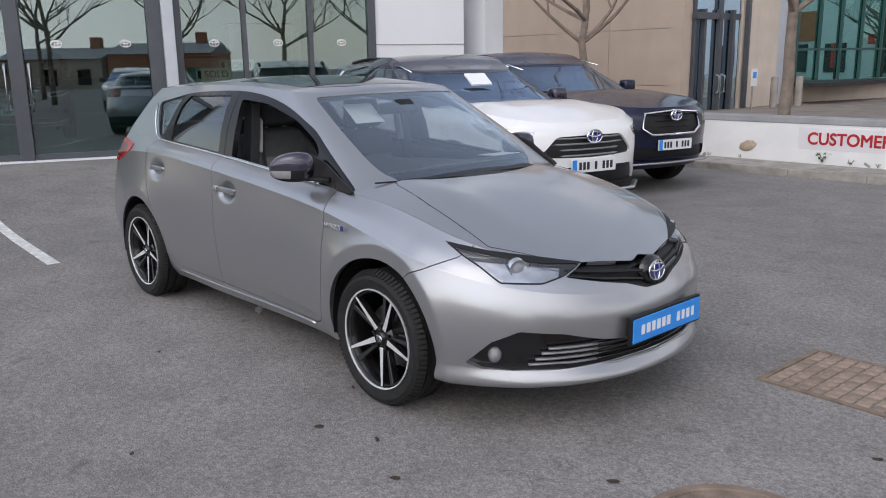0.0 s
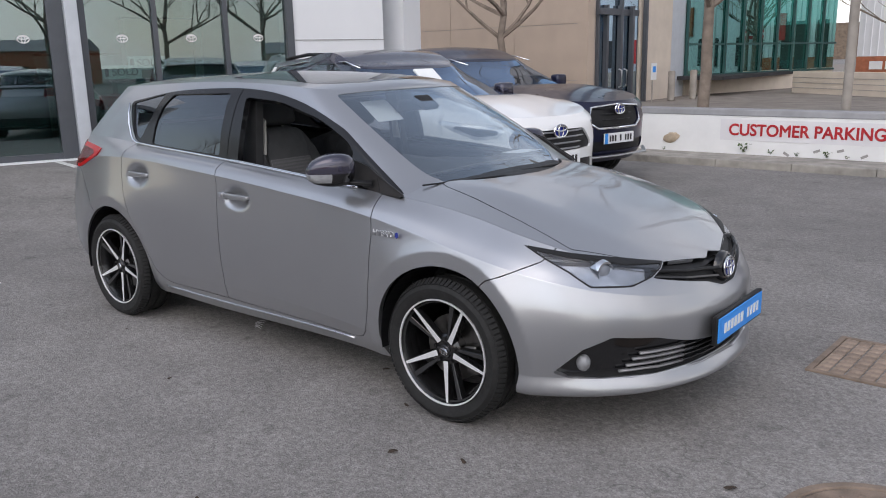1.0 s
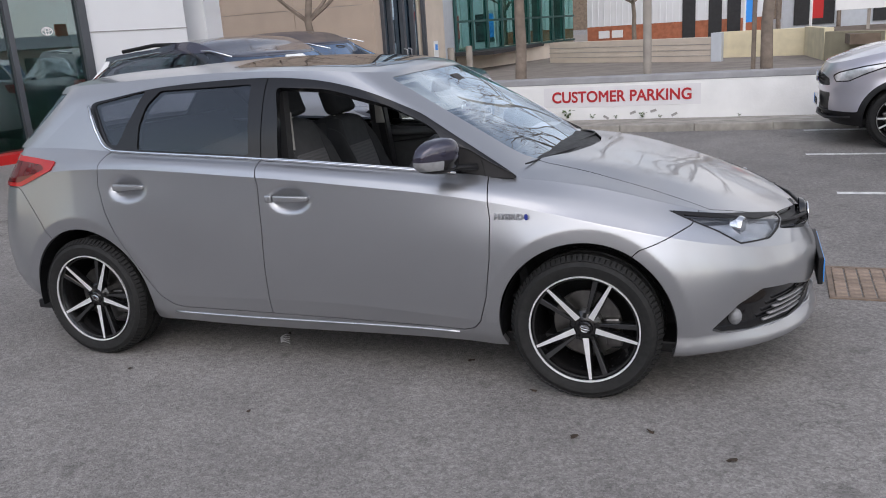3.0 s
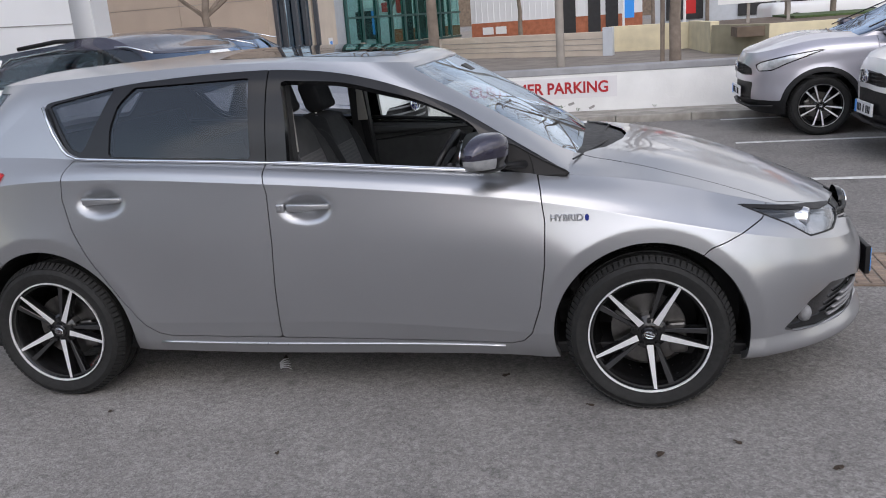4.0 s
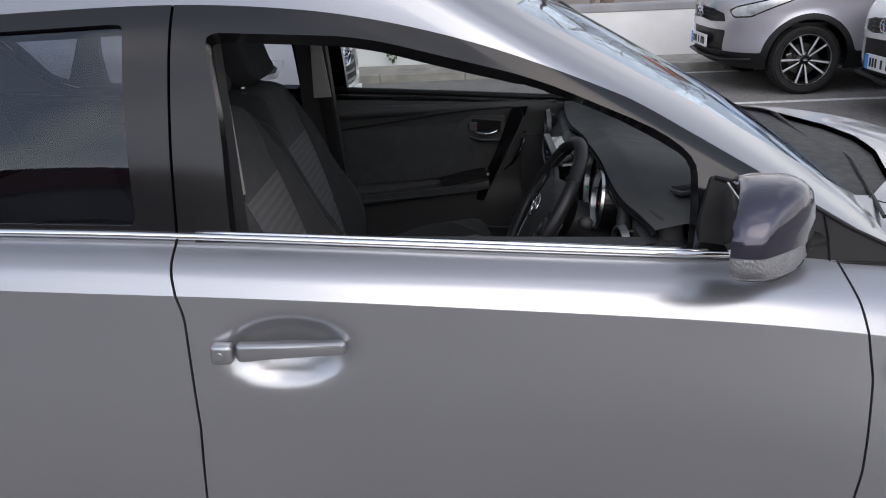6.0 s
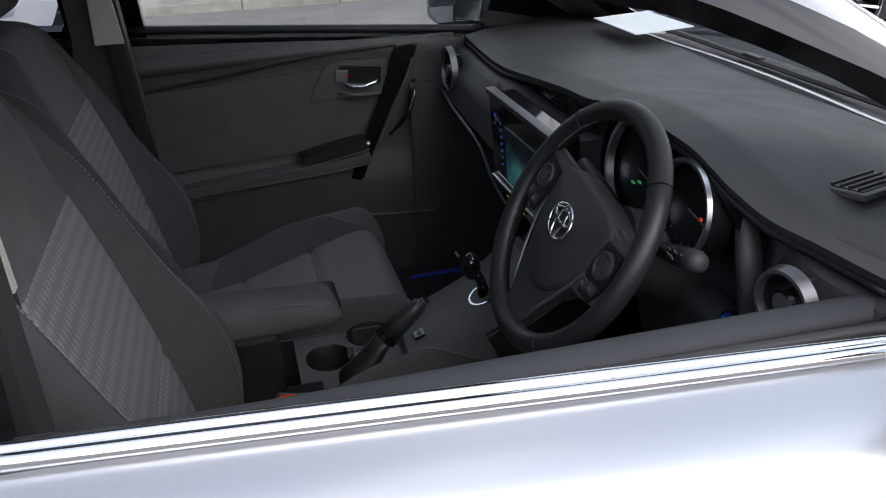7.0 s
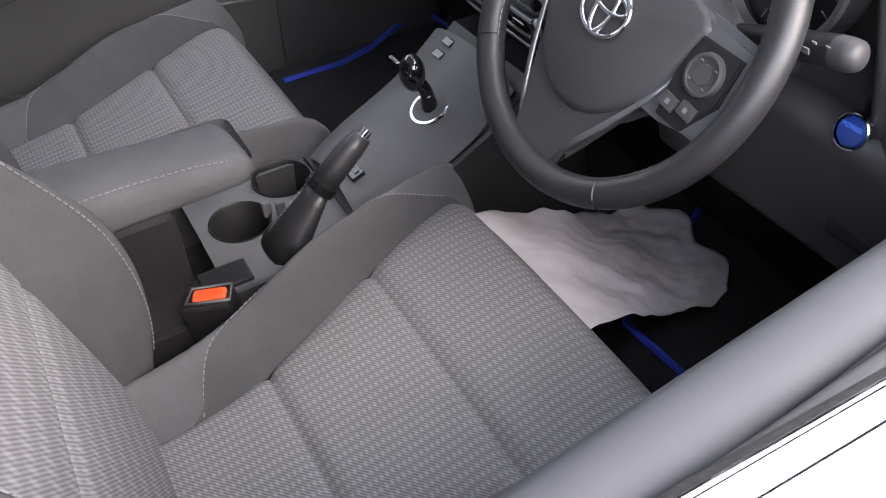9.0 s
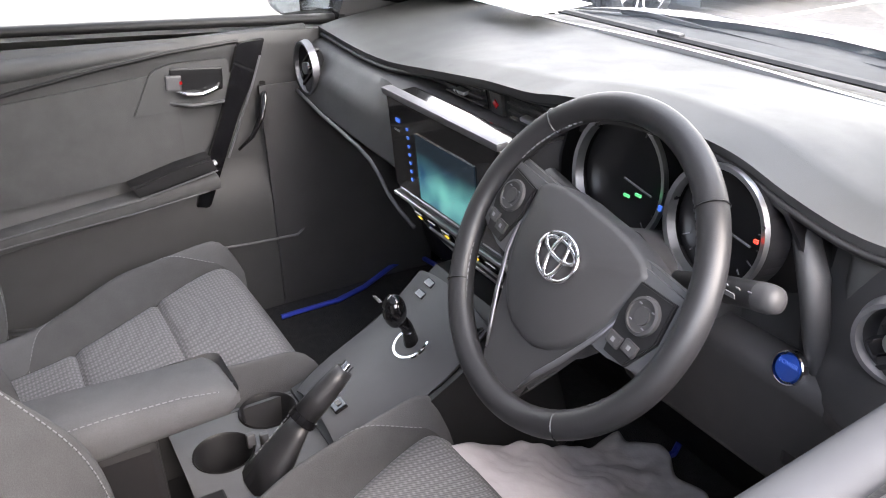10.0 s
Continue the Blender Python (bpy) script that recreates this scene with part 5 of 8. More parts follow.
skin = Skin(hero_side, dense((-1, -0.6, 36), (-0.6, 0.6, 260), (0.6, 1, 80)), dense((0, 2 / 7, 18), (2 / 7 - 0.004, 2 / 7 + 0.004, 3), (2 / 7, 5 / 7, 52), (5 / 7 - 0.004, 5 / 7 + 0.004, 3), (5 / 7, 1, 24)))
rest = skin.all
for x, z, r in ARCHES:
    rest = skin.split(rest, disc(x, z, r))[1]
_, rest = skin.split(rest, front_outline(LAMP))
_, rest = skin.split(rest, front_outline(GRILLE))
mouth_faces, rest = skin.split(rest, front_outline(MOUTH))
tail_f = lambda V: np.maximum(outline(TAIL)(V), V[:, 1] + 0.42)
_, rest = skin.split(rest, tail_f)
side_panels = {}
for nm, poly in (("front_bumper", BUMPER_F), ("rear_bumper", BUMPER_R), ("front_door", DOOR_F), ("rear_door", DOOR_R)):
    f = outline(poly)
    side_panels[nm], rest = skin.split(rest, grown(f, -GAP))
    _, rest = skin.split(rest, grown(f, GAP))
diffuser, side_panels["rear_bumper"] = skin.split(side_panels["rear_bumper"], outline(rounded([(-0.4, 0.18), (-0.47, 0.35), (-0.6, 0.44), (-0.95, 0.47), (-0.95, 0.1), (-0.4, 0.1)], 0.03, 0.015)))
# what is left: the wing ahead of the doors, the quarter with the sill behind
wing, rest = skin.split(rest, lambda V: 2.13 - V[:, 0])
side_panels["front_wing"], side_panels["rear_quarter"] = wing, rest

top = Skin(hero_hood, dense((0.28, 0.6, 60), (0.6, 1, 70)), np.linspace(0, 1, 40))
_, hood_rest = top.split(top.all, front_outline(LAMP))
_, hood_rest = top.split(hood_rest, front_outline(GRILLE))
f = outline(BONNET, axes=(0, 1))
bonnet_faces, hood_rest = top.split(hood_rest, grown(f, -GAP))
_, hood_rest = top.split(hood_rest, grown(f, GAP))
cowl_faces, hood_rest = top.split(hood_rest, lambda V: np.max([V[:, 0] - 2.62, -0.5 - V[:, 1], 2.21 - V[:, 0]], 0))
_, wing_top = top.split(hood_rest, lambda V: V[:, 0] - 2.2)

house = Skin(hero_house, dense((-1, -0.6, 24), (-0.6, 0.62, 140), (0.62, 1, 46)), np.linspace(0, 1, 34))
screen_faces, rest = house.split(house.all, lambda V: np.maximum(outline(SCREEN, axes=(1, 2))(V), 0.5 - V[:, 6]))
dlo_faces, rest = house.split(rest, lambda V: np.maximum(outline(DLO)(V), np.abs(V[:, 6]) - 0.66))
backlight, pillar_faces = house.split(rest, lambda V: np.maximum(np.maximum(V[:, 6] + 0.68, V[:, 7] - 0.8), 0.12 - V[:, 7]))
behind, dlo_faces = house.split(dlo_faces, lambda V: V[:, 0] - 1.064)
dlo_faces = behind + house.split(dlo_faces, lambda V: V[:, 0] - 1.069)[1]
qg, dlo_faces = house.split(dlo_faces, outline(QGLASS))
rg, dlo_faces = house.split(dlo_faces, outline(RGLASS))
op, dlo_faces = house.split(dlo_faces, outline(OPENING))

roof = Skin(hero_roof, dense((-1, -0.6, 16), (-0.6, 0.6, 60), (0.6, 1, 30)), np.linspace(0, 1, 24))
roofglass, roof_faces = roof.split(roof.all, outline(ROOFGLASS, axes=(0, 1)))

LABELS = dict(front_door="silver-grey door with its window lowered", front_bumper="bumper with a wide black lower mouth")
doors = {}
for mir in (False, True):
    for nm, faces in side_panels.items():
        ob = part(nm, skin.mesh(nm, faces, 0.03 if "door" not in nm else 0.018, mir), M_silverpaint, hero, LABELS.get(nm, "") if not mir else "")
        doors[nm, mir] = ob
    part("rear_diffuser", skin.mesh("rear_diffuser", diffuser, 0.02, mir, -0.003), M_black, hero, "black lower insert of the rear bumper")
    part("wing_top", top.mesh("wing_top", wing_top, 0.015, mir), M_silverpaint, hero)
    part("cowl", top.mesh("cowl", cowl_faces, 0.0, mir, -0.012), M_black, hero, "black plastic wiper cowl")
    part("mouth_backing", skin.mesh("mouth_backing", mouth_faces, 0.0, mir, -0.03), M_gloss, hero)
    part("roof_pillar", house.mesh("roof_pillar", pillar_faces, 0.003, mir), M_silverpaint, hero, "silver roof rail and pillar")
    frame_ob = part("window_frame", house.mesh("window_frame", dlo_faces, 0.035, mir, 0.001), M_pillar, hero, "gloss black window surround")
    part("quarter_window", house.mesh("quarter_window", qg, 0.0, mir, -0.004), M_tint, hero, "dark tinted quarter window")
    part("rear_window", house.mesh("rear_window", rg, 0.0, mir, -0.006), M_tint, hero, "dark tinted side window")
    if mir:
        part("passenger_window", house.mesh("passenger_window", op, 0.0, mir, -0.008), M_glass, hero)


def both(name, sk, faces, lip, material, label="", push=0.0):
    """Both halves of a middle panel as one mesh."""
    a, b = sk.mesh(name, faces, 0.0, False, push), sk.mesh(name, faces, 0.0, True, push)
    n = len(a.vertices)
    rows = [tuple(v.co) for v in a.vertices] + [tuple(v.co) for v in b.vertices]
    polys = [list(p.vertices) for p in a.polygons] + [[n + i for i in p.vertices] for p in b.polygons]
    norm = [tuple(q.vector) for q in a.vertex_normals] + [tuple(q.vector) for q in b.vertex_normals]
    me = bpy.data.meshes.new(name)
    me.from_pydata(rows, [], polys)
    me.shade_smooth()
    me.normals_split_custom_set_from_vertices(norm)
    bpy.data.meshes.remove(a), bpy.data.meshes.remove(b)
    return part(name, me, material, hero, label)


both("bonnet", top, bonnet_faces, 0.012, M_silverpaint, "long silver bonnet")
both("roof", roof, roof_faces, 0.01, M_silverpaint)
both("roof_glass", roof, roofglass, 0.0, M_roofglass, "black glass roof panel", 0.001)
both("windscreen", house, screen_faces, 0.0, M_windscreen, "clear windscreen", -0.003)
both("rear_screen", house, backlight, 0.0, M_tint, "", -0.003)

# dark shell behind the panels, so that the joints read dark
inner = Skin(hero_side, dense((-1, 1, 90)), dense((0, 1, 14)))
shell = inner.all
for x, z, r in ARCHES:
    shell = inner.split(shell, disc(x, z, r + 0.015))[1]
for mir in (False, True):
    part("inner_shell", inner.mesh("inner_shell", shell, 0.0, mir, -0.032), M_black, hero)
under = Skin(hero_hood, dense((0.55, 1, 40)), np.linspace(0, 1, 16))
for mir in (False, True):
    part("nose_panel", under.mesh("nose_panel", under.all, 0.0, mir, -0.035), M_black, hero)
# wheel tubs and floor pan
for x, z, r in ARCHES:
    for sg in (-1, 1):
        bm = bmesh.new()
        rings = [[bm.verts.new((x + (r - 0.004) * math.cos(a), sg * y, z + (r - 0.004) * math.sin(a))) for a in [math.radians(-10 + 200 * k / 28) for k in range(29)]] for y in (0.845, 0.56)]
        for k in range(28):
            bm.faces.new((rings[0][k], rings[0][k + 1], rings[1][k + 1], rings[1][k]))
        bm.faces.new(rings[1])
        part("wheel_tub", bm, M_black, hero, "black wheel arch liner")
part("floor_pan", box((3.5, 1.52, 0.05), (1.25, 0, 0.225), 0.01), M_black, hero)

# bright strip along the window sill, and round the rear quarter
for sg in (-1, 1):
    pts = []
    for x in np.linspace(2.04, 0.19, 40):
        p = hero_lower[-1].at(np.array([-0.6 + 1.2 * (x + 0.38) / 3.16]))[0]
        pts.append((p[0], sg * (abs(p[1]) + 0.007), p[2] + 0.004))
    for x, y, z in ((0.15, 0.752, 1.098), (0.125, 0.745, 1.12), (0.08, 0.725, 1.185), (0.045, 0.7, 1.245), (0.012, 0.668, 1.302)):
        pts.append((x, sg * (y - 0.002), z))
    part("belt_strip", tube(pts, 0.0075, 6, flat=0.9), M_chrome, hero, "bright chrome window strip", smooth=True)
    sill = []
    for s in np.linspace(-0.268, 0.316, 30):
        p = hero_side(np.array([s]), np.array([0.118]))[0]
        sill.append((p[0], sg * (abs(p[1]) + 0.006), p[2] + 0.008))
    part("sill_strip", tube(sill, 0.0055, 6), M_satin, hero, smooth=True)


# handles
def handle(x, z, sg):
    y = 0.864 if x > 1 else 0.856
    bm = bmesh.new()
    add_box(bm, (0.18, 0.024, 0.032), (0.012, 0, 0), 0.009, seg=3)
    for v in bm.verts:
        v.co.y += 0.014 * (1 - (v.co.x / 0.083) ** 2) - 0.004
        v.co.z *= 1 - 0.25 * max(v.co.x / 0.083, 0) ** 2
    ob = part("door_handle", bm, M_silverpaint, doors["front_door" if x > 1 else "rear_door", sg > 0], "", smooth=40, m=pose(x - 0.005, sg * y, z, 0, 0, 0) @ Matrix.Diagonal((1, sg, 1, 1)))
    if x > 1:
        part("lock_cover", box((0.036, 0.024, 0.034), (-0.1, 0.004, 0), 0.008, seg=3), M_silverpaint, ob, smooth=40)
        part("keyhole", cyl(0.006, 0.004, pose(-0.103, 0.0165, 0, 90)), M_satin, ob)


for x, z in HANDLES:
    for sg in (-1, 1):
        handle(x, z, sg)


# door mirrors
def mirror(sg):
    base = new("door_mirror")
    base.parent = hero
    # the passenger side is folded in
    base.matrix_basis = pose(2.012, -0.882, 1.055, 0, 0, -6) if sg < 0 else pose(1.93, 0.83, 1.035, 0, 0, 75)
    bm = bmesh.new()
    bmesh.ops.create_uvsphere(bm, u_segments=40, v_segments=28, radius=1)
    for v in bm.verts:
        x, y, z = v.co
        q = lambda a, n: math.copysign(abs(a) ** n, a)
        x, y, z = q(x, 0.7), q(y, 0.66), q(z, 0.62)
        if x < -0.6:
            x = -0.6 - (x + 0.6) * 0.12
        # the housing narrows towards its outer end and leans back there
        out = max((y + 0.3) / 1.3, 0.0)
        back_ = out ** 1.6
        v.co = (x * 0.073 * (1 - 0.78 * back_ * (x > 0)) - 0.035 * back_, sg * y * 0.101, z * (0.076 if z > 0 else 0.072) * (1 - 0.3 * out ** 2) - 0.01 * out ** 2)
    whole = bm
    cap, band, low = whole.copy(), whole.copy(), whole
    cuts = ((cap, -0.011, None), (band, -0.05, -0.0115), (low, None, -0.0505))
    for b, z0, z1 in cuts:
        for z, lower in ((z0, True), (z1, False)):
            if z is not None:
                bmesh.ops.bisect_plane(b, geom=b.verts[:] + b.edges[:] + b.faces[:], plane_co=(0, 0, z), plane_no=(0, 0.0, 1), clear_inner=lower, clear_outer=not lower)
        bmesh.ops.edgeloop_fill(b, edges=[e for e in b.edges if e.is_boundary])
    lens = band.copy()
    for b, keep in ((band, False), (lens, True)):
        bmesh.ops.bisect_plane(b, geom=b.verts[:] + b.edges[:] + b.faces[:], plane_co=(0, sg * 0.035, 0), plane_no=(0, sg, 0), clear_inner=keep, clear_outer=not keep)
        bmesh.ops.edgeloop_fill(b, edges=[e for e in b.edges if e.is_boundary])
    bmesh.ops.scale(band, vec=(0.97, 0.99, 1), verts=band.verts)
    part("mirror_cap", cap, M_blackpaint, base, "gloss black mirror cap", smooth=50)
    part("mirror_band", band, M_gloss, base, smooth=50)
    part("indicator", lens, M_lampglass, base, "clear indicator lens", smooth=50)
    part("mirror_base", low, M_black, base, smooth=50)
    part("mirror_glass", box((0.004, 0.14, 0.1), (-0.048, sg * -0.012, 0.0), 0.002), M_chrome, base)
    part("mirror_arm", tube([(0.02, -sg * 0.04, -0.054), (0.06, -sg * 0.09, -0.06), (0.105, -sg * 0.14, -0.066)], [0.026, 0.021, 0.028], 12, flat=0.55), M_black, base, smooth=True)


mirror(-1), mirror(1)
for sg in (-1, 1):
    # black triangle where the mirror stands, filling the corner ahead of the window
    part("mirror_sail", prism(rounded([(1.945, 1.02), (1.962, 1.1), (2.1, 1.062), (2.2, 1.002), (2.288, 0.958), (2.306, 0.944), (2.292, 0.936), (2.16, 0.942), (1.95, 0.968)], 0.012, 0.005), 0.012, Matrix(((1, 0, 0, 0), (0, 0, sg, sg * 0.735), (0, 1, 0, 0), (0, 0, 0, 1)))), M_sail, hero, "matt dark grey mirror triangle")
    part("sail_gasket", tube([(1.966, sg * 0.748, 1.1), (2.1, sg * 0.748, 1.063), (2.2, sg * 0.748, 1.003), (2.29, sg * 0.748, 0.958), (2.305, sg * 0.748, 0.946), (2.292, sg * 0.748, 0.937), (2.16, sg * 0.748, 0.943), (1.96, sg * 0.748, 0.968)], 0.0035, 6), M_black, hero, "black rubber edge", smooth=True)
    part("sail_joint", tube([(2.15, sg * 0.748, 1.032), (2.162, sg * 0.748, 0.99), (2.17, sg * 0.748, 0.943)], 0.002, 6), M_black, hero)


# wheels
def wheel_parts(parent, R=0.316, width=0.215, rim=0.232, style=0, hubm=None):
    """A wheel round its own z, the outside at +z."""
    h = width / 2
    tyre = lathe([(rim - 0.02, -h * 0.8), (rim + 0.01, -h), (R - 0.035, -h - 0.004), (R - 0.012, -h + 0.012), (R - 0.002, -h * 0.62), (R - 0.002, -h * 0.56), (R - 0.01, -h * 0.55), (R - 0.01, -h * 0.5), (R, -h * 0.49), (R, -h * 0.1), (R - 0.01, -h * 0.09), (R - 0.01, h * 0.09), (R, h * 0.1), (R, h * 0.49), (R - 0.01, h * 0.5), (R - 0.01, h * 0.55), (R - 0.002, h * 0.56), (R - 0.002, h * 0.62), (R - 0.012, h - 0.012), (R - 0.035, h + 0.004), (rim + 0.03, h + 0.002), (rim + 0.012, h - 0.004), (rim, h - 0.012), (rim - 0.02, h * 0.8)], seg=72)
    ty = part("tyre", tyre, M_rubber, parent, "black tyre", smooth=35)
    treads = []
    for sgn in (-1, 1):
        bm = bmesh.new()
        treads.append(bm)
        for k in range(84):
            a = 2 * math.pi * k / 84
            m = pose(0, 0, 0, 0, 0, math.degrees(a)) @ pose(R - 0.0055, 0, sgn * (h * 0.8), 0, sgn * -32, 0)
            add_box(bm, (0.005, 0.016, h * 0.36), (0, 0, 0))
            bmesh.ops.transform(bm, matrix=m, verts=bm.verts[-8:])
    for bm in treads:
        part("tread_band", bm, M_rubber, ty)
    barrel = lathe([(rim, h - 0.01), (rim - 0.006, h - 0.006), (rim - 0.012, h - 0.014), (rim - 0.03, h - 0.07), (rim - 0.045, -h + 0.03), (rim - 0.02, -h + 0.01)], seg=64)
    part("rim_barrel", barrel, M_rimblack, parent, smooth=40)
    part("rim_lip", lathe([(rim - 0.001, h - 0.012), (rim - 0.001, h - 0.002), (rim - 0.007, h - 0.003), (rim - 0.009, h - 0.014)], seg=64, closed=True), M_alloy if style == 0 else M_satin, parent, "machined rim edge")
    part("brake_disc", lathe([(0.0, h - 0.1), (0.145, h - 0.1), (0.145, h - 0.115), (0.0, h - 0.115)], seg=40), M_disc, parent)
    part("caliper", box((0.07, 0.13, 0.06), (0.115, 0.0, h - 0.1), 0.015, rot=(0, 0, 20)), M_disc, parent)
    part("hub", lathe([(0.0, h - 0.03), (0.03, h - 0.03), (0.033, h - 0.036), (0.052, h - 0.04), (0.07, h - 0.055), (0.07, h - 0.1)], seg=32), M_rimblack, parent, smooth=40)
    part("hub_cap", lathe([(0.0, h - 0.024), (0.024, h - 0.025), (0.029, h - 0.031)], seg=24), M_gloss, parent)
    bm = bmesh.new()
    for rx, ry in ((0.02, 0.014), (0.008, 0.014), (0.02, 0.0055)):
        add_tube(bm, [(rx * math.cos(q), ry * math.sin(q) + (0.003 if ry < 0.01 else 0), h - 0.0225) for q in [2 * math.pi * k / 20 for k in range(20)]], 0.0014, 5, True)
    part("cap_badge", bm, M_chrome, parent)
    r0, r1 = 0.045, rim - 0.008
    n = 5
    for k in range(2 * n):
        bright = k % 2 == 0
        a = 360 * k / (2 * n) + (0 if bright else -9)
        # a spoke widens from the hub to the rim; bright ones lie proud, black ones sit back
        w0, w1 = (0.0145, 0.0075) if bright else (0.006, 0.013)
        z0, z1 = (h - 0.034, h - 0.012) if bright else (h - 0.048, h - 0.022)
        sk = 0.012 if bright else -0.03
        if style:
            w0, w1, sk, z0, z1 = 0.009, 0.012, 0.0, h - 0.034, h - 0.014
        bm = bmesh.new()
        vs = [bm.verts.new(p) for p in ((r0, -w0, z0), (r0, w0, z0), (r1, w1 + sk, z1), (r1, -w1 + sk, z1), (r0, -w0 * 1.5, z0 - 0.03), (r0, w0 * 1.5, z0 - 0.03), (r1, w1 * 1.4 + sk, z1 - 0.03), (r1, -w1 * 1.4 + sk, z1 - 0.03))]
        for q in ((0, 1, 2, 3), (4, 7, 6, 5), (0, 4, 5, 1), (1, 5, 6, 2), (2, 6, 7, 3), (3, 7, 4, 0)):
            bm.faces.new([vs[i] for i in q])
        bm.faces.ensure_lookup_table()
        face = bm.faces[0]
        # black spokes get a greyer face, half-lit by colour
        face.material_index = 1 if bright or style else 2
        bmesh.ops.bevel(bm, geom=list(face.edges), offset=0.0015, segments=1, affect="EDGES")
        part("spoke", bm, [M_rimblack, M_alloy, M_rimhalflit], parent, "machined silver spoke" if bright else "black spoke", m=pose(0, 0, 0, 0, 0, a))
    for k in range(5):
        part("wheel_nut", cyl(0.009, 0.02, pose(0.054 * math.cos(1.257 * k + 0.6), 0.054 * math.sin(1.257 * k + 0.6), h - 0.04), 6), M_rimblack, parent)


def put_wheels(car, axles, track, R, width, rim, style=0, turn=(0, 0, 0, 0)):
    first = {}
    i = 0
    for x in axles:
        for sg in (-1, 1):
            m = pose(x, sg * (track - width / 2), R, 90, 0, 0) if sg < 0 else pose(x, sg * (track - width / 2), R, -90, 0, 0)
            m = m @ pose(0, 0, 0, 0, 0, turn[i])
            i += 1
            if not first:
                w = new("wheel")
                w["label"] = "black and silver alloy wheel"
                wheel_parts(w, R, width, rim, style)
                first[0] = w
                w.parent = car
                w.matrix_basis = m
            else:
                w = copy_thing(first[0], m)


put_wheels(hero, (0.0, 2.6), 0.868, 0.315, 0.215, 0.236, 0, (-15, 0, -15, 0))


# front lamps, grille, plate
def lamp_unit(sg):
    unit = new("headlamp")
    unit.parent = hero
    sk = Skin(hero_side, dense((0.6, 0.95, 70)), dense((0.45, 1, 40)))
    faces = sk.split(sk.all, front_outline(LAMP))[0]
    sk2 = Skin(hero_hood, dense((0.6, 1, 70)), dense((0, 0.8, 30)))
    faces2 = sk2.split(sk2.all, front_outline(LAMP))[0]
    mir = sg > 0
    for s_, f_ in ((sk, faces), (sk2, faces2)):
        inside, edge = s_.split(f_, front_outline(LAMP_IN))
        part("lamp_bezel", s_.mesh("lamp_bezel", edge, 0.015, mir, 0.001), M_black, unit, "black lamp surround")
        part("lamp_cover", s_.mesh("lamp_cover", inside, 0.0, mir, -0.002), M_lampcover, unit, "clear lamp cover")
        dark, bowl = s_.split(inside, lambda V: np.minimum(3.55 - front_c(V)[:, 0], np.abs(V[:, 2] - 0.06 * (3.2 - front_c(V)[:, 0]) - 0.745) - 0.005))
        part("lamp_bowl", s_.mesh("lamp_bowl", bowl, 0.0, mir, -0.024), M_lampbowl, unit)
        part("lamp_mask", s_.mesh("lamp_mask", dark, 0.0, mir, -0.02), M_black, unit)
    eye = look((3.2, sg * 0.572, 0.7), (2.4, sg * 0.3, 0.74))
    part("projector", lathe([(0.033, 0.01), (0.036, 0.018), (0.043, 0.018), (0.047, 0.004), (0.05, -0.03)], eye, 32), M_chrome, unit, "round chrome projector ring", smooth=40)
    bm = bmesh.new()
    bmesh.ops.create_uvsphere(bm, u_segments=24, v_segments=14, radius=0.034)
    part("projector_lens", bm, M_lampglass, unit, "clear round projector lens", smooth=True, m=eye @ Matrix.Diagonal((1, 1, 0.7, 1)))


lamp_unit(-1), lamp_unit(1)
for mir in (False, True):
    for s_, f_ in ((skin, hero_side), (top, hero_hood)):
        sk = Skin(f_, dense((0.6, 1, 80)), dense((0, 0.8, 36)) if f_ is hero_hood else dense((0.4, 1, 50)))
        part("upper_grille", sk.mesh("upper_grille", sk.split(sk.all, front_outline(GRILLE))[0], 0.02, mir, -0.02), M_black, hero, "gloss black upper grille")
for k in range(2):
    for sg in (-1, 1):
        part("grille_bar", tube([(3.34 + 0.012 * k, sg * 0.43, 0.69 - 0.022 * k), (3.42, sg * 0.28, 0.672 - 0.03 * k), (3.475, sg * 0.07, 0.65 - 0.035 * k)], [0.006, 0.008, 0.008], 6), M_gloss if k else M_black, hero)
badge = new("nose_badge")
badge.parent = hero
badge.matrix_basis = look((3.476, 0.015, 0.638), (2.5, 0.015, 0.55)) @ pose(0, 0, 0, 0, 0, 0)
part("badge_back", lathe([(0.0, 0.012), (0.06, 0.01), (0.078, 0.002), (0.085, -0.02)], Matrix.Diagonal((1.0, 0.8, 1, 1)), 36), M_gloss, badge, smooth=True)
part("badge_disc", lathe([(0.0, 0.014), (0.056, 0.013)], Matrix.Diagonal((1.0, 0.72, 1, 1)), 36), M_badgeblue, badge)
bm = bmesh.new()
for rx, ry, dy in ((0.058, 0.042, 0), (0.021, 0.042, 0), (0.05, 0.016, 0.014)):
    add_tube(bm, [(rx * math.cos(q), ry * math.sin(q) + dy, 0.016) for q in [2 * math.pi * k / 28 for k in range(28)]], 0.0042, 6, True)
part("badge_rings", bm, M_chrome, badge, "chrome oval rings", smooth=True)
plate = new("number_plate")
plate.parent = hero
plate["label"] = "bright blue plate with white lettering bars"
plate.matrix_basis = pose(3.547, 0.02, 0.425, 90, 0, 90)
part("plate_frame", box((0.535, 0.125, 0.022), (0, 0, -0.006), 0.005), M_black, plate)
part("plate_face", box((0.515, 0.105, 0.012), (0, 0, 0.004), 0.003), M_blueplate, plate)
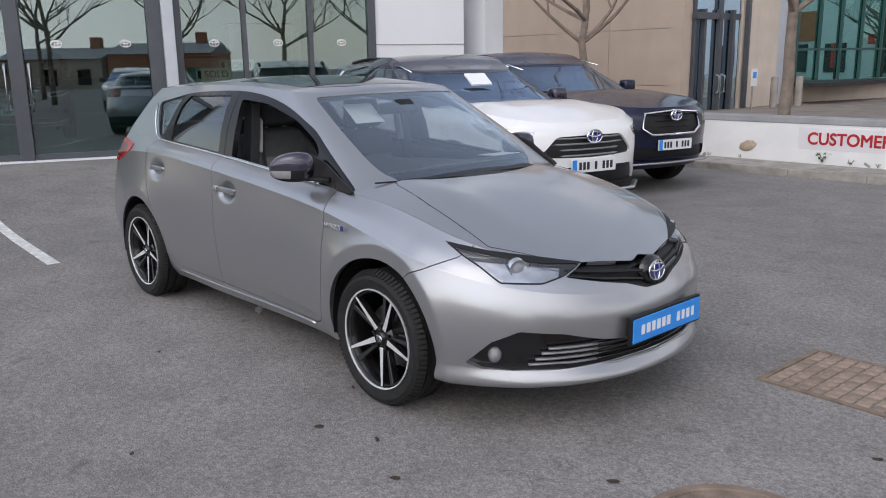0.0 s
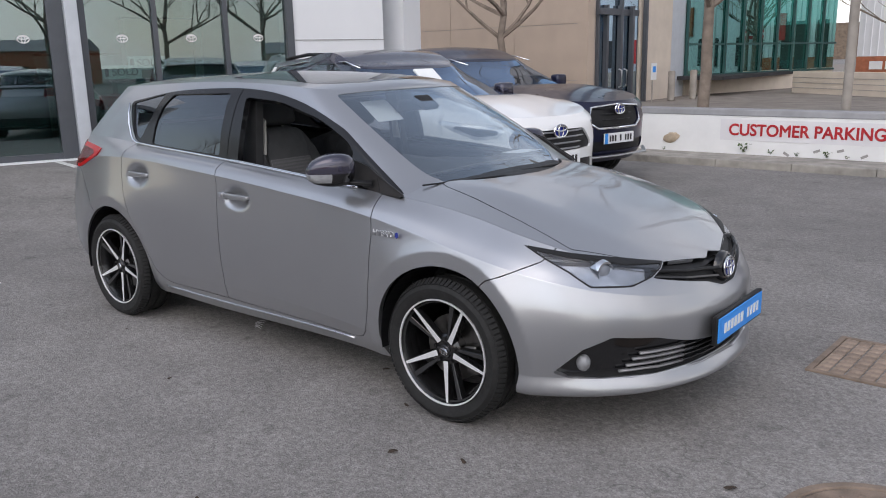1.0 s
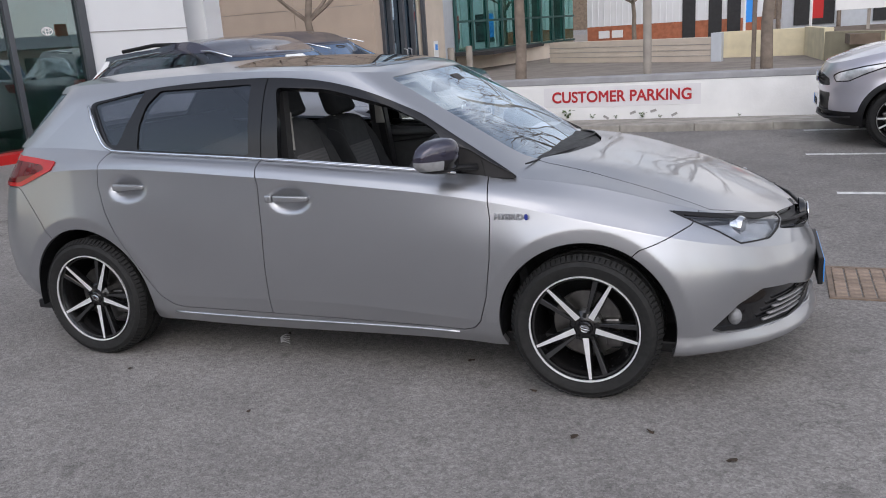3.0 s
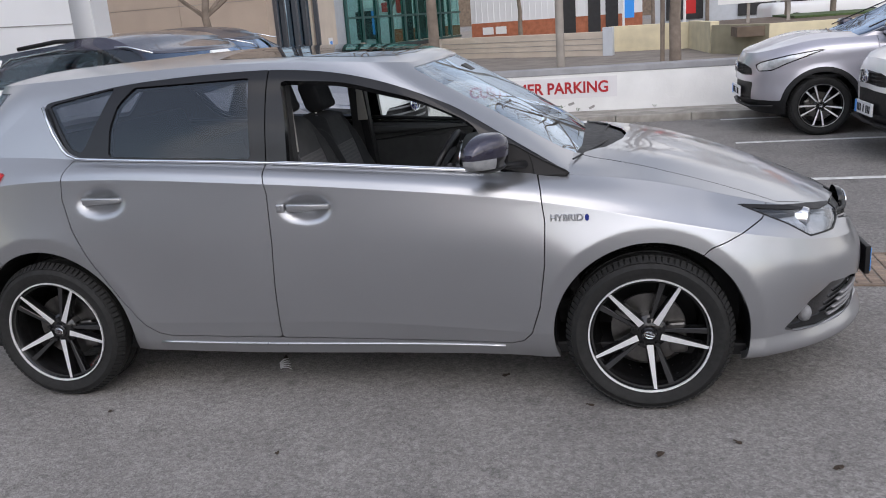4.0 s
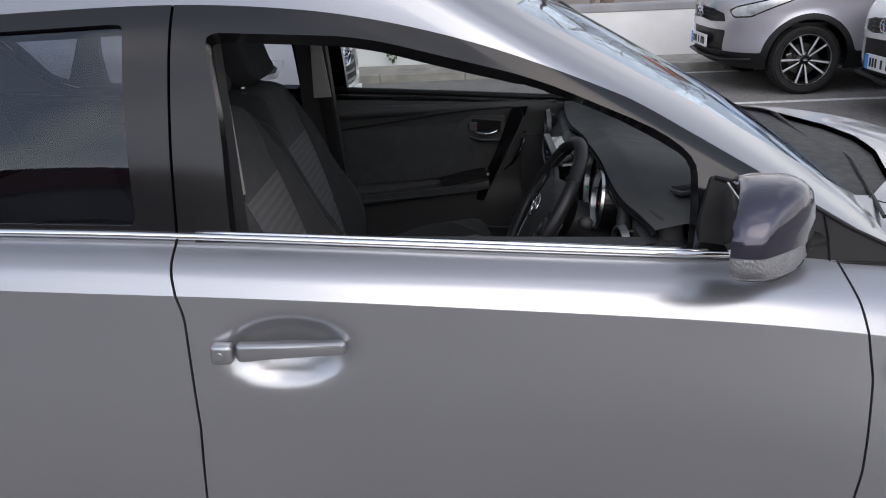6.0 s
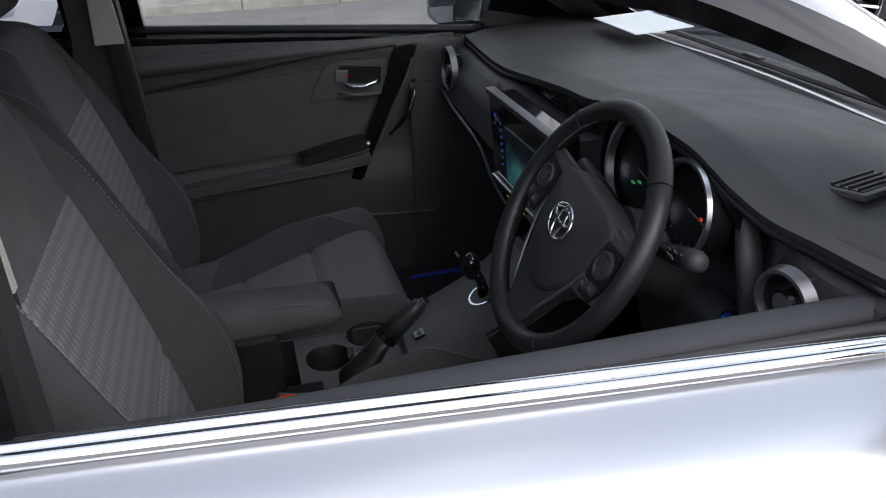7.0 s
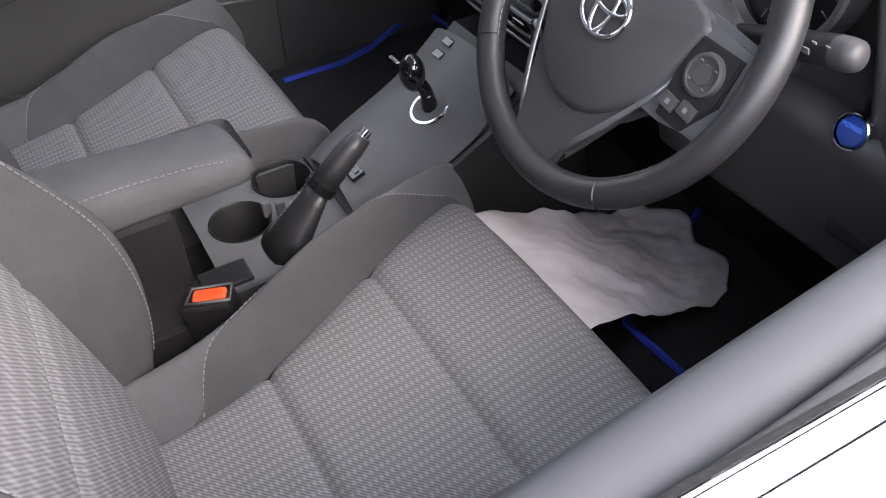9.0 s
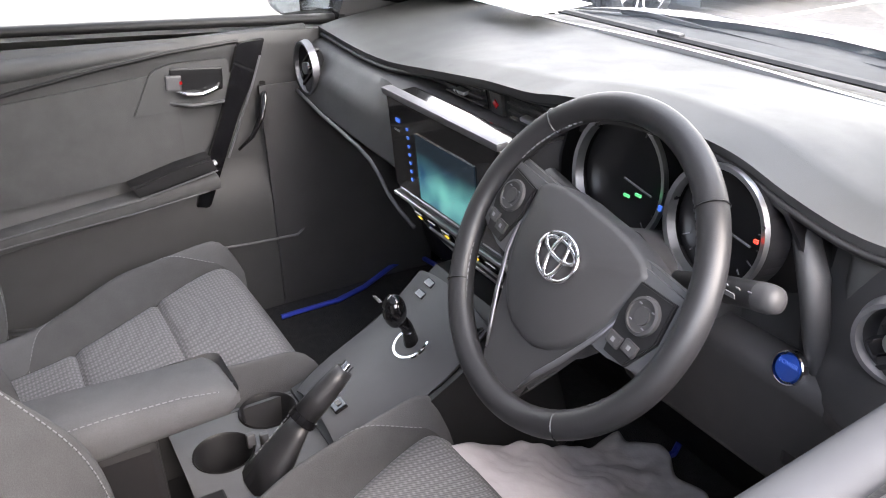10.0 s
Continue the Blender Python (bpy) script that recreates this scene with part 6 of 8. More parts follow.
for k, w in enumerate((0.036, 0.04, 0.036, 0.04, 0.036, 0.04, 0.0, 0.034, 0.03, 0.036, 0.032)):
    if w:
        part("plate_bar", box((w * 0.62, 0.042, 0.003), (-0.19 + 0.0385 * k, 0, 0.0112)), M_white, plate)
_s, _v = [a.ravel() for a in np.meshgrid(np.linspace(0.6, 1, 260), np.linspace(0.1, 0.75, 140))]
_nose = hero_side(_s, _v)
_key = front_c(_nose)


def nose_at(c, z, push=0.0):
    """The point of the front skin at this measure along the corner and this height."""
    i = int(np.argmin((_key[:, 0] - c) ** 2 + (_key[:, 1] - z) ** 2))
    return Vector(_nose[i]) + Vector((-push, push * 0.3, 0))


for sg in (-1, 1):
    flip = lambda p: Vector((p.x, -sg * p.y, p.z))
    for k in range(4):
        z, c0 = 0.313 + 0.024 * k, 3.4 + 0.035 * k
        part("mouth_slat", tube([flip(nose_at(c, z, 0.012)) for c in np.linspace(c0, 3.76, 6)], 0.0105, 6, flat=0.55, up=(0, 0, 1)), M_slat, hero, "grey slat of the lower mouth", smooth=True)
        part("mouth_bar", tube([flip(nose_at(c, z, 0.012)) for c in np.linspace(3.76, 4.1, 6)], 0.0075, 6, flat=0.5, up=(0, 0, 1)), M_gloss, hero, smooth=True)
    bm = bmesh.new()
    bmesh.ops.create_uvsphere(bm, u_segments=24, v_segments=14, radius=0.036)
    part("fog_lamp", bm, M_lampglass, hero, "round fog lamp", smooth=True, m=Matrix.Translation(flip(nose_at(3.235, 0.352, 0.032))) @ Matrix.Diagonal((0.8, 0.8, 1, 1)))
    sk = Skin(hero_side, dense((-1, -0.45, 60)), dense((0.6, 1, 40)))
    lens = sk.split(sk.all, tail_f)[0]
    deep, rim = sk.split(lens, outline([(-0.9, 1.035), (-0.47, 1.036), (-0.25, 1.015), (-0.22, 0.995), (-0.41, 0.925), (-0.9, 0.915)]))
    tail = part("tail_lamp", sk.mesh("tail_lamp", rim, 0.02, sg > 0, 0.006), M_redlens, hero, "red wraparound tail lamp with a dark middle")
    part("lamp_middle", sk.mesh("lamp_middle", deep, 0.0, sg > 0, 0.003), M_smokered, tail, "smoked dark red lens")
    part("mouth_lip", tube([(3.1, sg * 0.755, 0.292), (3.25, sg * 0.655, 0.284), (3.4, sg * 0.47, 0.282), (3.49, sg * 0.25, 0.29), (3.524, sg * 0.0, 0.295)], 0.01, 8, flat=0.6), M_silverpaint, hero, smooth=True)
    # word badge on the wing
    if sg < 0:
        wb = part("wing_badge", words("HYBRID", 0.036, 0.0015, bold=0.0008), M_satin, hero, "chrome lettering", m=pose(2.296, -0.868, 0.797, 90, 0, 0))
        part("badge_drop", cyl(0.012, 0.004, pose(2.372, -0.866, 0.798, 90) @ Matrix.Diagonal((0.7, 1.1, 1, 1)), 16), M_badgeblue, hero)
# wipers
for x0, y0, x1, y1 in ((2.42, -0.1, 2.3, -0.62), (2.44, 0.45, 2.4, -0.05)):
    part("wiper", tube([(x0 + 0.04, y0, 0.968), (x0 + 0.015, y0 - 0.12, 0.977), (x1 + 0.016, y1, 0.978)], [0.009, 0.006, 0.004], 6), M_black, hero, "black wiper arm and blade")

# ---- the hatchback's inside ----
def sm(t):
    t = min(max(t, 0.0), 1.0)
    return t * t * (3 - 2 * t)


def front_seat(yc, dz, sg, dx=0.0):
    """A front seat round x = 1.24 to 1.72; sg is +1 where its door lies at +y."""
    seat = new("front_seat")
    seat.parent = hero
    seat.matrix_basis = Matrix.Translation((dx, 0, 0))
    seat["label"] = "grey cloth front seat with charcoal side bolsters"
    X1 = 1.715
    wi_, wo_ = curve((1.15, 0.09), (1.26, 0.094), (1.36, 0.108), (1.42, 0.13), (1.5, 0.163), (1.6, 0.196), (1.72, 0.226)), curve((1.15, 0.165), (1.3, 0.178), (1.5, 0.222), (1.72, 0.252))
    zb_ = curve((1.15, 0.55), (1.26, 0.557), (1.5, 0.588), (1.64, 0.612), (1.72, 0.612))

    seam_keys = curve((1.12, 1.002), (1.288, 1.004), (1.3, 1.25), (1.315, 1.45), (1.34, 1.58), (1.37, 1.66), (1.41, 1.75), (1.46, 1.8), (1.51, 1.76), (1.56, 1.6), (1.62, 1.3), (1.67, 1.05), (1.75, 1.01))
    sa_ = lambda x: max(float(seam_keys(x)), 1.002)

    def cush(x, t):
        """Height at x, with t across: 0 to 1 over the insert, 1 to 2 over the bolster."""
        wi, wo = float(wi_(x)), float(wo_(x))
        a = abs(t)
        y = wi * a if a < 1 else wi + (wo - wi) * (a - 1)
        z = float(zb_(x)) + dz + 0.006 * (1 - min(a, 1) ** 2)
        z += (0.046 + 0.022 * math.exp(-((x - 1.47) / 0.1) ** 2)) * sm((a - 1) / 0.62) - 0.075 * max((a - 1.55) / 0.45, 0) ** 2.2
        z -= 0.09 * max((x - 1.645) / 0.07, 0) ** 2.4
        if a < 1.02:
            for xs in (1.366, 1.523):
                z -= 0.008 * math.exp(-((x - xs) / 0.007) ** 2)
        z -= 0.008 * math.exp(-((a - 1) / 0.05) ** 2)
        return (x, yc + math.copysign(y, t), z)

    for xa, xb in ((1.15, 1.366), (1.366, 1.523), (1.523, X1)):
        part("cushion_insert", sheet(lambda u, v: cush(xa + (xb - xa) * u, 2 * v - 1), 24, 24), M_cloth, seat, "ribbed grey cloth insert", smooth=True)
    for q in (-1, 1):
        part("cushion_bolster", sheet(lambda u, v: cush(1.15 + (X1 - 1.15) * u, q * (1 + (float(sa_(1.15 + (X1 - 1.15) * u)) - 1) * v)), 40, 14), M_bolster, seat, "charcoal cushion bolster", smooth=True)
        part("bolster_rim", sheet(lambda u, v: cush(1.15 + (X1 - 1.15) * u, q * (float(sa_(1.15 + (X1 - 1.15) * u)) + (2 - float(sa_(1.15 + (X1 - 1.15) * u))) * v)), 40, 14), M_seatgrey, seat, "mid grey outer bolster cloth", smooth=True)
        part("seam", stitches([Vector(cush(x, q * float(sa_(x)))) + Vector((0, 0, 0.0006)) for x in np.linspace(1.289, 1.66, 60)], 0.0009, 5), M_stitch, seat, "pale stitched seam")
        part("seat_side", sheet(lambda u, v: Vector(cush(1.15 + (X1 - 1.15) * u, q * 2)) - Vector((0, q * 0.01 * v, 0.2 * v)), 30, 3), M_seatgrey, seat, smooth=True)
    part("cushion_front", sheet(lambda u, v: Vector(cush(X1, 4 * u - 2)) + Vector((0.012 * math.sin(math.pi * v) - 0.04 * v, 0, -0.17 * v)), 40, 8), M_bolster, seat, smooth=True)
    # backrest in its own frame: s up the back, n out of it
    B = Matrix.Translation((1.235, yc, 0.57 + dz)) @ Matrix.Rotation(radians(-17), 4, "Y")
    H_, WB, WJ = 0.66, 0.235, 0.15
    bulge_keys = curve((-0.05, 0.02), (0.05, 0.085), (0.16, 0.105), (0.3, 0.06), (0.45, 0.03), (0.66, 0.0))
    bulge = lambda s: float(bulge_keys(s))

    def back(s, y, q=0.0):
        a = abs(y)
        w = WB * (1 - 0.3 * max((s - 0.42) / 0.24, 0) ** 2)
        n = 0.02 * math.sin(math.pi * s / H_) + bulge(s) * sm((a / w * WB - WJ) / 0.07)
        n -= 0.14 * max((a / w * WB - (WB - 0.05)) / 0.05, 0) ** 2.2
        n -= 0.09 * max((s - H_ + 0.07) / 0.07, 0) ** 2
        n -= 0.008 * math.exp(-((a / w * WB - WJ) / 0.006) ** 2)
        n -= 0.006 * math.exp(-((s - 0.2) / 0.006) ** 2) * (a < WJ)
        return B @ Vector((n, y * w / WB, s))

    for s0, s1 in ((-0.02, 0.2), (0.2, 0.45)):
        part("back_insert", sheet(lambda u, v: back(s0 + (s1 - s0) * u, WJ * (2 * v - 1)), 26, 26), M_cloth, seat, "ribbed grey cloth insert", smooth=True)
    part("back_top", sheet(lambda u, v: back(0.45 + (H_ - 0.45) * u, WJ * (2 * v - 1)), 20, 20), M_seatgrey, seat, smooth=True)
    for q in (-1, 1):
        part("back_bolster", sheet(lambda u, v: back(-0.04 + (H_ + 0.04) * u, q * (WJ + (WB - WJ) * v)), 40, 16), M_bolster, seat, "charcoal backrest bolster", smooth=True)
        part("seam", stitches([back(s, q * (WB - 0.042)) + Vector((0.0015, 0, 0)) for s in np.linspace(0.0, 0.6, 30)], 0.0009, 5), M_stitch, seat)
    rear = bmesh.new()
    add_box(rear, (0.1, 0.44, 0.64), (-0.13, 0, 0.31), 0.04, seg=3)
    part("back_shell", rear, M_bolster, seat, smooth=50, m=B)
    for q in (-1, 1):
        part("head_post", cyl(0.007, 0.12, B @ pose(-0.06, q * 0.06, H_ + 0.02), 8), M_satin, seat)
    hr = bmesh.new()
    add_box(hr, (0.1, 0.25, 0.19), (0, 0, 0), 0.045, seg=4)
    for v in hr.verts:
        v.co.x += 0.02 * (v.co.z / 0.095) ** 2 + 0.015 * (v.co.y / 0.125) ** 2
    part("headrest", hr, M_bolster, seat, "charcoal cloth headrest", smooth=60, m=B @ pose(-0.055, 0, H_ + 0.085))
    part("recline_cover", box((0.3, 0.03, 0.09), (1.3, yc + sg * 0.275, 0.5 + dz), 0.02, rot=(0, 12, 0)), M_soft, seat, smooth=50)


front_seat(-0.36, 0.0, -1)
front_seat(0.37, -0.058, 1, -0.075)
bm = box((0.5, 1.2, 0.18), (0.35, 0, 0.5), 0.05, seg=3)
part("rear_bench", bm, M_bolster, hero, smooth=50)
part("rear_backrest", box((0.16, 1.2, 0.62), (0.02, 0, 0.85), 0.05, rot=(0, -18, 0), seg=3), M_bolster, hero, smooth=50)

# floor, mats
part("cabin_floor", box((2.4, 1.3, 0.02), (1.2, 0, 0.375)), M_carpet, hero)
part("firewall", box((0.04, 1.42, 0.65), (2.28, 0, 0.62), rot=(0, -14, 0)), M_carpet, hero)
for y0, y1 in ((-0.6, -0.17), (0.17, 0.6)):
    part("floor_mat", sheet(lambda u, v: (1.72 + 0.3 * u, y0 + (y1 - y0) * v, 0.39), 2, 2), M_carpet, hero)
    if y0 < 0:
        edge = [(1.7, -0.56, 0.392), (1.87, -0.5, 0.392), (1.868, -0.39, 0.392), (1.862, -0.29, 0.392), (1.93, -0.19, 0.392), (2.03, -0.172, 0.4), (2.09, -0.178, 0.402), (2.15, -0.15, 0.415), (2.19, -0.17, 0.43), (2.19, -0.4, 0.43)]
    else:
        edge = [(1.7, 0.588, 0.392), (1.83, 0.585, 0.395), (1.9, 0.6, 0.4), (2.0, 0.655, 0.402), (2.08, 0.66, 0.402), (2.1, 0.4, 0.42), (2.05, 0.2, 0.4)]
    part("mat_piping", tube(edge, 0.006, 6), M_piping, hero, "bright blue mat edging")

# centre console
part("console_body", prism([(1.0, 0.37), (1.0, 0.55), (1.345, 0.56), (1.35, 0.5), (1.545, 0.5), (1.55, 0.583), (1.6, 0.6), (1.72, 0.655), (1.8, 0.72), (1.86, 0.72), (1.95, 0.37)], 0.21, Matrix(((1, 0, 0, 0), (0, 0, 1, -0.13), (0, 1, 0, 0), (0, 0, 0, 1))), 0.008), M_consoleside, hero, "dark centre console", smooth=30)


def on_console(x):
    return float(curve((1.3, 0.56), (1.5, 0.567), (1.6, 0.602), (1.72, 0.657), (1.8, 0.722))(x))


def deck(u, v):
    x = 1.555 + 0.225 * u
    wide = 0.192 - 0.05 * (1 - u) ** 5
    return (x, -0.02 + wide * (v - 0.5) + 0.004 * u, on_console(x) + 0.001 + 0.017 * math.sin(math.pi * v) ** 0.7)


part("gear_deck", sheet(deck, 16, 12, thick=0.006), M_hard, hero, "blue-grey plastic gear surround", smooth=50)
GEAR = Vector((1.702, -0.03, on_console(1.702) + 0.019))
slope = math.degrees(math.atan2(0.06, 0.12))
part("gear_ring", lathe([(0.0235, -0.002), (0.0255, 0.005), (0.029, 0.005), (0.0315, -0.002)], Matrix.Translation(GEAR) @ pose(0, 0, 0, 0, -slope, 0), 32, True), M_chrome, hero, "bright ring round the gear selector", smooth=40)
part("gear_well", cyl(0.0245, 0.004, Matrix.Translation(GEAR) @ pose(0, 0, 0.001, 0, -slope, 0), 28), M_gloss, hero)
lever = new("gear_selector")
lever.parent = hero
part("stem", tube([GEAR, GEAR + Vector((-0.006, 0.004, 0.03)), GEAR + Vector((-0.02, 0.006, 0.05))], [0.012, 0.009, 0.01], 10), M_gloss, lever, smooth=True)
bm = bmesh.new()
bmesh.ops.create_uvsphere(bm, u_segments=18, v_segments=12, radius=0.0195)
for v in bm.verts:
    v.co.z *= 1.3
    v.co.x *= 0.85
part("knob", bm, M_gloss, lever, "gloss black gear knob", smooth=True, m=Matrix.Translation(GEAR + Vector((-0.022, 0.006, 0.058))))
for k in range(3):
    part("knob_mark", box((0.004, 0.006, 0.002), (-0.04, 0.0 + 0.007 * (k - 1), 0.014)), M_stitch, lever, m=Matrix.Translation(GEAR + Vector((-0.006, 0.006, 0.07))))
for k, (dx, dy) in enumerate(((0.048, 0.03), (0.064, 0.03))):
    x = GEAR.x + dx
    part("console_switch", box((0.012, 0.022, 0.006), (x, dy, on_console(x) + 0.022), 0.002, rot=(0, -slope, 0)), M_gloss, hero)
part("console_switch", box((0.02, 0.024, 0.006), (1.578, -0.045, 0.618), 0.002, rot=(0, -20, 0)), M_gloss, hero)
part("switch_mark", box((0.007, 0.009, 0.001), (1.578, -0.045, 0.6225), rot=(0, -20, 0)), M_stitch, hero)
part("console_switch", box((0.03, 0.02, 0.006), (1.76, -0.1, 0.7), 0.002, rot=(0, -30, 0)), M_gloss, hero)
# cup holders
CUPS = ((1.425, -0.012), (1.505, 0.045))
bm = sheet(lambda u, v: (1.37 + 0.185 * u, -0.13 + 0.2 * v, 0.576 + 0.004 * math.sin(math.pi * v)), 84, 80)
bmesh.ops.delete(bm, geom=[f for f in bm.faces if any(math.hypot(f.calc_center_median().x - x, f.calc_center_median().y - y) < 0.039 for x, y in CUPS)], context="FACES")
part("cup_frame", bm, M_hard, hero, "grey cup holder surround", smooth=40)
for sg in (-1, 1):
    part("tray_side", box((0.205, 0.006, 0.08), (1.447, -0.027 + sg * 0.1, 0.537)), M_soft, hero)
for x, y in CUPS:
    part("cup_well", lathe([(0.0415, 0.001), (0.0405, 0.004), (0.038, 0.001), (0.035, -0.07), (0.0, -0.07)], pose(x, y, 0.578), 32), M_black, hero, "dark round cup holder", smooth=40)
for k in range(2):
    part("cup_prong", box((0.012, 0.008, 0.022), (1.462 + 0.016 * k, -0.015 - 0.008 * k, 0.587), 0.002), M_hard, hero)
part("coin_tray", box((0.06, 0.04, 0.006), (1.375, -0.1, 0.58), 0.003), M_black, hero)
# armrest
arm = new("armrest")
arm.parent = hero
bm = bmesh.new()
add_box(bm, (0.36, 0.136, 0.072), (1.27, -0.01, 0.702), 0.022, seg=4)
for v in bm.verts:
    x, y, z = v.co
    hi = z > 0.7
    v.co.z -= 0.036 * max((y - 0.0) / 0.058, 0) ** 2 * hi + 0.03 * max((x - 1.37) / 0.08, 0) ** 2 * hi - 0.014 * max((x - 1.36) / 0.09, 0) ** 2 * (not hi)
    v.co.z += 0.004 * math.sin(21 * x) * hi
    v.co.y = -0.01 + (y + 0.01) * (1 - 0.22 * max((x - 1.4) / 0.05, 0) ** 2)
part("pad", bm, M_seatgrey, arm, "grey cloth armrest lid", smooth=50)
part("seam", stitches([(1.12, -0.0745, 0.728), (1.3, -0.0745, 0.731), (1.38, -0.0745, 0.727), (1.415, -0.071, 0.718), (1.436, -0.06, 0.706), (1.449, -0.03, 0.697)], 0.0009, 5), M_stitch, arm)
part("arm_base", box((0.26, 0.12, 0.16), (1.215, -0.01, 0.597), 0.012), M_consoleside, arm)
# handbrake
hb = new("handbrake")
hb.parent = hero
part("gaiter", tube([(1.452, -0.08, 0.566), (1.476, -0.082, 0.598), (1.503, -0.084, 0.632), (1.517, -0.084, 0.648)], [0.042, 0.033, 0.022, 0.017], 16, flat=0.62), M_leather, hb, "stitched black leather gaiter", smooth=True)
part("seam", stitches([Vector(c) + r * Vector((-0.46, 0.72, 0.5)) for c, r in (((1.458, -0.0805, 0.574), 0.0285), ((1.476, -0.082, 0.598), 0.0245), ((1.49, -0.083, 0.615), 0.022), ((1.503, -0.084, 0.632), 0.0195), ((1.514, -0.084, 0.645), 0.0178))], 0.0011, 5), M_stitch, hb)
part("collar", tube([(1.512, -0.084, 0.644), (1.52, -0.084, 0.651)], 0.0195, 14), M_gloss, hb)
part("grip", tube([(1.518, -0.084, 0.65), (1.54, -0.085, 0.67), (1.562, -0.086, 0.69), (1.576, -0.087, 0.702)], [0.017, 0.0165, 0.015, 0.012], 14), M_leather, hb, smooth=True)
part("button", tube([(1.574, -0.087, 0.7), (1.584, -0.087, 0.708)], 0.0075, 12), M_chrome, hb, "chrome release button", smooth=50)
# belt buckle
bk = new("belt_buckle")
bk.parent = hero
part("buckle_body", box((0.06, 0.034, 0.07), (1.347, -0.135, 0.558), 0.005, rot=(0, -8, -29)), M_black, bk)
part("buckle_frame", tube([(1.347 + math.cos(radians(-29)) * a - math.sin(radians(-29)) * b, -0.134 + math.sin(radians(-29)) * a + math.cos(radians(-29)) * b, 0.595 + 0.14 * a) for a, b in ((-0.026, -0.012), (-0.024, 0.0135), (0.024, 0.0135), (0.026, -0.012))], 0.0022, 6, True), M_hard, bk, "grey buckle frame", smooth=True)
part("buckle_button", box((0.04, 0.018, 0.012), (1.347, -0.134, 0.593), 0.0055, rot=(0, -8, -29), seg=3), M_orange, bk, "orange-red release button")
# loose paper cover in the driver's footwell
random.seed(5)
rid = [(random.uniform(0, 1), random.uniform(0, 1), random.uniform(4, 9), random.uniform(0, 6.3)) for _ in range(12)]


def crumple(u, v):
    # it slides from under the seat's edge down to the mat
    near, far = (1.642 + 0.02 * v, -0.185 - 0.22 * v, 0.6 - 0.01 * v), (2.03 - 0.02 * v + 0.03 * math.sin(3 * v), -0.11 - 0.225 * v, 0.425)
    t = sm(u * 1.05)
    x, y = near[0] + (far[0] - near[0]) * u, near[1] + (far[1] - near[1]) * u
    z = near[2] + (far[2] - near[2]) * t + 0.003 * math.sin(math.pi * v) * (1 - u)
    for a, b, k, p in rid:
        z += 0.0035 * (0.3 + u * (1.3 - u)) * math.sin(k * ((u - a) * math.cos(p) + (v - b) * math.sin(p)) * 3) ** 3
    x += 0.012 * math.sin(14 * v + 3 * u) * u
    return (x, y, z)


tagged(part("paper_cover", sheet(crumple, 44, 44, thick=0.001), M_paper, None, "crumpled thin grey paper sheet in the footwell", smooth=True), category="paper sheet")


# dashboard
pad_edge = curve((-0.7, 0.994), (-0.6, 0.994), (-0.54, 0.998), (-0.485, 1.016), (-0.43, 1.037), (-0.36, 1.046), (-0.27, 1.047), (-0.16, 1.03), (-0.1, 1.017), (0.02, 1.007), (0.16, 0.991), (0.33, 0.971), (0.7, 0.967))


def dash(u, v):
    y = 0.7 - 1.4 * u
    d = (y + 0.35) / 0.2
    hood = math.exp(-d ** 4)
    # over the middle the pad lifts off the face and leaves a recess for the vents
    c = sm((0.36 - y) / 0.22) * (1 - hood) * (y > -0.35)
    low_ = 1.855 + 0.03 * (abs(y) / 0.7) ** 2 - 0.01 * hood
    edge = low_ - 0.018 * hood
    front = 2.36 - 0.17 * (abs(y) / 0.7) ** 3
    ze = float(pad_edge(y))
    shelf = (ze - 0.02) * (1 - c) + 0.957 * c
    keys = [(front, 0.97), (min(2.2, front - 0.06), 1.0), (2.02, 0.6 * (ze + 0.012) + 0.4), (edge + 0.05, ze + 0.01), (edge, ze), (edge + 0.004, ze - 0.012), (edge + 0.006 + 0.03 * c, ze - 0.016), (edge + 0.006 + 0.03 * c, shelf - 0.001),
            (low_ - 0.012 - 0.034 * c + 0.07 * hood, shelf - 0.006), (low_ - 0.045 + 0.1 * hood, 0.9), (low_ - 0.06 + 0.1 * hood, 0.842), (low_ - 0.045 + 0.06 * hood, 0.825), (low_ + 0.06, 0.78), (2.05, 0.6), (2.1, 0.42)]
    q = v * (len(keys) - 1)
    i = min(int(q + 1e-6), len(keys) - 2)
    t = q - i
    (xa, za), (xb, zb) = keys[i], keys[i + 1]
    return (xa + (xb - xa) * t, y, za + (zb - za) * t)


part("dash_top", sheet(dash, 90, 32, 0, 1, 0, 4 / 14), M_dashtop, hero, "soft dark dash top", smooth=True)
# the dash turns black down here, footwell shade put into the colour
part("dash_under", sheet(dash, 90, 8, 0, 1, 12 / 14, 1), M_black, hero, "lower dash with the footwell's shade put into its black")
part("dash_face", sheet(dash, 120, 32, 0, 1, 4 / 14, 12 / 14), M_soft, hero, "dark moulded dash face", smooth=40)
part("dash_seam", tube([Vector(dash(u, 5.4 / 14)) + Vector((-0.003, 0, 0)) for u in np.linspace(0.01, 0.99, 80)], 0.004, 6), M_black, hero, smooth=True)
part("demister_slot", tube([(2.27, y, 1.0) for y in np.linspace(-0.46, 0.46, 12)], 0.012, 6, flat=0.4), M_black, hero)
for q, y in enumerate((-0.4, 0.1, 0.45)):
    part("demister_rib", box((0.014, 0.05, 0.006), (2.27, y, 1.005), 0.001), M_hard, hero)
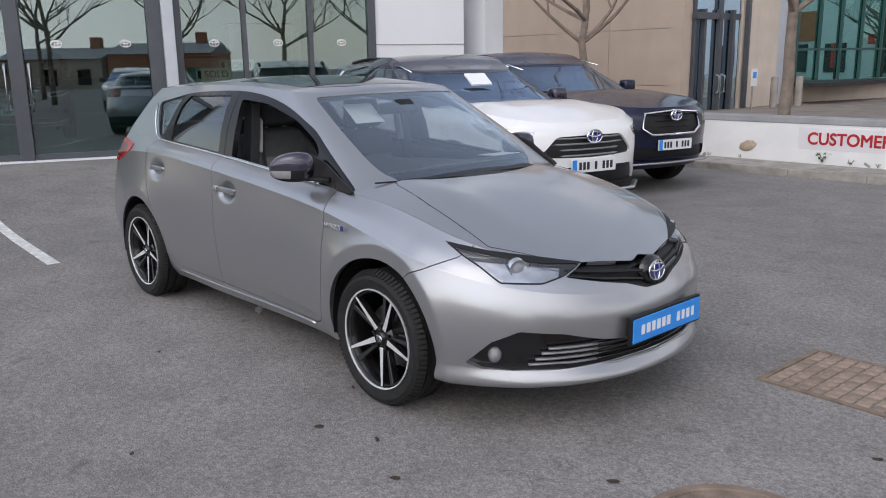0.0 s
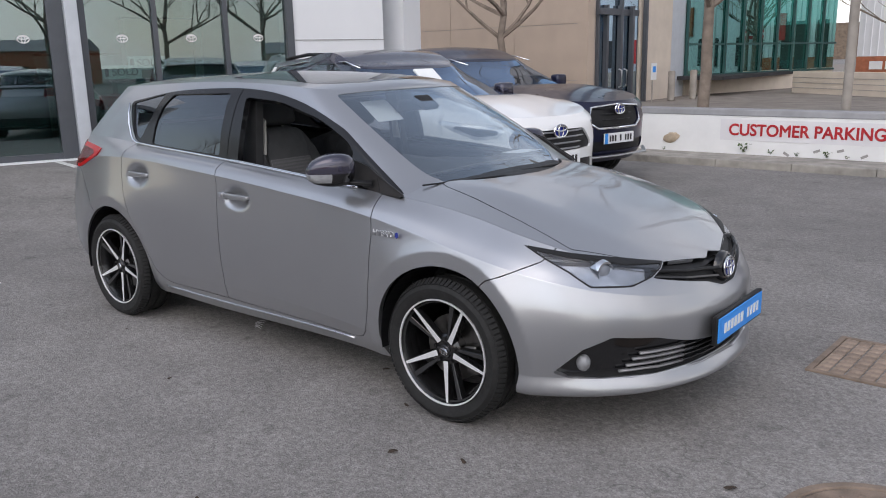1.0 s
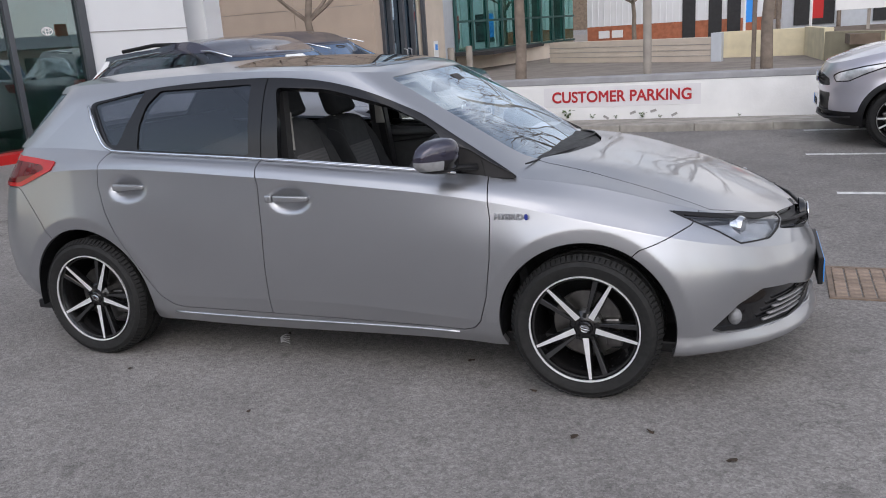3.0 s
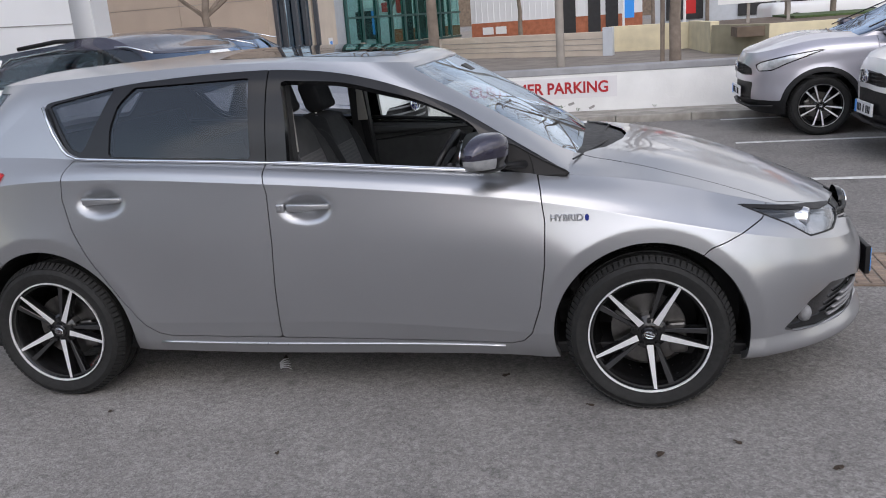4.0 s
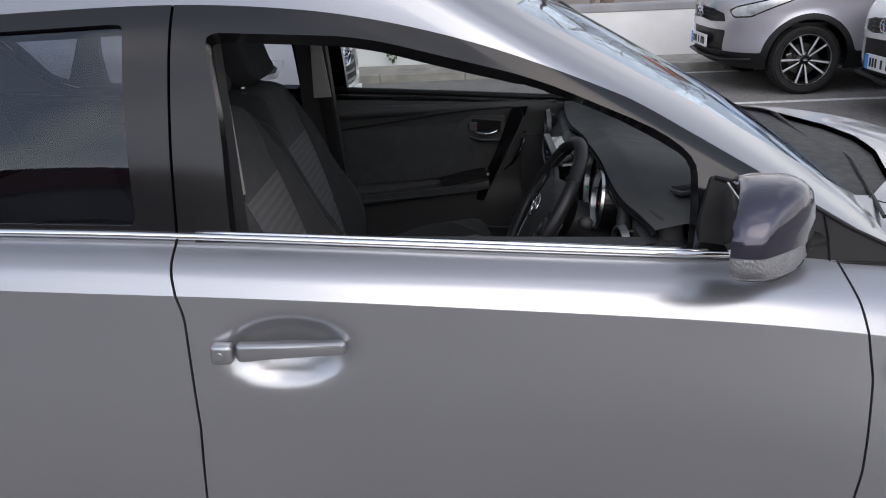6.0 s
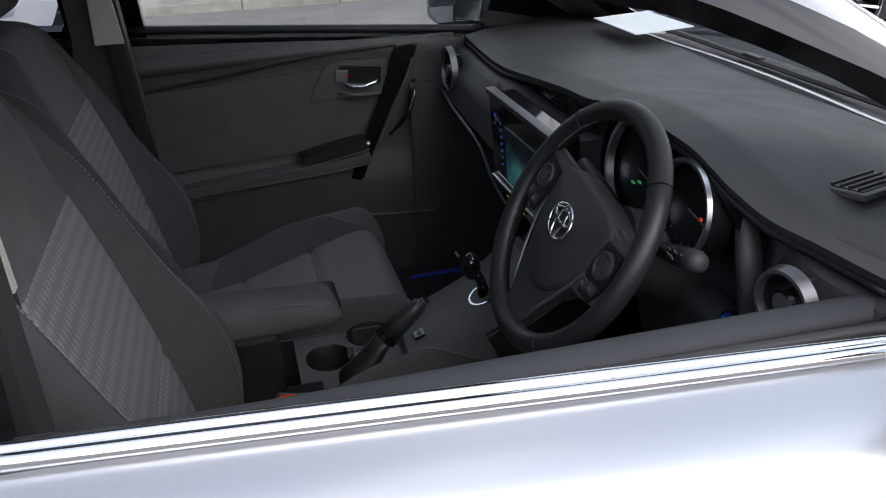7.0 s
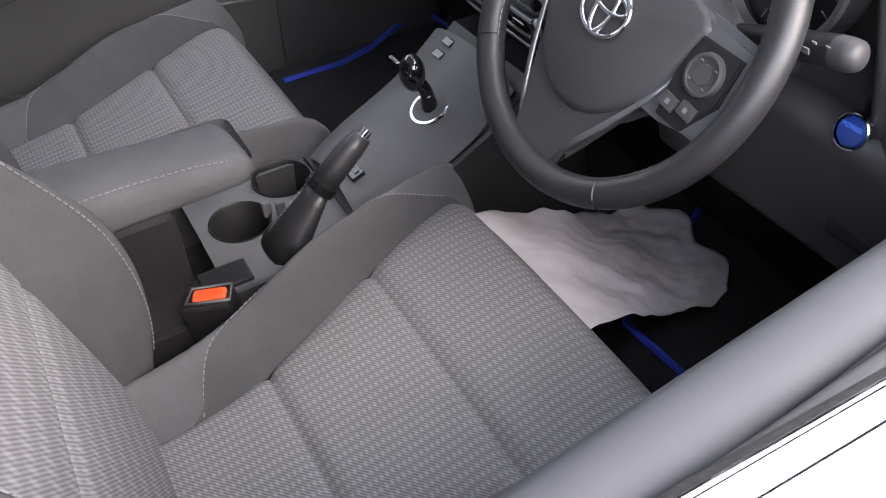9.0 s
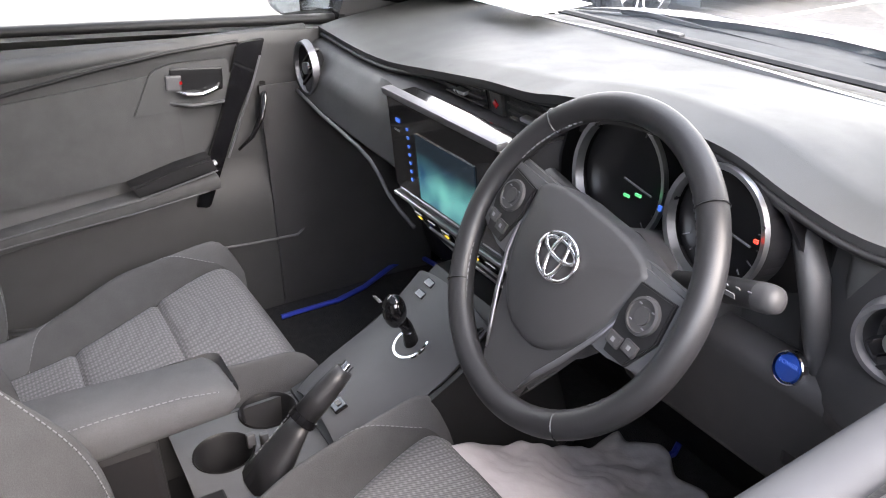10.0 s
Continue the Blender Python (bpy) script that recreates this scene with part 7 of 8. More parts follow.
part("dash_lip", tube([(1.815, 0.665, 0.853), (1.806, 0.583, 0.851), (1.798, 0.5, 0.848), (1.795, 0.419, 0.844), (1.794, 0.33, 0.836), (1.794, 0.281, 0.826), (1.794, 0.245, 0.808), (1.796, 0.222, 0.786), (1.8, 0.19, 0.766), (1.805, 0.15, 0.75)], 0.0035, 6), M_hard, hero, "thin grey dash line", smooth=True)


def round_vent(x, y, z, yaw, r=0.05):
    ven = new("air_vent")
    ven.parent = hero
    ven["label"] = "round air vent with a bright ring"
    ven.matrix_basis = pose(x, y, z, 0, -90, 0) if not yaw else pose(x, y, z, 0, 0, yaw) @ pose(0, 0, 0, 0, -90, 0)
    part("ring", lathe([(r - 0.004, 0.0), (r - 0.002, 0.008), (r + 0.002, 0.008), (r + 0.005, -0.006)], seg=36, closed=True), M_strip, ven, smooth=50)
    part("bowl", lathe([(r - 0.003, 0.0), (r * 0.7, -0.025), (0, -0.03)], seg=32), M_black, ven, smooth=True)
    part("flap", box((0.016, 2 * r - 0.012, 0.012), (0, 0, -0.004), 0.003, rot=(0, 0, 35)), M_gloss, ven)
    for k in (-1, 1):
        part("vane", box((0.004, 2 * r - 0.03, 0.02), (0.02 * k, 0, -0.008), 0, rot=(0, 0, 35)), M_black, ven)
    part("pivot", cyl(0.012, 0.012, Matrix.Translation((0, 0, 0.0)), 16), M_satin, ven)


round_vent(1.826, 0.625, 0.905, 0, 0.05)
round_vent(1.845, -0.605, 0.934, 8, 0.0345)
part("side_panel", box((0.05, 0.16, 0.24), (1.912, -0.6, 0.88), 0.02, rot=(0, 0, 8), seg=3), M_door, hero, smooth=50)
part("knee_panel", box((0.05, 0.42, 0.17), (1.885, -0.47, 0.77), 0.02, rot=(0, -14, 0), seg=3), M_soft, hero, smooth=50)
part("edge_strip", tube([(1.888, -0.455, 1.012), (1.872, -0.482, 0.985), (1.868, -0.506, 0.938), (1.868, -0.52, 0.884), (1.874, -0.526, 0.83), (1.885, -0.53, 0.74)], [0.006, 0.012, 0.016, 0.015, 0.013, 0.008], 12, flat=0.8), M_soft, hero, smooth=True)
# top corner vent by the driver
cvm = pose(1.998, -0.517, 1.011, -6, 0, 15)
part("corner_vent", box((0.092, 0.062, 0.008), (0, 0, 0), 0.003), M_hard, hero, "grey framed corner vent", m=cvm)
part("vent_recess", box((0.076, 0.046, 0.002), (0, 0, 0.0042), 0.001), M_dial, hero, m=cvm)
for k in range(4):
    part("vent_slat", box((0.074, 0.003, 0.003), (0, -0.0165 + 0.011 * k, 0.0062), 0.001), M_soft, hero, m=cvm)

# centre stack
st = new("centre_stack")
st.parent = hero
st["label"] = "gloss black centre stack with a lit screen"
st.matrix_basis = pose(1.782, 0.015, 0.895, 0, -4, 0) @ pose(0, 0, 0, 90, 0, -90)
part("stack_panel", box((0.3, 0.15, 0.05), (0, 0, -0.022), 0.006), M_gloss, st)
part("top_strip", box((0.31, 0.011, 0.018), (0, 0.079, -0.002), 0.004), M_strip, st, "brushed silver strip", smooth=40)
part("screen", box((0.158, 0.1, 0.002), (0.016, -0.014, 0.0042)), M_screen, st, "lit teal map screen")
for k in range(7):
    part("touch_mark", box((0.005, 0.004, 0.001), (-0.088, 0.035 - 0.013 * k, 0.004)), M_bluelit, st)
part("clock_mark", box((0.012, 0.006, 0.001), (-0.115, 0.042, 0.004)), M_bluelit, st)
part("label_bar", box((0.016, 0.003, 0.001), (-0.12, 0.026, 0.004)), M_stitch, st)
part("low_strip", box((0.3, 0.006, 0.02), (0, -0.083, -0.002), 0.002), M_satin, st)
cl = new("climate_panel")
cl.parent = hero
cl.matrix_basis = pose(1.81, 0.0, 0.775, 0, -32, 0) @ pose(0, 0, 0, 90, 0, -90)
part("climate_face", box((0.27, 0.1, 0.05), (0, 0, -0.02), 0.02, seg=3), M_soft, cl, smooth=50)
for k in range(6):
    part("climate_button", box((0.026, 0.018, 0.006), (-0.1 + 0.04 * k, 0.022, 0.006), 0.002), M_gloss, cl)
for k in range(3):
    part("lit_mark", box((0.008, 0.004, 0.001), (-0.1 + 0.08 * k, 0.022, 0.0096)), M_amber, cl)
part("climate_strip", box((0.2, 0.004, 0.004), (0, -0.004, 0.006)), M_satin, cl)
part("climate_rim", tube([(-0.135, 0.045, 0.0), (-0.125, -0.03, 0.0), (-0.08, -0.055, 0.0), (0.08, -0.055, 0.0), (0.125, -0.03, 0.0), (0.135, 0.045, 0.0)], 0.004, 6), M_satin, cl, smooth=True)
# middle air vents
cv = new("middle_vents")
cv.parent = hero
cv.matrix_basis = pose(1.876, 0.015, 0.974, 0, -10, 0) @ pose(0, 0, 0, 90, 0, -90)
part("vent_frame", box((0.3, 0.042, 0.02), (0, 0, -0.01), 0.006), M_black, cv)
for q in (-1, 1):
    part("vent_recess", box((0.11, 0.034, 0.004), (q * 0.085, 0, 0.0)), M_dial, cv)
    for k in range(3):
        part("vent_slat", box((0.105, 0.003, 0.012), (q * 0.085, -0.011 + 0.011 * k, 0.002), 0.001), M_soft, cv)
    part("vent_tab", box((0.03, 0.006, 0.012), (q * 0.085, 0.0, 0.01), 0.002), M_satin, cv)
part("hazard_button", box((0.03, 0.034, 0.008), (0, 0, 0.002), 0.003), M_soft, cv)
part("hazard_mark", box((0.01, 0.01, 0.001), (0, 0, 0.0066), rot=(0, 0, 45)), M_redlens, cv)

# instruments
ins = new("instrument_cluster")
ins.parent = hero
ins["label"] = "dark instrument cluster with two ringed dials"
part("dial_housing", box((0.02, 0.33, 0.13), (1.905, -0.337, 0.94), 0.02, rot=(0, -10, 0), seg=3), M_dial, ins)
for y, r, x in ((-0.276, 0.073, 1.838), (-0.42, 0.062, 1.83)):
    m = pose(x, y, 0.967, 0, -82, 0)
    d = part("dial_ring", lathe([(r, 0.0), (r - 0.001, 0.006), (r - 0.006, 0.005), (r - 0.007, -0.006)], m, 48, True), M_satin, ins, "bright dial ring", smooth=50)
    part("dial_tube", lathe([(r, 0.0), (r, -0.03)], m, 40), M_dial, ins)
    part("dial_face", lathe([(0, -0.012), (r - 0.006, -0.012)], m, 40), M_dial, ins)
    for k in range(9):
        a = radians(-30 + 20 * k)
        part("dial_mark", box((0.009 if k % 2 == 0 else 0.005, 0.0012, 0.001), ((r - 0.016), 0, -0.01)), M_stitch, ins, m=m @ pose(0, 0, 0, 0, 0, math.degrees(a) + (150 if y < -0.3 else -150)))
    part("needle", box((r * 0.6, 0.0018, 0.002), (r * 0.3, 0, -0.008)), M_stitch, ins, m=m @ pose(0, 0, 0, 0, 0, -100))
part("ready_mark", box((0.002, 0.008, 0.003), (1.824, -0.322, 0.966)), M_greenlit, ins)
part("ready_mark", box((0.002, 0.008, 0.003), (1.824, -0.305, 0.96)), M_greenlit, ins)
part("warning_mark", box((0.002, 0.004, 0.0035), (1.822, -0.474, 0.976)), M_redlit, ins)
# bluish reflection in the hood, put in as a small glowing block
part("blue_mark", box((0.002, 0.004, 0.006), (1.826, -0.352, 0.962), rot=(12, 0, 0)), M_bluelit, ins)
cave = [(-0.168, 0.86), (-0.166, 0.96)] + [(y, float(pad_edge(y)) - 0.013) for y in np.linspace(-0.185, -0.485, 16)] + [(-0.5, 0.955), (-0.504, 0.86)]
part("binnacle", sheet(lambda u, v: (1.842 + 0.032 * sm((0.985 - cave[round(u * (len(cave) - 1))][1]) / 0.05) * (u > 0.5) * (1 - v) + 0.075 * v, *cave[round(u * (len(cave) - 1))]), len(cave) - 1, 3, thick=0.004), M_dial, ins, "black lining of the instrument hood", smooth=40)

# steering column and wheel
part("column_shroud", tube([(1.95, -0.35, 0.82), (1.86, -0.35, 0.86), (1.775, -0.35, 0.9)], [0.068, 0.062, 0.05], 18), M_soft, hero, smooth=50)
sw = new("steering_wheel")
sw.parent = hero
sw["label"] = "black leather steering wheel with silver spoke trim"
sw.matrix_basis = Matrix.Translation((1.72, -0.343, 0.928)) @ pose(0, 0, 0, 0, 0, -90) @ pose(0, 0, 0, 59.5, 0, 0) @ pose(0, 0, 0, 0, 0, WHEEL_TURN)
RW = 0.159
ring = [(RW * math.cos(a), RW * math.sin(a) * (0.985 if math.sin(a) < 0 else 1), 0) for a in [2 * math.pi * k / 72 for k in range(72)]]
part("rim", tube(ring, 0.0142, 16, True, up=(0, 0, 1)), M_leather, sw, "black leather rim", smooth=True)
for a in (49, -49, 140, -140):
    c, s = math.cos(radians(a)), math.sin(radians(a))
    part("rim_seam", tube([(RW * c + 0.0147 * c * math.cos(q), RW * s + 0.0147 * s * math.cos(q), 0.0147 * math.sin(q)) for q in [2 * math.pi * k / 16 for k in range(16)]], 0.0009, 4, True), M_dial, sw)
part("rim_stitch", stitches([((RW - 0.0143) * math.cos(radians(a)), (RW - 0.0143) * math.sin(radians(a)), 0.003) for a in range(-74, -24, 3)], 0.0009, 4), M_stitch, sw)
part("rim_stitch", stitches([((RW - 0.0143) * math.cos(radians(a)), (RW - 0.0143) * math.sin(radians(a)), 0.003) for a in range(-156, -106, 3)], 0.0009, 4), M_stitch, sw)
for q in (-1, 1):
    part("rim_stitch", stitches([((RW - 0.0143) * math.cos(radians(a)) * q, (RW - 0.0143) * math.sin(radians(a)), 0.003) for a in range(20, 60, 4)], 0.0011, 4), M_stitch, sw)
half = [(0.0, 0.058), (0.03, 0.0585), (0.06, 0.056), (0.085, 0.05), (0.096, 0.042), (0.094, 0.026), (0.09, 0.0), (0.086, -0.022), (0.074, -0.048), (0.058, -0.07), (0.04, -0.085), (0.02, -0.094), (0.0, -0.096)]
shield = half + [(-x, y) for x, y in half[-2:0:-1]]
boss = []
for k in range(48):
    q = k * len(shield) / 48
    i, t = int(q), q % 1
    boss.append([shield[i][c] * (1 - t) + shield[(i + 1) % len(shield)][c] * t for c in (0, 1)])


def airbag(u, v):
    k = v * 48 % 48
    i, t = int(k), k - int(k)
    x, y = [boss[i][c] * (1 - t) + boss[(i + 1) % 48][c] * t for c in (0, 1)]
    return (x * u, y * u, 0.001 + 0.013 * (1 - u ** 2.2) - 0.03 * max((u - 0.92) / 0.08, 0) ** 2.4)


bm = sheet(airbag, 24, 96)
bmesh.ops.remove_doubles(bm, verts=bm.verts, dist=1e-5)
part("airbag_cover", bm, M_soft, sw, "smooth dark airbag cover", smooth=True)
bm = bmesh.new()
for rx, ry, dy in ((0.029, 0.0225, 0), (0.0102, 0.022, 0), (0.0238, 0.0085, 0.0075)):
    add_tube(bm, [(rx * math.cos(q), ry * math.sin(q) + dy, 0.0165) for q in [2 * math.pi * k / 28 for k in range(28)]], 0.0026, 6, True)
part("wheel_badge", bm, M_chrome, sw, "chrome oval badge rings", smooth=True)
for q in (-1, 1):
    part("spoke", prism([(q * 0.06, 0.05), (q * 0.15, 0.05), (q * 0.154, 0.01), (q * 0.15, -0.034), (q * 0.1, -0.036), (q * 0.06, -0.05)][:: 1 if q > 0 else -1], 0.02, Matrix.Translation((0, 0, -0.02)), 0.005), M_hard, sw, smooth=40)
    pd = part("button_pad", prism([(q * 0.09, 0.034), (q * 0.134, 0.038), (q * 0.14, 0.0), (q * 0.125, -0.034), (q * 0.097, -0.036), (q * 0.088, 0.0)][:: 1 if q > 0 else -1], 0.006, Matrix.Translation((0, 0, -0.001)), 0.0015), M_black, sw)
    part("pad_ring", lathe([(0.0, 0.002), (0.008, 0.002), (0.0085, 0.0), (0.0145, 0.001), (0.015, 0.003), (0.0175, 0.002), (0.0185, -0.003)], pose(q * 0.114, 0.012, 0.0065), 28), M_soft, pd, smooth=40)
    for a in range(4):
        part("pad_mark", box((0.0032, 0.0012, 0.0008), (q * 0.114 + 0.0118 * math.cos(a * 1.571 + 0.785), 0.012 + 0.0118 * math.sin(a * 1.571 + 0.785), 0.0082)), M_stitch, pd)
    for k in range(2):
        part("pad_button", box((0.016, 0.012, 0.004), (q * (0.103 + 0.019 * k), -0.021 + 0.004 * k, 0.0065), 0.001), M_soft, pd)
        part("pad_mark", box((0.004, 0.004, 0.001), (q * (0.103 + 0.019 * k), -0.021 + 0.004 * k, 0.0086)), M_stitch, pd)
part("lower_spoke", prism([(-0.086, -0.02), (-0.052, -0.092), (-0.032, -0.128), (-0.03, -0.15), (0.03, -0.15), (0.032, -0.128), (0.052, -0.092), (0.086, -0.02)], 0.016, Matrix.Translation((0, 0, -0.018)), 0.004), M_soft, sw, "dark wedge-shaped lower spoke", smooth=40)
for q in (-1, 1):
    part("spoke_trim", tube([(q * 0.09, -0.004, 0.0), (q * 0.081, -0.035, 0.002), (q * 0.062, -0.076, 0.002), (q * 0.044, -0.108, 0.001), (q * 0.034, -0.13, -0.002)], [0.0012, 0.0026, 0.0034, 0.003, 0.0015], 8, flat=0.6), M_strip, sw, "silver spoke trim", smooth=True)
# stalks, start button
part("stalk", tube([(1.8, -0.41, 0.915), (1.796, -0.45, 0.93), (1.793, -0.475, 0.937), (1.792, -0.51, 0.947)], [0.009, 0.01, 0.0125, 0.013], 14), M_black, hero, smooth=50)
part("stalk_end", tube([(1.792, -0.51, 0.947), (1.7915, -0.52, 0.9495), (1.791, -0.528, 0.952), (1.791, -0.531, 0.953)], [0.0134, 0.0134, 0.0115, 0.006], 14), M_soft, hero, "grey stalk end", smooth=50)
for k in range(3):
    part("stalk_mark", box((0.001, 0.004, 0.003), (1.779 + 0.001 * k, -0.484 - 0.012 * k, 0.951 + 0.001 * k), rot=(0, -35, 0)), M_stitch, hero)
part("stalk_mark", box((0.001, 0.012, 0.006), (1.777, -0.49, 0.945), rot=(0, -20, 0)), M_stitch, hero)
part("stalk", tube([(1.8, -0.33, 0.915), (1.8, -0.27, 0.935), (1.8, -0.2, 0.95)], [0.011, 0.012, 0.014], 12), M_black, hero, smooth=True)
pb = new("start_button")
pb.parent = hero
pb.matrix_basis = pose(1.85, -0.511, 0.854, 0, -72, 0) @ Matrix.Scale(0.7, 4)
part("button_ring", lathe([(0.021, 0.0), (0.0215, 0.006), (0.0235, 0.005), (0.0245, -0.004)], seg=32, closed=True), M_chrome, pb, smooth=50)
part("button_face", lathe([(0.0, 0.006), (0.018, 0.0055), (0.021, 0.0)], seg=32), M_powerblue, pb, "blue start button", smooth=50)
part("button_word", words("POWER", 0.0085, 0.0003), M_bluelit, pb, m=pose(0, 0, 0.0066, 0, 0, -90) @ Matrix.Translation((0, 0.006, 0)))
part("bonnet_pull", box((0.01, 0.05, 0.02), (1.868, -0.535, 0.745), 0.004), M_black, hero)


# door linings
def lining(sg):
    ln = new("door_lining")
    ln.parent = hero
    ln["label"] = "dark grey padded door lining"
    def wall(u, v):
        x = 1.0 + 1.08 * u
        z = 0.36 + (0.615 + 0.03 - 0.05 * u) * v
        y = 0.7 - 0.02 * sm((0.72 - z) / 0.1) - 0.012 * sm((z - 0.9) / 0.08) + 0.03 * sm((z - 0.955) / 0.04)
        return (x, sg * y, z)
    part("panel", sheet(wall, 40, 40), M_door, ln, smooth=True)
    part("cloth_inlay", sheet(lambda u, v: (1.02 + 0.56 * u + 0.0 * v, sg * 0.694, 0.7 + 0.19 * v + 0.03 * u), 12, 8, thick=0.006), M_doorcloth, ln, "charcoal door inlay")
    if sg > 0:
        part("top_roll", tube([(1.02 + 0.105 * k, sg * (0.704 + 0.0016 * k), 0.953 + 0.0014 * k) for k in range(9)], [0.033 - 0.0026 * k for k in range(9)], 14, flat=0.8), M_door, ln, smooth=True)
    part("inlay_line", tube([(1.02, sg * 0.686, 0.89), (1.286, sg * 0.686, 0.92), (1.45, sg * 0.686, 0.943), (1.582, sg * 0.687, 0.956), (1.713, sg * 0.688, 0.961)], 0.004, 6), M_black, ln)
    part("armrest", box((0.6, 0.06, 0.03), (1.33, sg * 0.664, 0.675), 0.011, rot=(0, -5.5, 0), seg=3), M_doorcloth, ln, "charcoal door armrest", smooth=50)
    part("arm_front", prism([(1.459, 0.727), (1.552, 0.746), (1.615, 0.757), (1.625, 0.729), (1.473, 0.7)], 0.05, Matrix(((1, 0, 0, 0), (0, 0, sg, sg * 0.635), (0, 1, 0, 0), (0, 0, 0, 1))), 0.006), M_black, ln, "gloss switch panel")
    part("arm_line", tube([(1.1, sg * 0.632, 0.672), (1.247, sg * 0.632, 0.684), (1.473, sg * 0.632, 0.702), (1.625, sg * 0.634, 0.729)], 0.0014, 5), M_hard, ln)
    part("arm_line", tube([(1.1, sg * 0.631, 0.655), (1.258, sg * 0.632, 0.666), (1.469, sg * 0.632, 0.678), (1.6, sg * 0.634, 0.69)], 0.0014, 5), M_hard, ln)
    part("window_switch", box((0.03, 0.016, 0.008), (1.615, sg * 0.655, 0.735), 0.003, rot=(0, -20, 0)), M_satin, ln)
    part("trim_blade", prism(rounded([(1.71, 0.958), (1.765, 0.962), (1.747, 0.915), (1.693, 0.82), (1.652, 0.732), (1.608, 0.636), (1.58, 0.643), (1.609, 0.717), (1.66, 0.826), (1.692, 0.911)], 0.01, 0.004), 0.014, Matrix(((1, 0, 0, 0), (0, 0, -sg, sg * 0.692), (0, 1, 0, 0), (0, 0, 0, 1))), 0.003), M_gloss, ln, "gloss black trim blade")
    part("blade_line", tube([(1.75, sg * 0.677, 0.93), (1.725, sg * 0.676, 0.87), (1.7, sg * 0.676, 0.82), (1.66, sg * 0.677, 0.735)], 0.0022, 6), M_strip, ln)
    part("pull_strut", tube([(1.752, sg * 0.69, 0.875), (1.744, sg * 0.668, 0.846), (1.734, sg * 0.662, 0.813), (1.711, sg * 0.664, 0.775), (1.683, sg * 0.676, 0.748)], [0.006, 0.008, 0.009, 0.008, 0.005], 10, flat=0.6), M_gloss, ln, "gloss black pull strut", smooth=True)
    hd = part("handle_recess", prism(rounded([(1.495, 0.845), (1.54, 0.925), (1.578, 0.936), (1.686, 0.932), (1.69, 0.879), (1.668, 0.848)], 0.012, 0.005), 0.009, Matrix(((1, 0, 0, 0), (0, 0, -sg, sg * 0.692), (0, 1, 0, 0), (0, 0, 0, 1))), 0.002), M_door, ln)
    part("recess_hole", box((0.1, 0.006, 0.042), (1.622, sg * 0.682, 0.901), 0.002, rot=(0, 6, 0)), M_dial, ln)
    part("pull_handle", tube([(1.58, sg * 0.68, 0.884), (1.6, sg * 0.674, 0.876), (1.628, sg * 0.67, 0.874), (1.655, sg * 0.672, 0.881), (1.662, sg * 0.679, 0.887)], [0.004, 0.0062, 0.0066, 0.006, 0.003], 10, flat=0.75), M_chrome, ln, "chrome door pull", smooth=True)
    part("lower_handle_lip", tube([(1.566, sg * 0.682, 0.862), (1.608, sg * 0.677, 0.852), (1.669, sg * 0.681, 0.851)], [0.003, 0.0045, 0.003], 8), M_hard, ln, smooth=True)
    part("lock_tab", box((0.03, 0.01, 0.03), (1.577, sg * 0.68, 0.9), 0.004, rot=(0, 6, 0)), M_hard, ln)
    part("lock_mark", box((0.005, 0.002, 0.006), (1.59, sg * 0.6745, 0.9)), M_redlens, ln)
    part("bin_line", tube([(1.5, sg * 0.668, 0.552), (1.565, sg * 0.668, 0.55), (1.68, sg * 0.666, 0.541), (1.782, sg * 0.668, 0.535), (1.803, sg * 0.672, 0.548)], 0.003, 6), M_hard, ln)


lining(1), lining(-1)
# dark sheets added over the linings, painted as shade under the dash
for sg in (-1, 1):
    part("kick_panel", sheet(lambda u, v: (1.74 + 0.36 * u, sg * (0.68 - 0.03 * u), 0.37 + 0.5 * v), 4, 4, thick=0.006), M_soft, hero, "dark panel standing for the dash's shade in the footwell")
# driver's door ledge: inner roll, seals and slot under the lowered window
belt = lambda x: float(curve((0.18, 1.076), (1.06, 1.03), (1.9, 0.97), (2.3, 0.938))(x))
xs = np.linspace(1.1, 1.96, 16)
ly = lambda x: -0.738 + 0.11 * (x - 1.3) * (1 if x > 1.3 else 0.3)
part("door_ledge", tube([(x, ly(x), belt(x) - 0.014) for x in xs], 0.02, 14, flat=0.7), M_ledge, hero, "satin grey window ledge roll", smooth=True)
part("slot_floor", sheet(lambda u, v: (1.1 + 0.86 * u, ly(1.1 + 0.86 * u) * (1 - v) - 0.762 * v, belt(1.1 + 0.86 * u) - 0.012), 16, 3), M_rubber, hero)
part("window_seal", tube([(x, 0.742, belt(x) + 0.004) for x in xs], 0.013, 8, flat=0.8), M_black, hero, "black rubber seal under the closed window", smooth=True)
part("inner_seal", tube([(x, ly(x) - 0.4 * (0.755 + ly(x)) - 0.013, belt(x) - 0.005) for x in xs], 0.0065, 8), M_soft, hero, "grey rubber window seal", smooth=True)
part("outer_seal", tube([(x, -0.75, belt(x) + 0.001) for x in xs], 0.0045, 8), M_rubber, hero, smooth=True)
part("chrome_lip", tube([(x, -0.757, belt(x) + 0.007) for x in xs], 0.006, 8), M_chrome, hero, smooth=True)

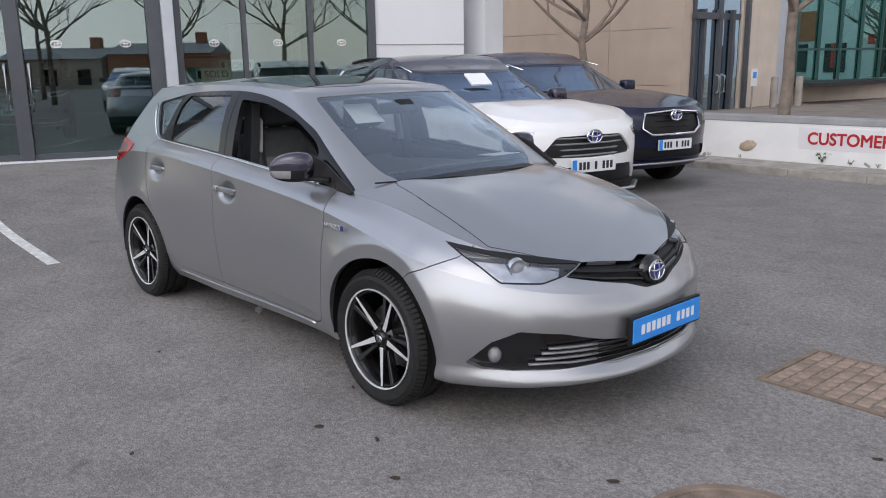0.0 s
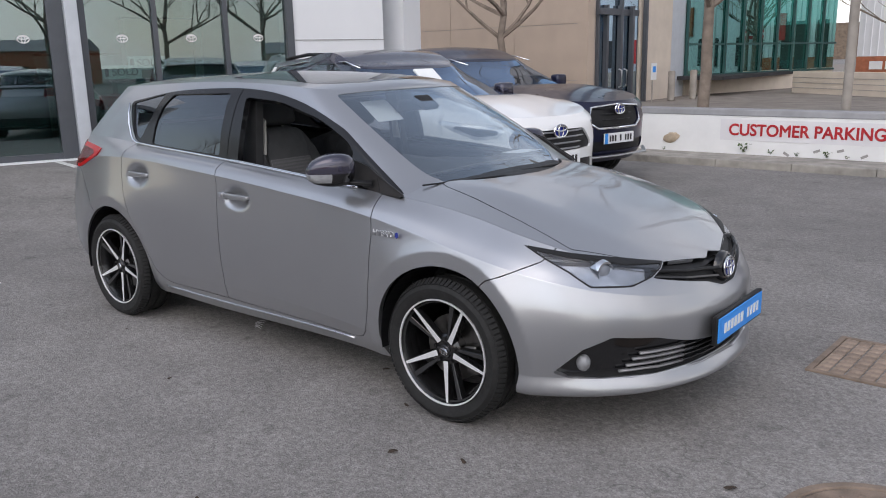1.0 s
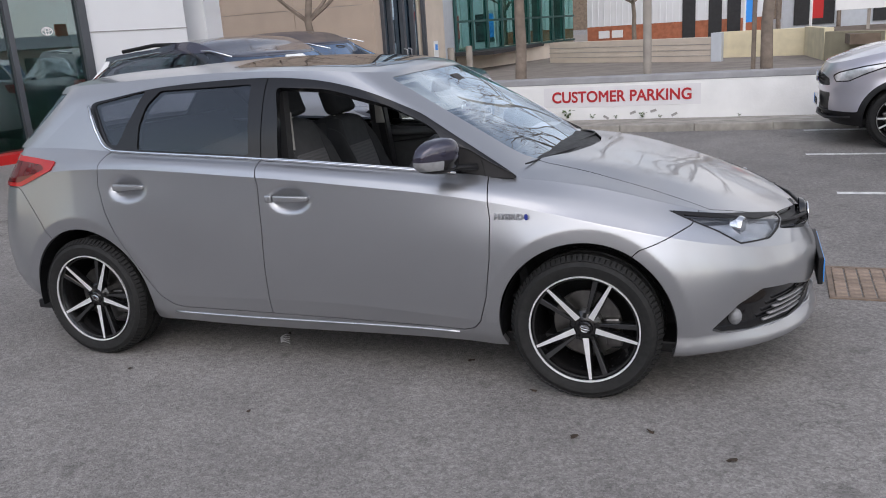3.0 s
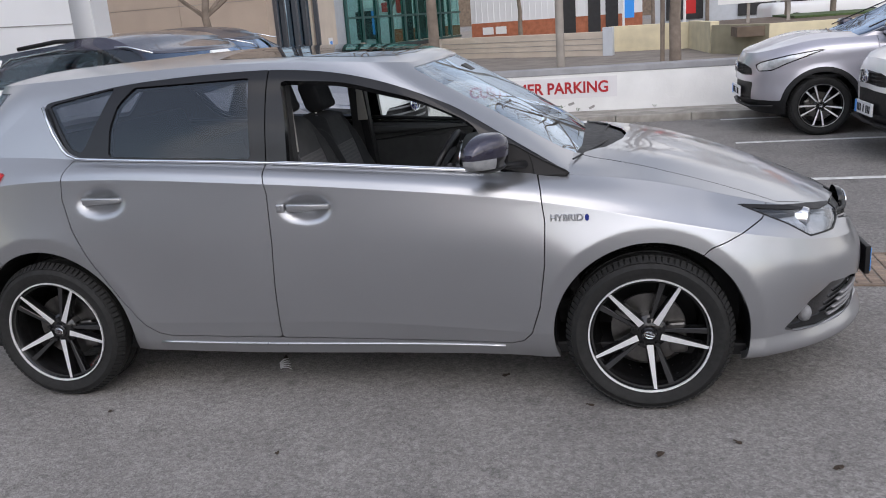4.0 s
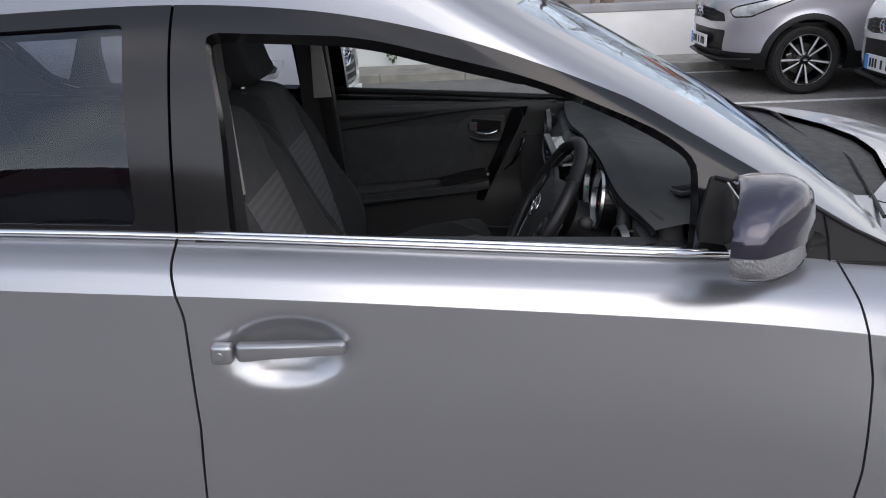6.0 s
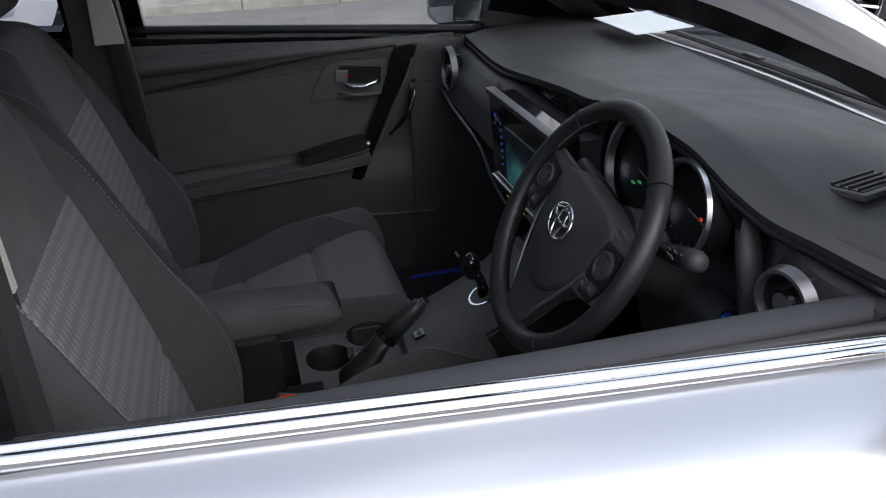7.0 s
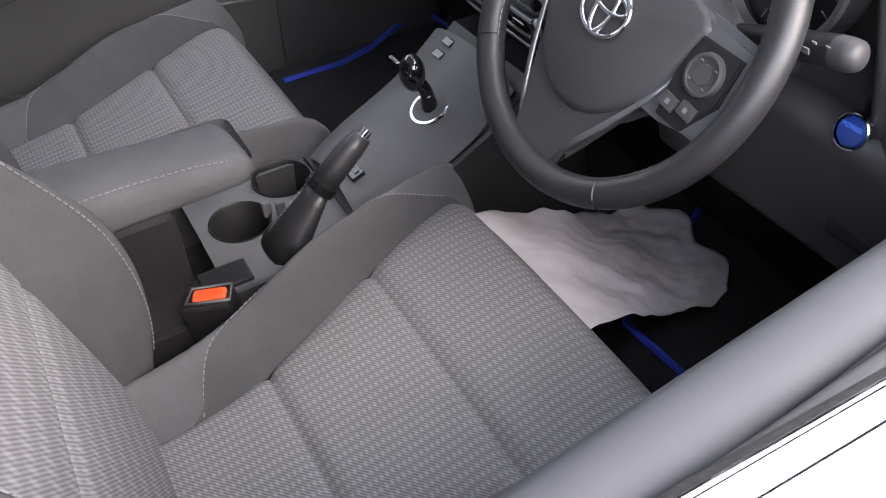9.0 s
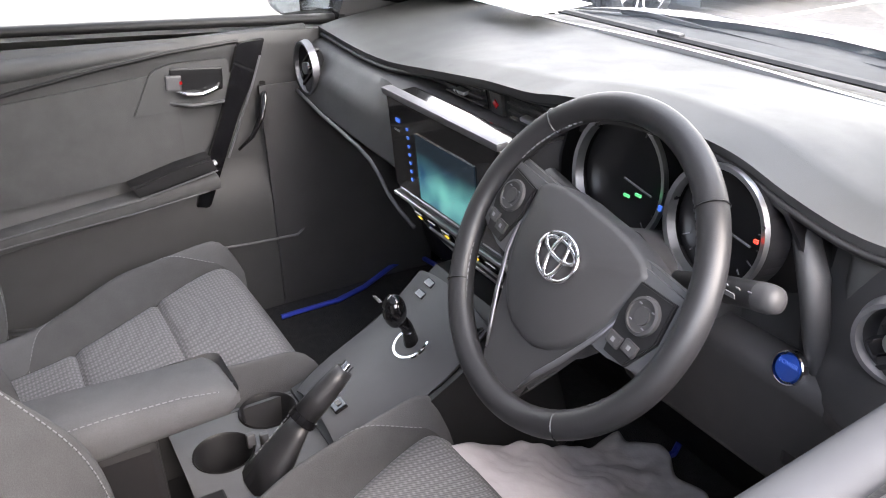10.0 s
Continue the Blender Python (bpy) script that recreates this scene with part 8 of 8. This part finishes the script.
# pillars, headlining, mirror, belts
for mir in (False, True):
    part("pillar_trim", house.mesh("pillar_trim", pillar_faces, 0.0, mir, -0.035), M_trimgrey, hero)
both("headlining", roof, roof_faces, 0.0, M_liner, "pale headlining round the glass roof", -0.035)
for sg in (-1, 1):
    part("b_pillar", prism([(1.03, 0.4), (1.16, 0.4), (1.14, 0.9), (1.115, 1.36), (1.03, 1.38)], 0.05, Matrix(((1, 0, 0, 0), (0, 0.13 * sg * -1, sg, sg * 0.7), (0, 1, 0, 0), (0, 0, 0, 1)))), M_soft, hero, "dark centre pillar trim")
    part("belt_guide", prism([(1.075, 1.04), (1.13, 1.04), (1.115, 1.22), (1.085, 1.24)], 0.02, Matrix(((1, 0, 0, 0), (0, 0.13 * sg * -1, -sg, sg * 0.69), (0, 1, 0, 0), (0, 0, 0, 1))), 0.004), M_liner, hero, "pale belt height slider")
    part("seat_belt", tube([(1.095, sg * 0.52, 1.2), (1.12, sg * 0.56, 0.9), (1.15, sg * 0.58, 0.62)], 0.02, 6, flat=0.12, up=(0, 1, 0)), M_black, hero)
part("cabin_mirror", box((0.03, 0.24, 0.065), (1.72, 0.0, 1.29), 0.014, rot=(0, 10, 0), seg=3), M_soft, hero, smooth=50)
part("mirror_stem", tube([(1.74, 0, 1.3), (1.79, 0, 1.33)], 0.012, 8), M_black, hero)
part("sensor_block", box((0.1, 0.12, 0.03), (1.82, 0, 1.305), 0.01, rot=(0, 35, 0)), M_black, hero)
tagged(part("price_sheet", sheet(lambda u, v: (1.62 + 0.13 * v, -0.1 - 0.2 * u, 1.32 - 0.1 * v), 2, 2), M_paperwhite, None, "white paper sheet behind the windscreen"), category="paper sheet")
tagged(part("dash_paper", sheet(lambda u, v: (2.12 + 0.13 * u, 0.28 + 0.2 * v, 1.025 + 0.006 * u), 2, 2, thick=0.002), M_paperwhite, None, "pale papers lying on the dash top"), category="paper sheet")

# ---- the other parked cars ----
def parked_car(name, label, m, K, paint, roofpaint, group="parked cars"):
    """A parked car from a few sizes: rear axle at x = 0, nose towards +x."""
    car = thing(name, label, "car", m, group)
    w, wb, xf, xr, top = K["w"], K["wb"], K["xf"], K["xr"], K["top"]
    belt, hood, low = K["belt"], K["hood"], K["low"]
    ar, af = K.get("ar", -0.35), wb + K.get("af", 0.1)
    a0 = K["a0"]  # foot of the windscreen at the side
    zt = curve((xr, belt + 0.06), (0.0, belt + 0.04), (a0 * 0.6, belt), (a0, belt - 0.05), (wb + 0.1, hood), (xf, hood - K["drop"]))
    flat = lambda z: curve((xr, z + 0.04), (0.3, z), (wb, z), (xf, z + 0.01))
    wd = lambda k, kf=0.96: curve((xr, w * k * 0.93), (0.0, w * k), (wb, w * k), (xf, w * k * kf))
    nf, nr = K.get("nf", 3.0), 3.0
    L = [Line(flat(low), wd(0.93), ar, af, xr + 0.1, xf - 0.12, nr, nf), Line(flat(low + 0.14), wd(0.985), ar, af, xr, xf - 0.02, nr, nf), Line(flat(low + 0.33), wd(0.99), ar, af, xr, xf, nr, nf),
         Line(curve((xr, belt - 0.25), (a0, belt - 0.28), (xf, hood - K["drop"] - 0.2)), wd(1.0), ar, af, xr + 0.03, xf, nr, nf), Line(curve((xr, belt - 0.07), (a0, belt - 0.12), (wb, hood - 0.07), (xf, hood - K["drop"] - 0.07)), wd(0.985), ar, af, xr + 0.06, xf - 0.03, nr, nf),
         Line(zt, wd(0.88, 0.93), ar, af, xr + 0.12, xf - 0.07, nr, nf)]
    arches = ((wb, K["R"] + 0.005, K["R"] + 0.042), (0.0, K["R"] + 0.005, K["R"] + 0.042))
    side = body_surface(L, arches, (), 0.02)
    sk = Skin(side, dense((-1, -0.6, 20), (-0.6, 0.6, 80), (0.6, 1, 36)), np.linspace(0, 1, 34))
    faces = sk.all
    for x, z, r in arches:
        faces = sk.split(faces, disc(x, z, r))[1]
    clad = []
    if K["clad"]:
        clad, faces = sk.split(faces, lambda V: np.minimum(V[:, 2] - (low + 0.16), np.minimum(np.hypot(V[:, 0] - wb, V[:, 2] - K["R"]) - K["R"] - 0.1, np.hypot(V[:, 0], V[:, 2] - K["R"]) - K["R"] - 0.1)))
    fc = lambda V: np.stack([V[:, 0] - xf - 0.0 + 0.8 * (V[:, 1] + w * 0.8), V[:, 2]], 1)
    lamp_f = lambda V: outline(K["lamp"], axes=(0, 1))(fc(V))
    lamp, faces = sk.split(faces, lamp_f)
    gr_f = outline(K["grille"], axes=(1, 2))
    grille, faces = sk.split(faces, lambda V: np.maximum(gr_f(V), wb + 0.2 - V[:, 0]))
    mo_f = outline(K["mouth"], axes=(1, 2))
    mouth, faces = sk.split(faces, lambda V: np.maximum(mo_f(V), wb + 0.2 - V[:, 0]))
    doors = []
    xs_ = K["doors"]
    for a, b in zip(xs_, xs_[1:]):
        f = outline([(a, low + 0.17), (b, low + 0.17), (b, 2), (a, 2)] if a > 0.5 else [(a + 0.35, low + 0.17), (b, low + 0.17), (b, 2), (a, 2), (a, 0.8)])
        d, faces = sk.split(faces, grown(f, -0.003))
        _, faces = sk.split(faces, grown(f, 0.003))
        doors.append(d)
    ht = Skin(hood_surface(L[-1], curve((a0, 0.05), (wb, 0.06), (xf, 0.0)), 0.3), dense((0.25, 0.6, 24), (0.6, 1, 26)), np.linspace(0, 1, 16))
    rz = lambda d: curve((xr, top - 0.1 - d), (0.2, top - 0.01 - d), (wb * 0.4, top - d), (a0 - 0.8, top - 0.075 - d), (a0, top - 0.14 - d))
    hb = curve((xr, belt + 0.06), (0.0, belt + 0.04), (a0 * 0.6, belt), (a0, belt - 0.05))
    mid = lambda x: 0.5 * (hb(x) + rz(0.1)(x))
    rr = K["rake"]
    HL = [Line(hb, wd(0.88), xr + 0.2, a0, xr + 0.1, a0 + 0.25, 3.0, 2.4), Line(mid, wd(0.835), xr + 0.2 + rr * 0.5, a0 - 0.38, xr + 0.1 + rr * 0.5, a0 - 0.12, 3.0, 2.4),
          Line(rz(0.1), wd(0.775), xr + 0.2 + rr, a0 - 0.7, xr + 0.1 + rr, a0 - 0.45, 3.0, 2.4), Line(rz(0.03), wd(0.715), xr + 0.22 + rr, a0 - 0.85, xr + 0.05 + rr, a0 - 0.6, 3.0, 2.4)]
    hs = Skin(body_surface(HL, ()), dense((-1, -0.6, 16), (-0.6, 0.6, 60), (0.6, 1, 24)), np.linspace(0, 1, 16))
    scr, rest = hs.split(hs.all, lambda V: np.maximum(np.maximum(0.66 - V[:, 6], V[:, 7] - 0.93), 0.02 - V[:, 7]))
    win_f = outline(K["win"])
    win, rest = hs.split(rest, lambda V: np.maximum(win_f(V), np.abs(V[:, 6]) - 0.64))
    back, rest = hs.split(rest, lambda V: np.maximum(np.maximum(V[:, 6] + 0.7, V[:, 7] - 0.85), 0.1 - V[:, 7]))
    posts, win = hs.split(win, lambda V: np.min([np.abs(V[:, 0] - x) - 0.03 for x in xs_[1:-1]] + [np.full(len(V), 9.0)], 0))
    rs = Skin(roof_surface(HL[-1], 0.03), dense((-1, 1, 50)), np.linspace(0, 1, 10))
    for mir in (False, True):
        part("body_side", sk.mesh("body_side", faces, 0.02, mir), paint, car)
        for d in doors:
            part("door", sk.mesh("door", d, 0.015, mir), paint, car)
        if clad:
            part("cladding", sk.mesh("cladding", clad, 0.03, mir, 0.006), M_black, car, "black plastic wheel arch cladding")
        deep, band = sk.split(lamp, grown(lamp_f, -0.012 if K.get("clear") else -0.028))
        part("headlamp", sk.mesh("headlamp", band, 0.02, mir, -0.004), M_gloss if K.get("clear") else M_parkedlamp, car, "clear narrow headlamp")
        part("lamp_mask", sk.mesh("lamp_mask", deep, 0.0, mir, -0.006), M_parkedlamp if K.get("clear") else M_gloss, car)
        part("grille", sk.mesh("grille", grille, 0.02, mir, -0.02), M_black, car, "dark mesh grille")
        part("lower_mouth", sk.mesh("lower_mouth", mouth, 0.02, mir, -0.02), M_black, car)
        part("bonnet", ht.mesh("bonnet", ht.all, 0.01, mir), paint, car)
        part("windscreen", hs.mesh("windscreen", scr, 0, mir, -0.002), M_parkedglass, car, "windscreen with sky blue put into its gloss")
        part("side_window", hs.mesh("side_window", win, 0, mir, -0.003), M_tint, car, "dark side windows")
        part("window_post", hs.mesh("window_post", posts, 0, mir), M_gloss, car)
        part("rear_window", hs.mesh("rear_window", back, 0, mir, -0.003), M_tint, car)
        low_rear, upper = hs.split(rest, lambda V: np.maximum(V[:, 0] + 0.42, V[:, 2] - (top - 0.13))) if roofpaint is not paint else ([], rest)
        part("pillar", hs.mesh("pillar", upper, 0.01, mir), roofpaint, car)
        if low_rear:
            part("rear_quarter", hs.mesh("rear_quarter", low_rear, 0.01, mir), paint, car)
        part("roof", rs.mesh("roof", rs.all, 0.0, mir), roofpaint, car)
    inn = Skin(side, dense((-1, 1, 60)), np.linspace(0, 1, 8))
    shell = inn.all
    for x, z, r in arches:
        shell = inn.split(shell, disc(x, z, r + 0.02))[1]
    for mir in (False, True):
        part("inner_shell", inn.mesh("inner_shell", shell, 0, mir, -0.04), M_black, car)
    part("floor_pan", box((xf - xr - 0.8, 1.5, 0.06), ((xf + xr) / 2, 0, low + 0.05)), M_black, car)
    # plain near-black block added as the shade inside the cabin
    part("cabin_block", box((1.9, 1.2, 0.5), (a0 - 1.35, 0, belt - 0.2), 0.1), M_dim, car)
    for x, z, r in arches:
        for sg in (-1, 1):
            part("wheel_tub", box((2 * r - 0.1, 0.25, 0.03), (x, sg * (w - 0.16), z + r - 0.05)), M_black, car)
            part("tub_wall", box((2 * r, 0.03, r + 0.1), (x, sg * (w - 0.33), z + 0.1)), M_black, car)
    put_wheels(car, (0.0, wb), w - 0.02, K["R"], 0.22, K["rim"], 0 if K.get("dark") else 1, (5, 0, 20, 0))
    for sg in (-1, 1):
        mr = new("door_mirror")
        mr.parent = car
        mr.matrix_basis = Matrix.Translation((a0 - 0.22, sg * (w + 0.06), belt + 0.03))
        bm = bmesh.new()
        add_box(bm, (0.16, 0.2, 0.15), (0, 0, 0), 0.05, seg=3)
        part("mirror_cap", bm, K.get("mirror", paint), mr, smooth=60)
        part("mirror_arm", tube([(0.0, -sg * 0.05, -0.05), (0.05, -sg * 0.2, -0.08)], 0.025, 8), M_black, mr)
        for xh in K["handles"]:
            part("door_handle", box((0.18, 0.02, 0.03), (xh, sg * (w + 0.006), belt - 0.16), 0.008), paint, car)
        if K.get("rails"):
            part("roof_rail", tube([(a0 - 1.1, sg * w * 0.71, top - 0.07), (a0 - 1.3, sg * w * 0.71, top - 0.005), (0.3, sg * w * 0.71, top + 0.005), (xr + 0.75, sg * w * 0.69, top - 0.04)], 0.02, 8), K["rails"], car, smooth=True)
        part("window_line", tube([(K["win"][0][0], sg * w * 0.84, K["win"][0][1])] + [(x, sg * (w * (0.88 - 0.105 * (z - belt) / (top - belt - 0.1)) + 0.006), z) for x, z in K["line"]], 0.008, 6), M_chrome if K.get("chrome") else M_gloss, car, smooth=True)
    nose = K["nose"]
    bd = new("nose_badge")
    bd.parent = car
    bd.matrix_basis = Matrix.Translation((xf - 0.01, 0, nose)) @ pose(0, 0, 0, 90, 0, 90)
    bm = bmesh.new()
    for rx, ry, dy in ((0.085, 0.058, 0), (0.03, 0.056, 0), (0.07, 0.022, 0.02)):
        add_tube(bm, [(rx * math.cos(q), ry * math.sin(q) + dy, 0.03) for q in [2 * math.pi * k / 22 for k in range(22)]], 0.007, 5, True)
    part("badge_rings", bm, M_chrome, bd)
    part("badge_disc", lathe([(0, 0.024), (0.085, 0.02)], Matrix.Diagonal((1, 0.7, 1, 1)), 24), M_badgeblue, bd)
    pl = new("number_plate")
    pl.parent = car
    pl.matrix_basis = Matrix.Translation((xf + 0.005, 0, K["plate"])) @ pose(0, 0, 0, 90, 0, 90)
    part("plate_face", box((0.52, 0.12, 0.02), (0, 0, 0.01), 0.004), M_whiteplate, pl)
    part("plate_band", box((0.05, 0.118, 0.004), (-0.232, 0, 0.021)), M_blueplate, pl)
    for k in range(9):
        if k not in (3, 5):
            part("plate_bar", box((0.028, 0.07, 0.003), (-0.165 + 0.046 * k, 0, 0.0215)), M_dim, pl)
    gy = max(abs(y) for y, z in K["grille"])
    g0, g1 = min(z for y, z in K["grille"]), max(z for y, z in K["grille"])
    if K.get("gframe"):
        near = [p for p in sk.mesh("probe", sk.all, 0.0, False).vertices if p.co.x > wb + 0.3]
        for sg in (-1, 1):
            rim_pts = []
            for y, z in K["grille"][::-1][:1] + K["grille"][:4]:
                v = min(near, key=lambda p: (p.co.y - min(y, -0.001)) ** 2 + (p.co.z - z) ** 2).co
                rim_pts.append((v.x + 0.006, -sg * v.y, v.z))
            part("grille_frame", tube(rim_pts, 0.016, 8), K["gframe"], car, "bright chrome grille frame", smooth=True)
    for k in range(4):
        z = g0 + (g1 - g0) * (k + 0.5) / 4
        part("grille_bar", tube([(xf - 0.1, -gy * 0.9, z), (xf - 0.02, -gy * 0.45, z), (xf - 0.005, 0, z), (xf - 0.02, gy * 0.45, z), (xf - 0.1, gy * 0.9, z)], 0.009, 6), K.get("bars", M_gloss), car)
    part("lower_lip", tube([(xf - 0.28, -w * 0.86, low + 0.1), (xf - 0.06, -w * 0.6, low + 0.08), (xf - 0.01, 0, low + 0.08), (xf - 0.06, w * 0.6, low + 0.08), (xf - 0.28, w * 0.86, low + 0.1)], 0.03, 8, flat=0.5), K.get("lip", M_satin), car, smooth=True)
    for sg in (-1, 1):
        part("wiper", tube([(a0 + 0.2, sg * 0.3, belt - 0.03), (a0 + 0.06, sg * 0.3 - 0.4, belt - 0.005)], 0.008, 5), M_black, car)
        part("tail_lamp", box((0.12, 0.3, 0.14), (xr + 0.12, sg * (w - 0.2), belt - 0.06), 0.03, rot=(0, 0, sg * 30)), M_redlens, car, smooth=50)
    for px, py, pw in K.get("papers", ()):
        part("windscreen_sheet", box((0.02, pw, 0.2), (px, py, belt + 0.22), 0.002, rot=(0, -55, 0)), M_paperwhite, car, "white sheet behind the windscreen")
    return car


SUV = dict(w=0.925, wb=2.69, xf=3.62, xr=-0.98, top=1.595, belt=1.14, hood=1.1, low=0.26, drop=0.12, a0=2.05, R=0.36, rim=0.245, clad=True, rake=0.28, nf=2.5,
           doors=(-0.1, 0.92, 1.98), handles=(0.2, 1.2), lamp=[(-0.85, 1.0), (-0.4, 0.96), (0.02, 0.92), (-0.06, 0.83), (-0.3, 0.82), (-0.6, 0.9)], grille=[(-0.52, 0.685), (-0.53, 0.72), (-0.38, 0.87), (0.1, 0.88), (0.1, 0.67)], mouth=[(-0.66, 0.41), (-0.6, 0.58), (0.1, 0.6), (0.1, 0.41)], bars=M_slat,
           win=[(-0.62, 1.28), (-0.3, 1.46), (0.4, 1.51), (1.2, 1.495), (1.55, 1.42), (2.02, 1.15), (2.0, 1.12), (0.0, 1.19), (-0.45, 1.22)], line=[(-0.25, 1.47), (0.4, 1.525), (1.2, 1.51), (1.5, 1.445)], chrome=True, nose=0.865, plate=0.6, mirror=M_blackpaint, rails=M_black, papers=((1.75, -0.05, 0.26),))
parked_car("white_suv", "white hybrid SUV with a black roof, parked beside the hatchback", pose(-2.75, 3.835, 0, 0, 0, -12), SUV, M_whitepaint, M_blackpaint)
BIG = dict(SUV, w=0.965, wb=2.85, xf=3.85, xr=-1.1, top=1.635, belt=1.17, hood=1.11, low=0.29, a0=2.15, clad=False, doors=(0.0, 1.0, 2.08), chrome=True, rails=M_satin, mirror=M_navypaint, nose=0.915, plate=0.58, bars=M_black, papers=(), grille=[(-0.32, 0.7), (-0.44, 0.78), (-0.4, 0.93), (0.1, 0.96), (0.1, 0.69)], gframe=M_chrome, lamp=[(-0.8, 0.965), (-0.35, 0.94), (0.08, 0.9), (0.04, 0.81), (-0.3, 0.83), (-0.6, 0.9)], mouth=[(-0.7, 0.42), (-0.6, 0.55), (0.1, 0.55), (0.1, 0.42)],
           win=[(-0.75, 1.29), (-0.4, 1.485), (0.4, 1.54), (1.3, 1.53), (1.65, 1.45), (2.12, 1.165), (2.1, 1.145), (0.0, 1.21), (-0.55, 1.24)], line=[(-0.3, 1.5), (0.4, 1.555), (1.3, 1.54), (1.6, 1.475)])
parked_car("navy_suv", "dark navy SUV parked nose out near the low wall", pose(-3.57, 6.19, 0, 0, 0, -12), BIG, M_navypaint, M_navypaint)
CROSS = dict(clear=True, mirror=M_blackpaint, w=0.895, wb=2.64, xf=3.4, xr=-0.85, top=1.54, belt=1.1, hood=1.04, low=0.24, drop=0.15, a0=2.2, R=0.328, rim=0.238, clad=True, rake=0.35, nf=2.7, doors=(0.05, 0.95, 2.1), handles=(1.15,),
             lamp=[(-1.0, 0.965), (-0.5, 0.9), (-0.1, 0.83), (0.02, 0.79), (-0.06, 0.72), (-0.3, 0.73), (-0.5, 0.8), (-0.75, 0.88)], grille=[(-0.56, 0.68), (-0.52, 0.755), (-0.3, 0.79), (0.1, 0.8), (0.1, 0.69), (-0.3, 0.67)], mouth=[(-0.5, 0.36), (-0.56, 0.6), (0.1, 0.6), (0.1, 0.34)],
             win=[(-0.2, 1.32), (0.2, 1.44), (0.9, 1.46), (1.5, 1.4), (2.2, 1.12), (2.18, 1.09), (0.2, 1.16)], line=[(0.2, 1.455), (0.9, 1.475), (1.5, 1.415), (2.18, 1.14)], nose=0.75, plate=0.47, lip=M_black, bars=M_black)
parked_car("silver_crossover", "pale silver coupe-like crossover parked opposite", pose(7.4, 6.76, 0, 0, 0, 180), CROSS, M_lilacpaint, M_lilacpaint)
parked_car("white_crossover", "white crossover parked opposite beside the silver one", pose(8.26, 4.62, 0, 0, 0, 180), dict(CROSS, plate=0.45, lamp=[(-0.9, 0.85), (-0.4, 0.83), (-0.05, 0.78), (-0.1, 0.7), (-0.4, 0.68), (-0.7, 0.74)], mouth=[(-0.62, 0.36), (-0.5, 0.62), (0.1, 0.64), (0.1, 0.34)]), M_whitepaint, M_whitepaint)

parked_car("showroom_car", "dark blue SUV standing inside the showroom", pose(-14.1, 2.55, 0.23, 0, 0, -20), BIG, M_navypaint, M_navypaint, "showroom cars")
parked_car("pale_crossover", "pale silver crossover parked across the aisle", pose(13.2, -4.6, 0, 0, 0, 168), CROSS, M_lilacpaint, M_lilacpaint)
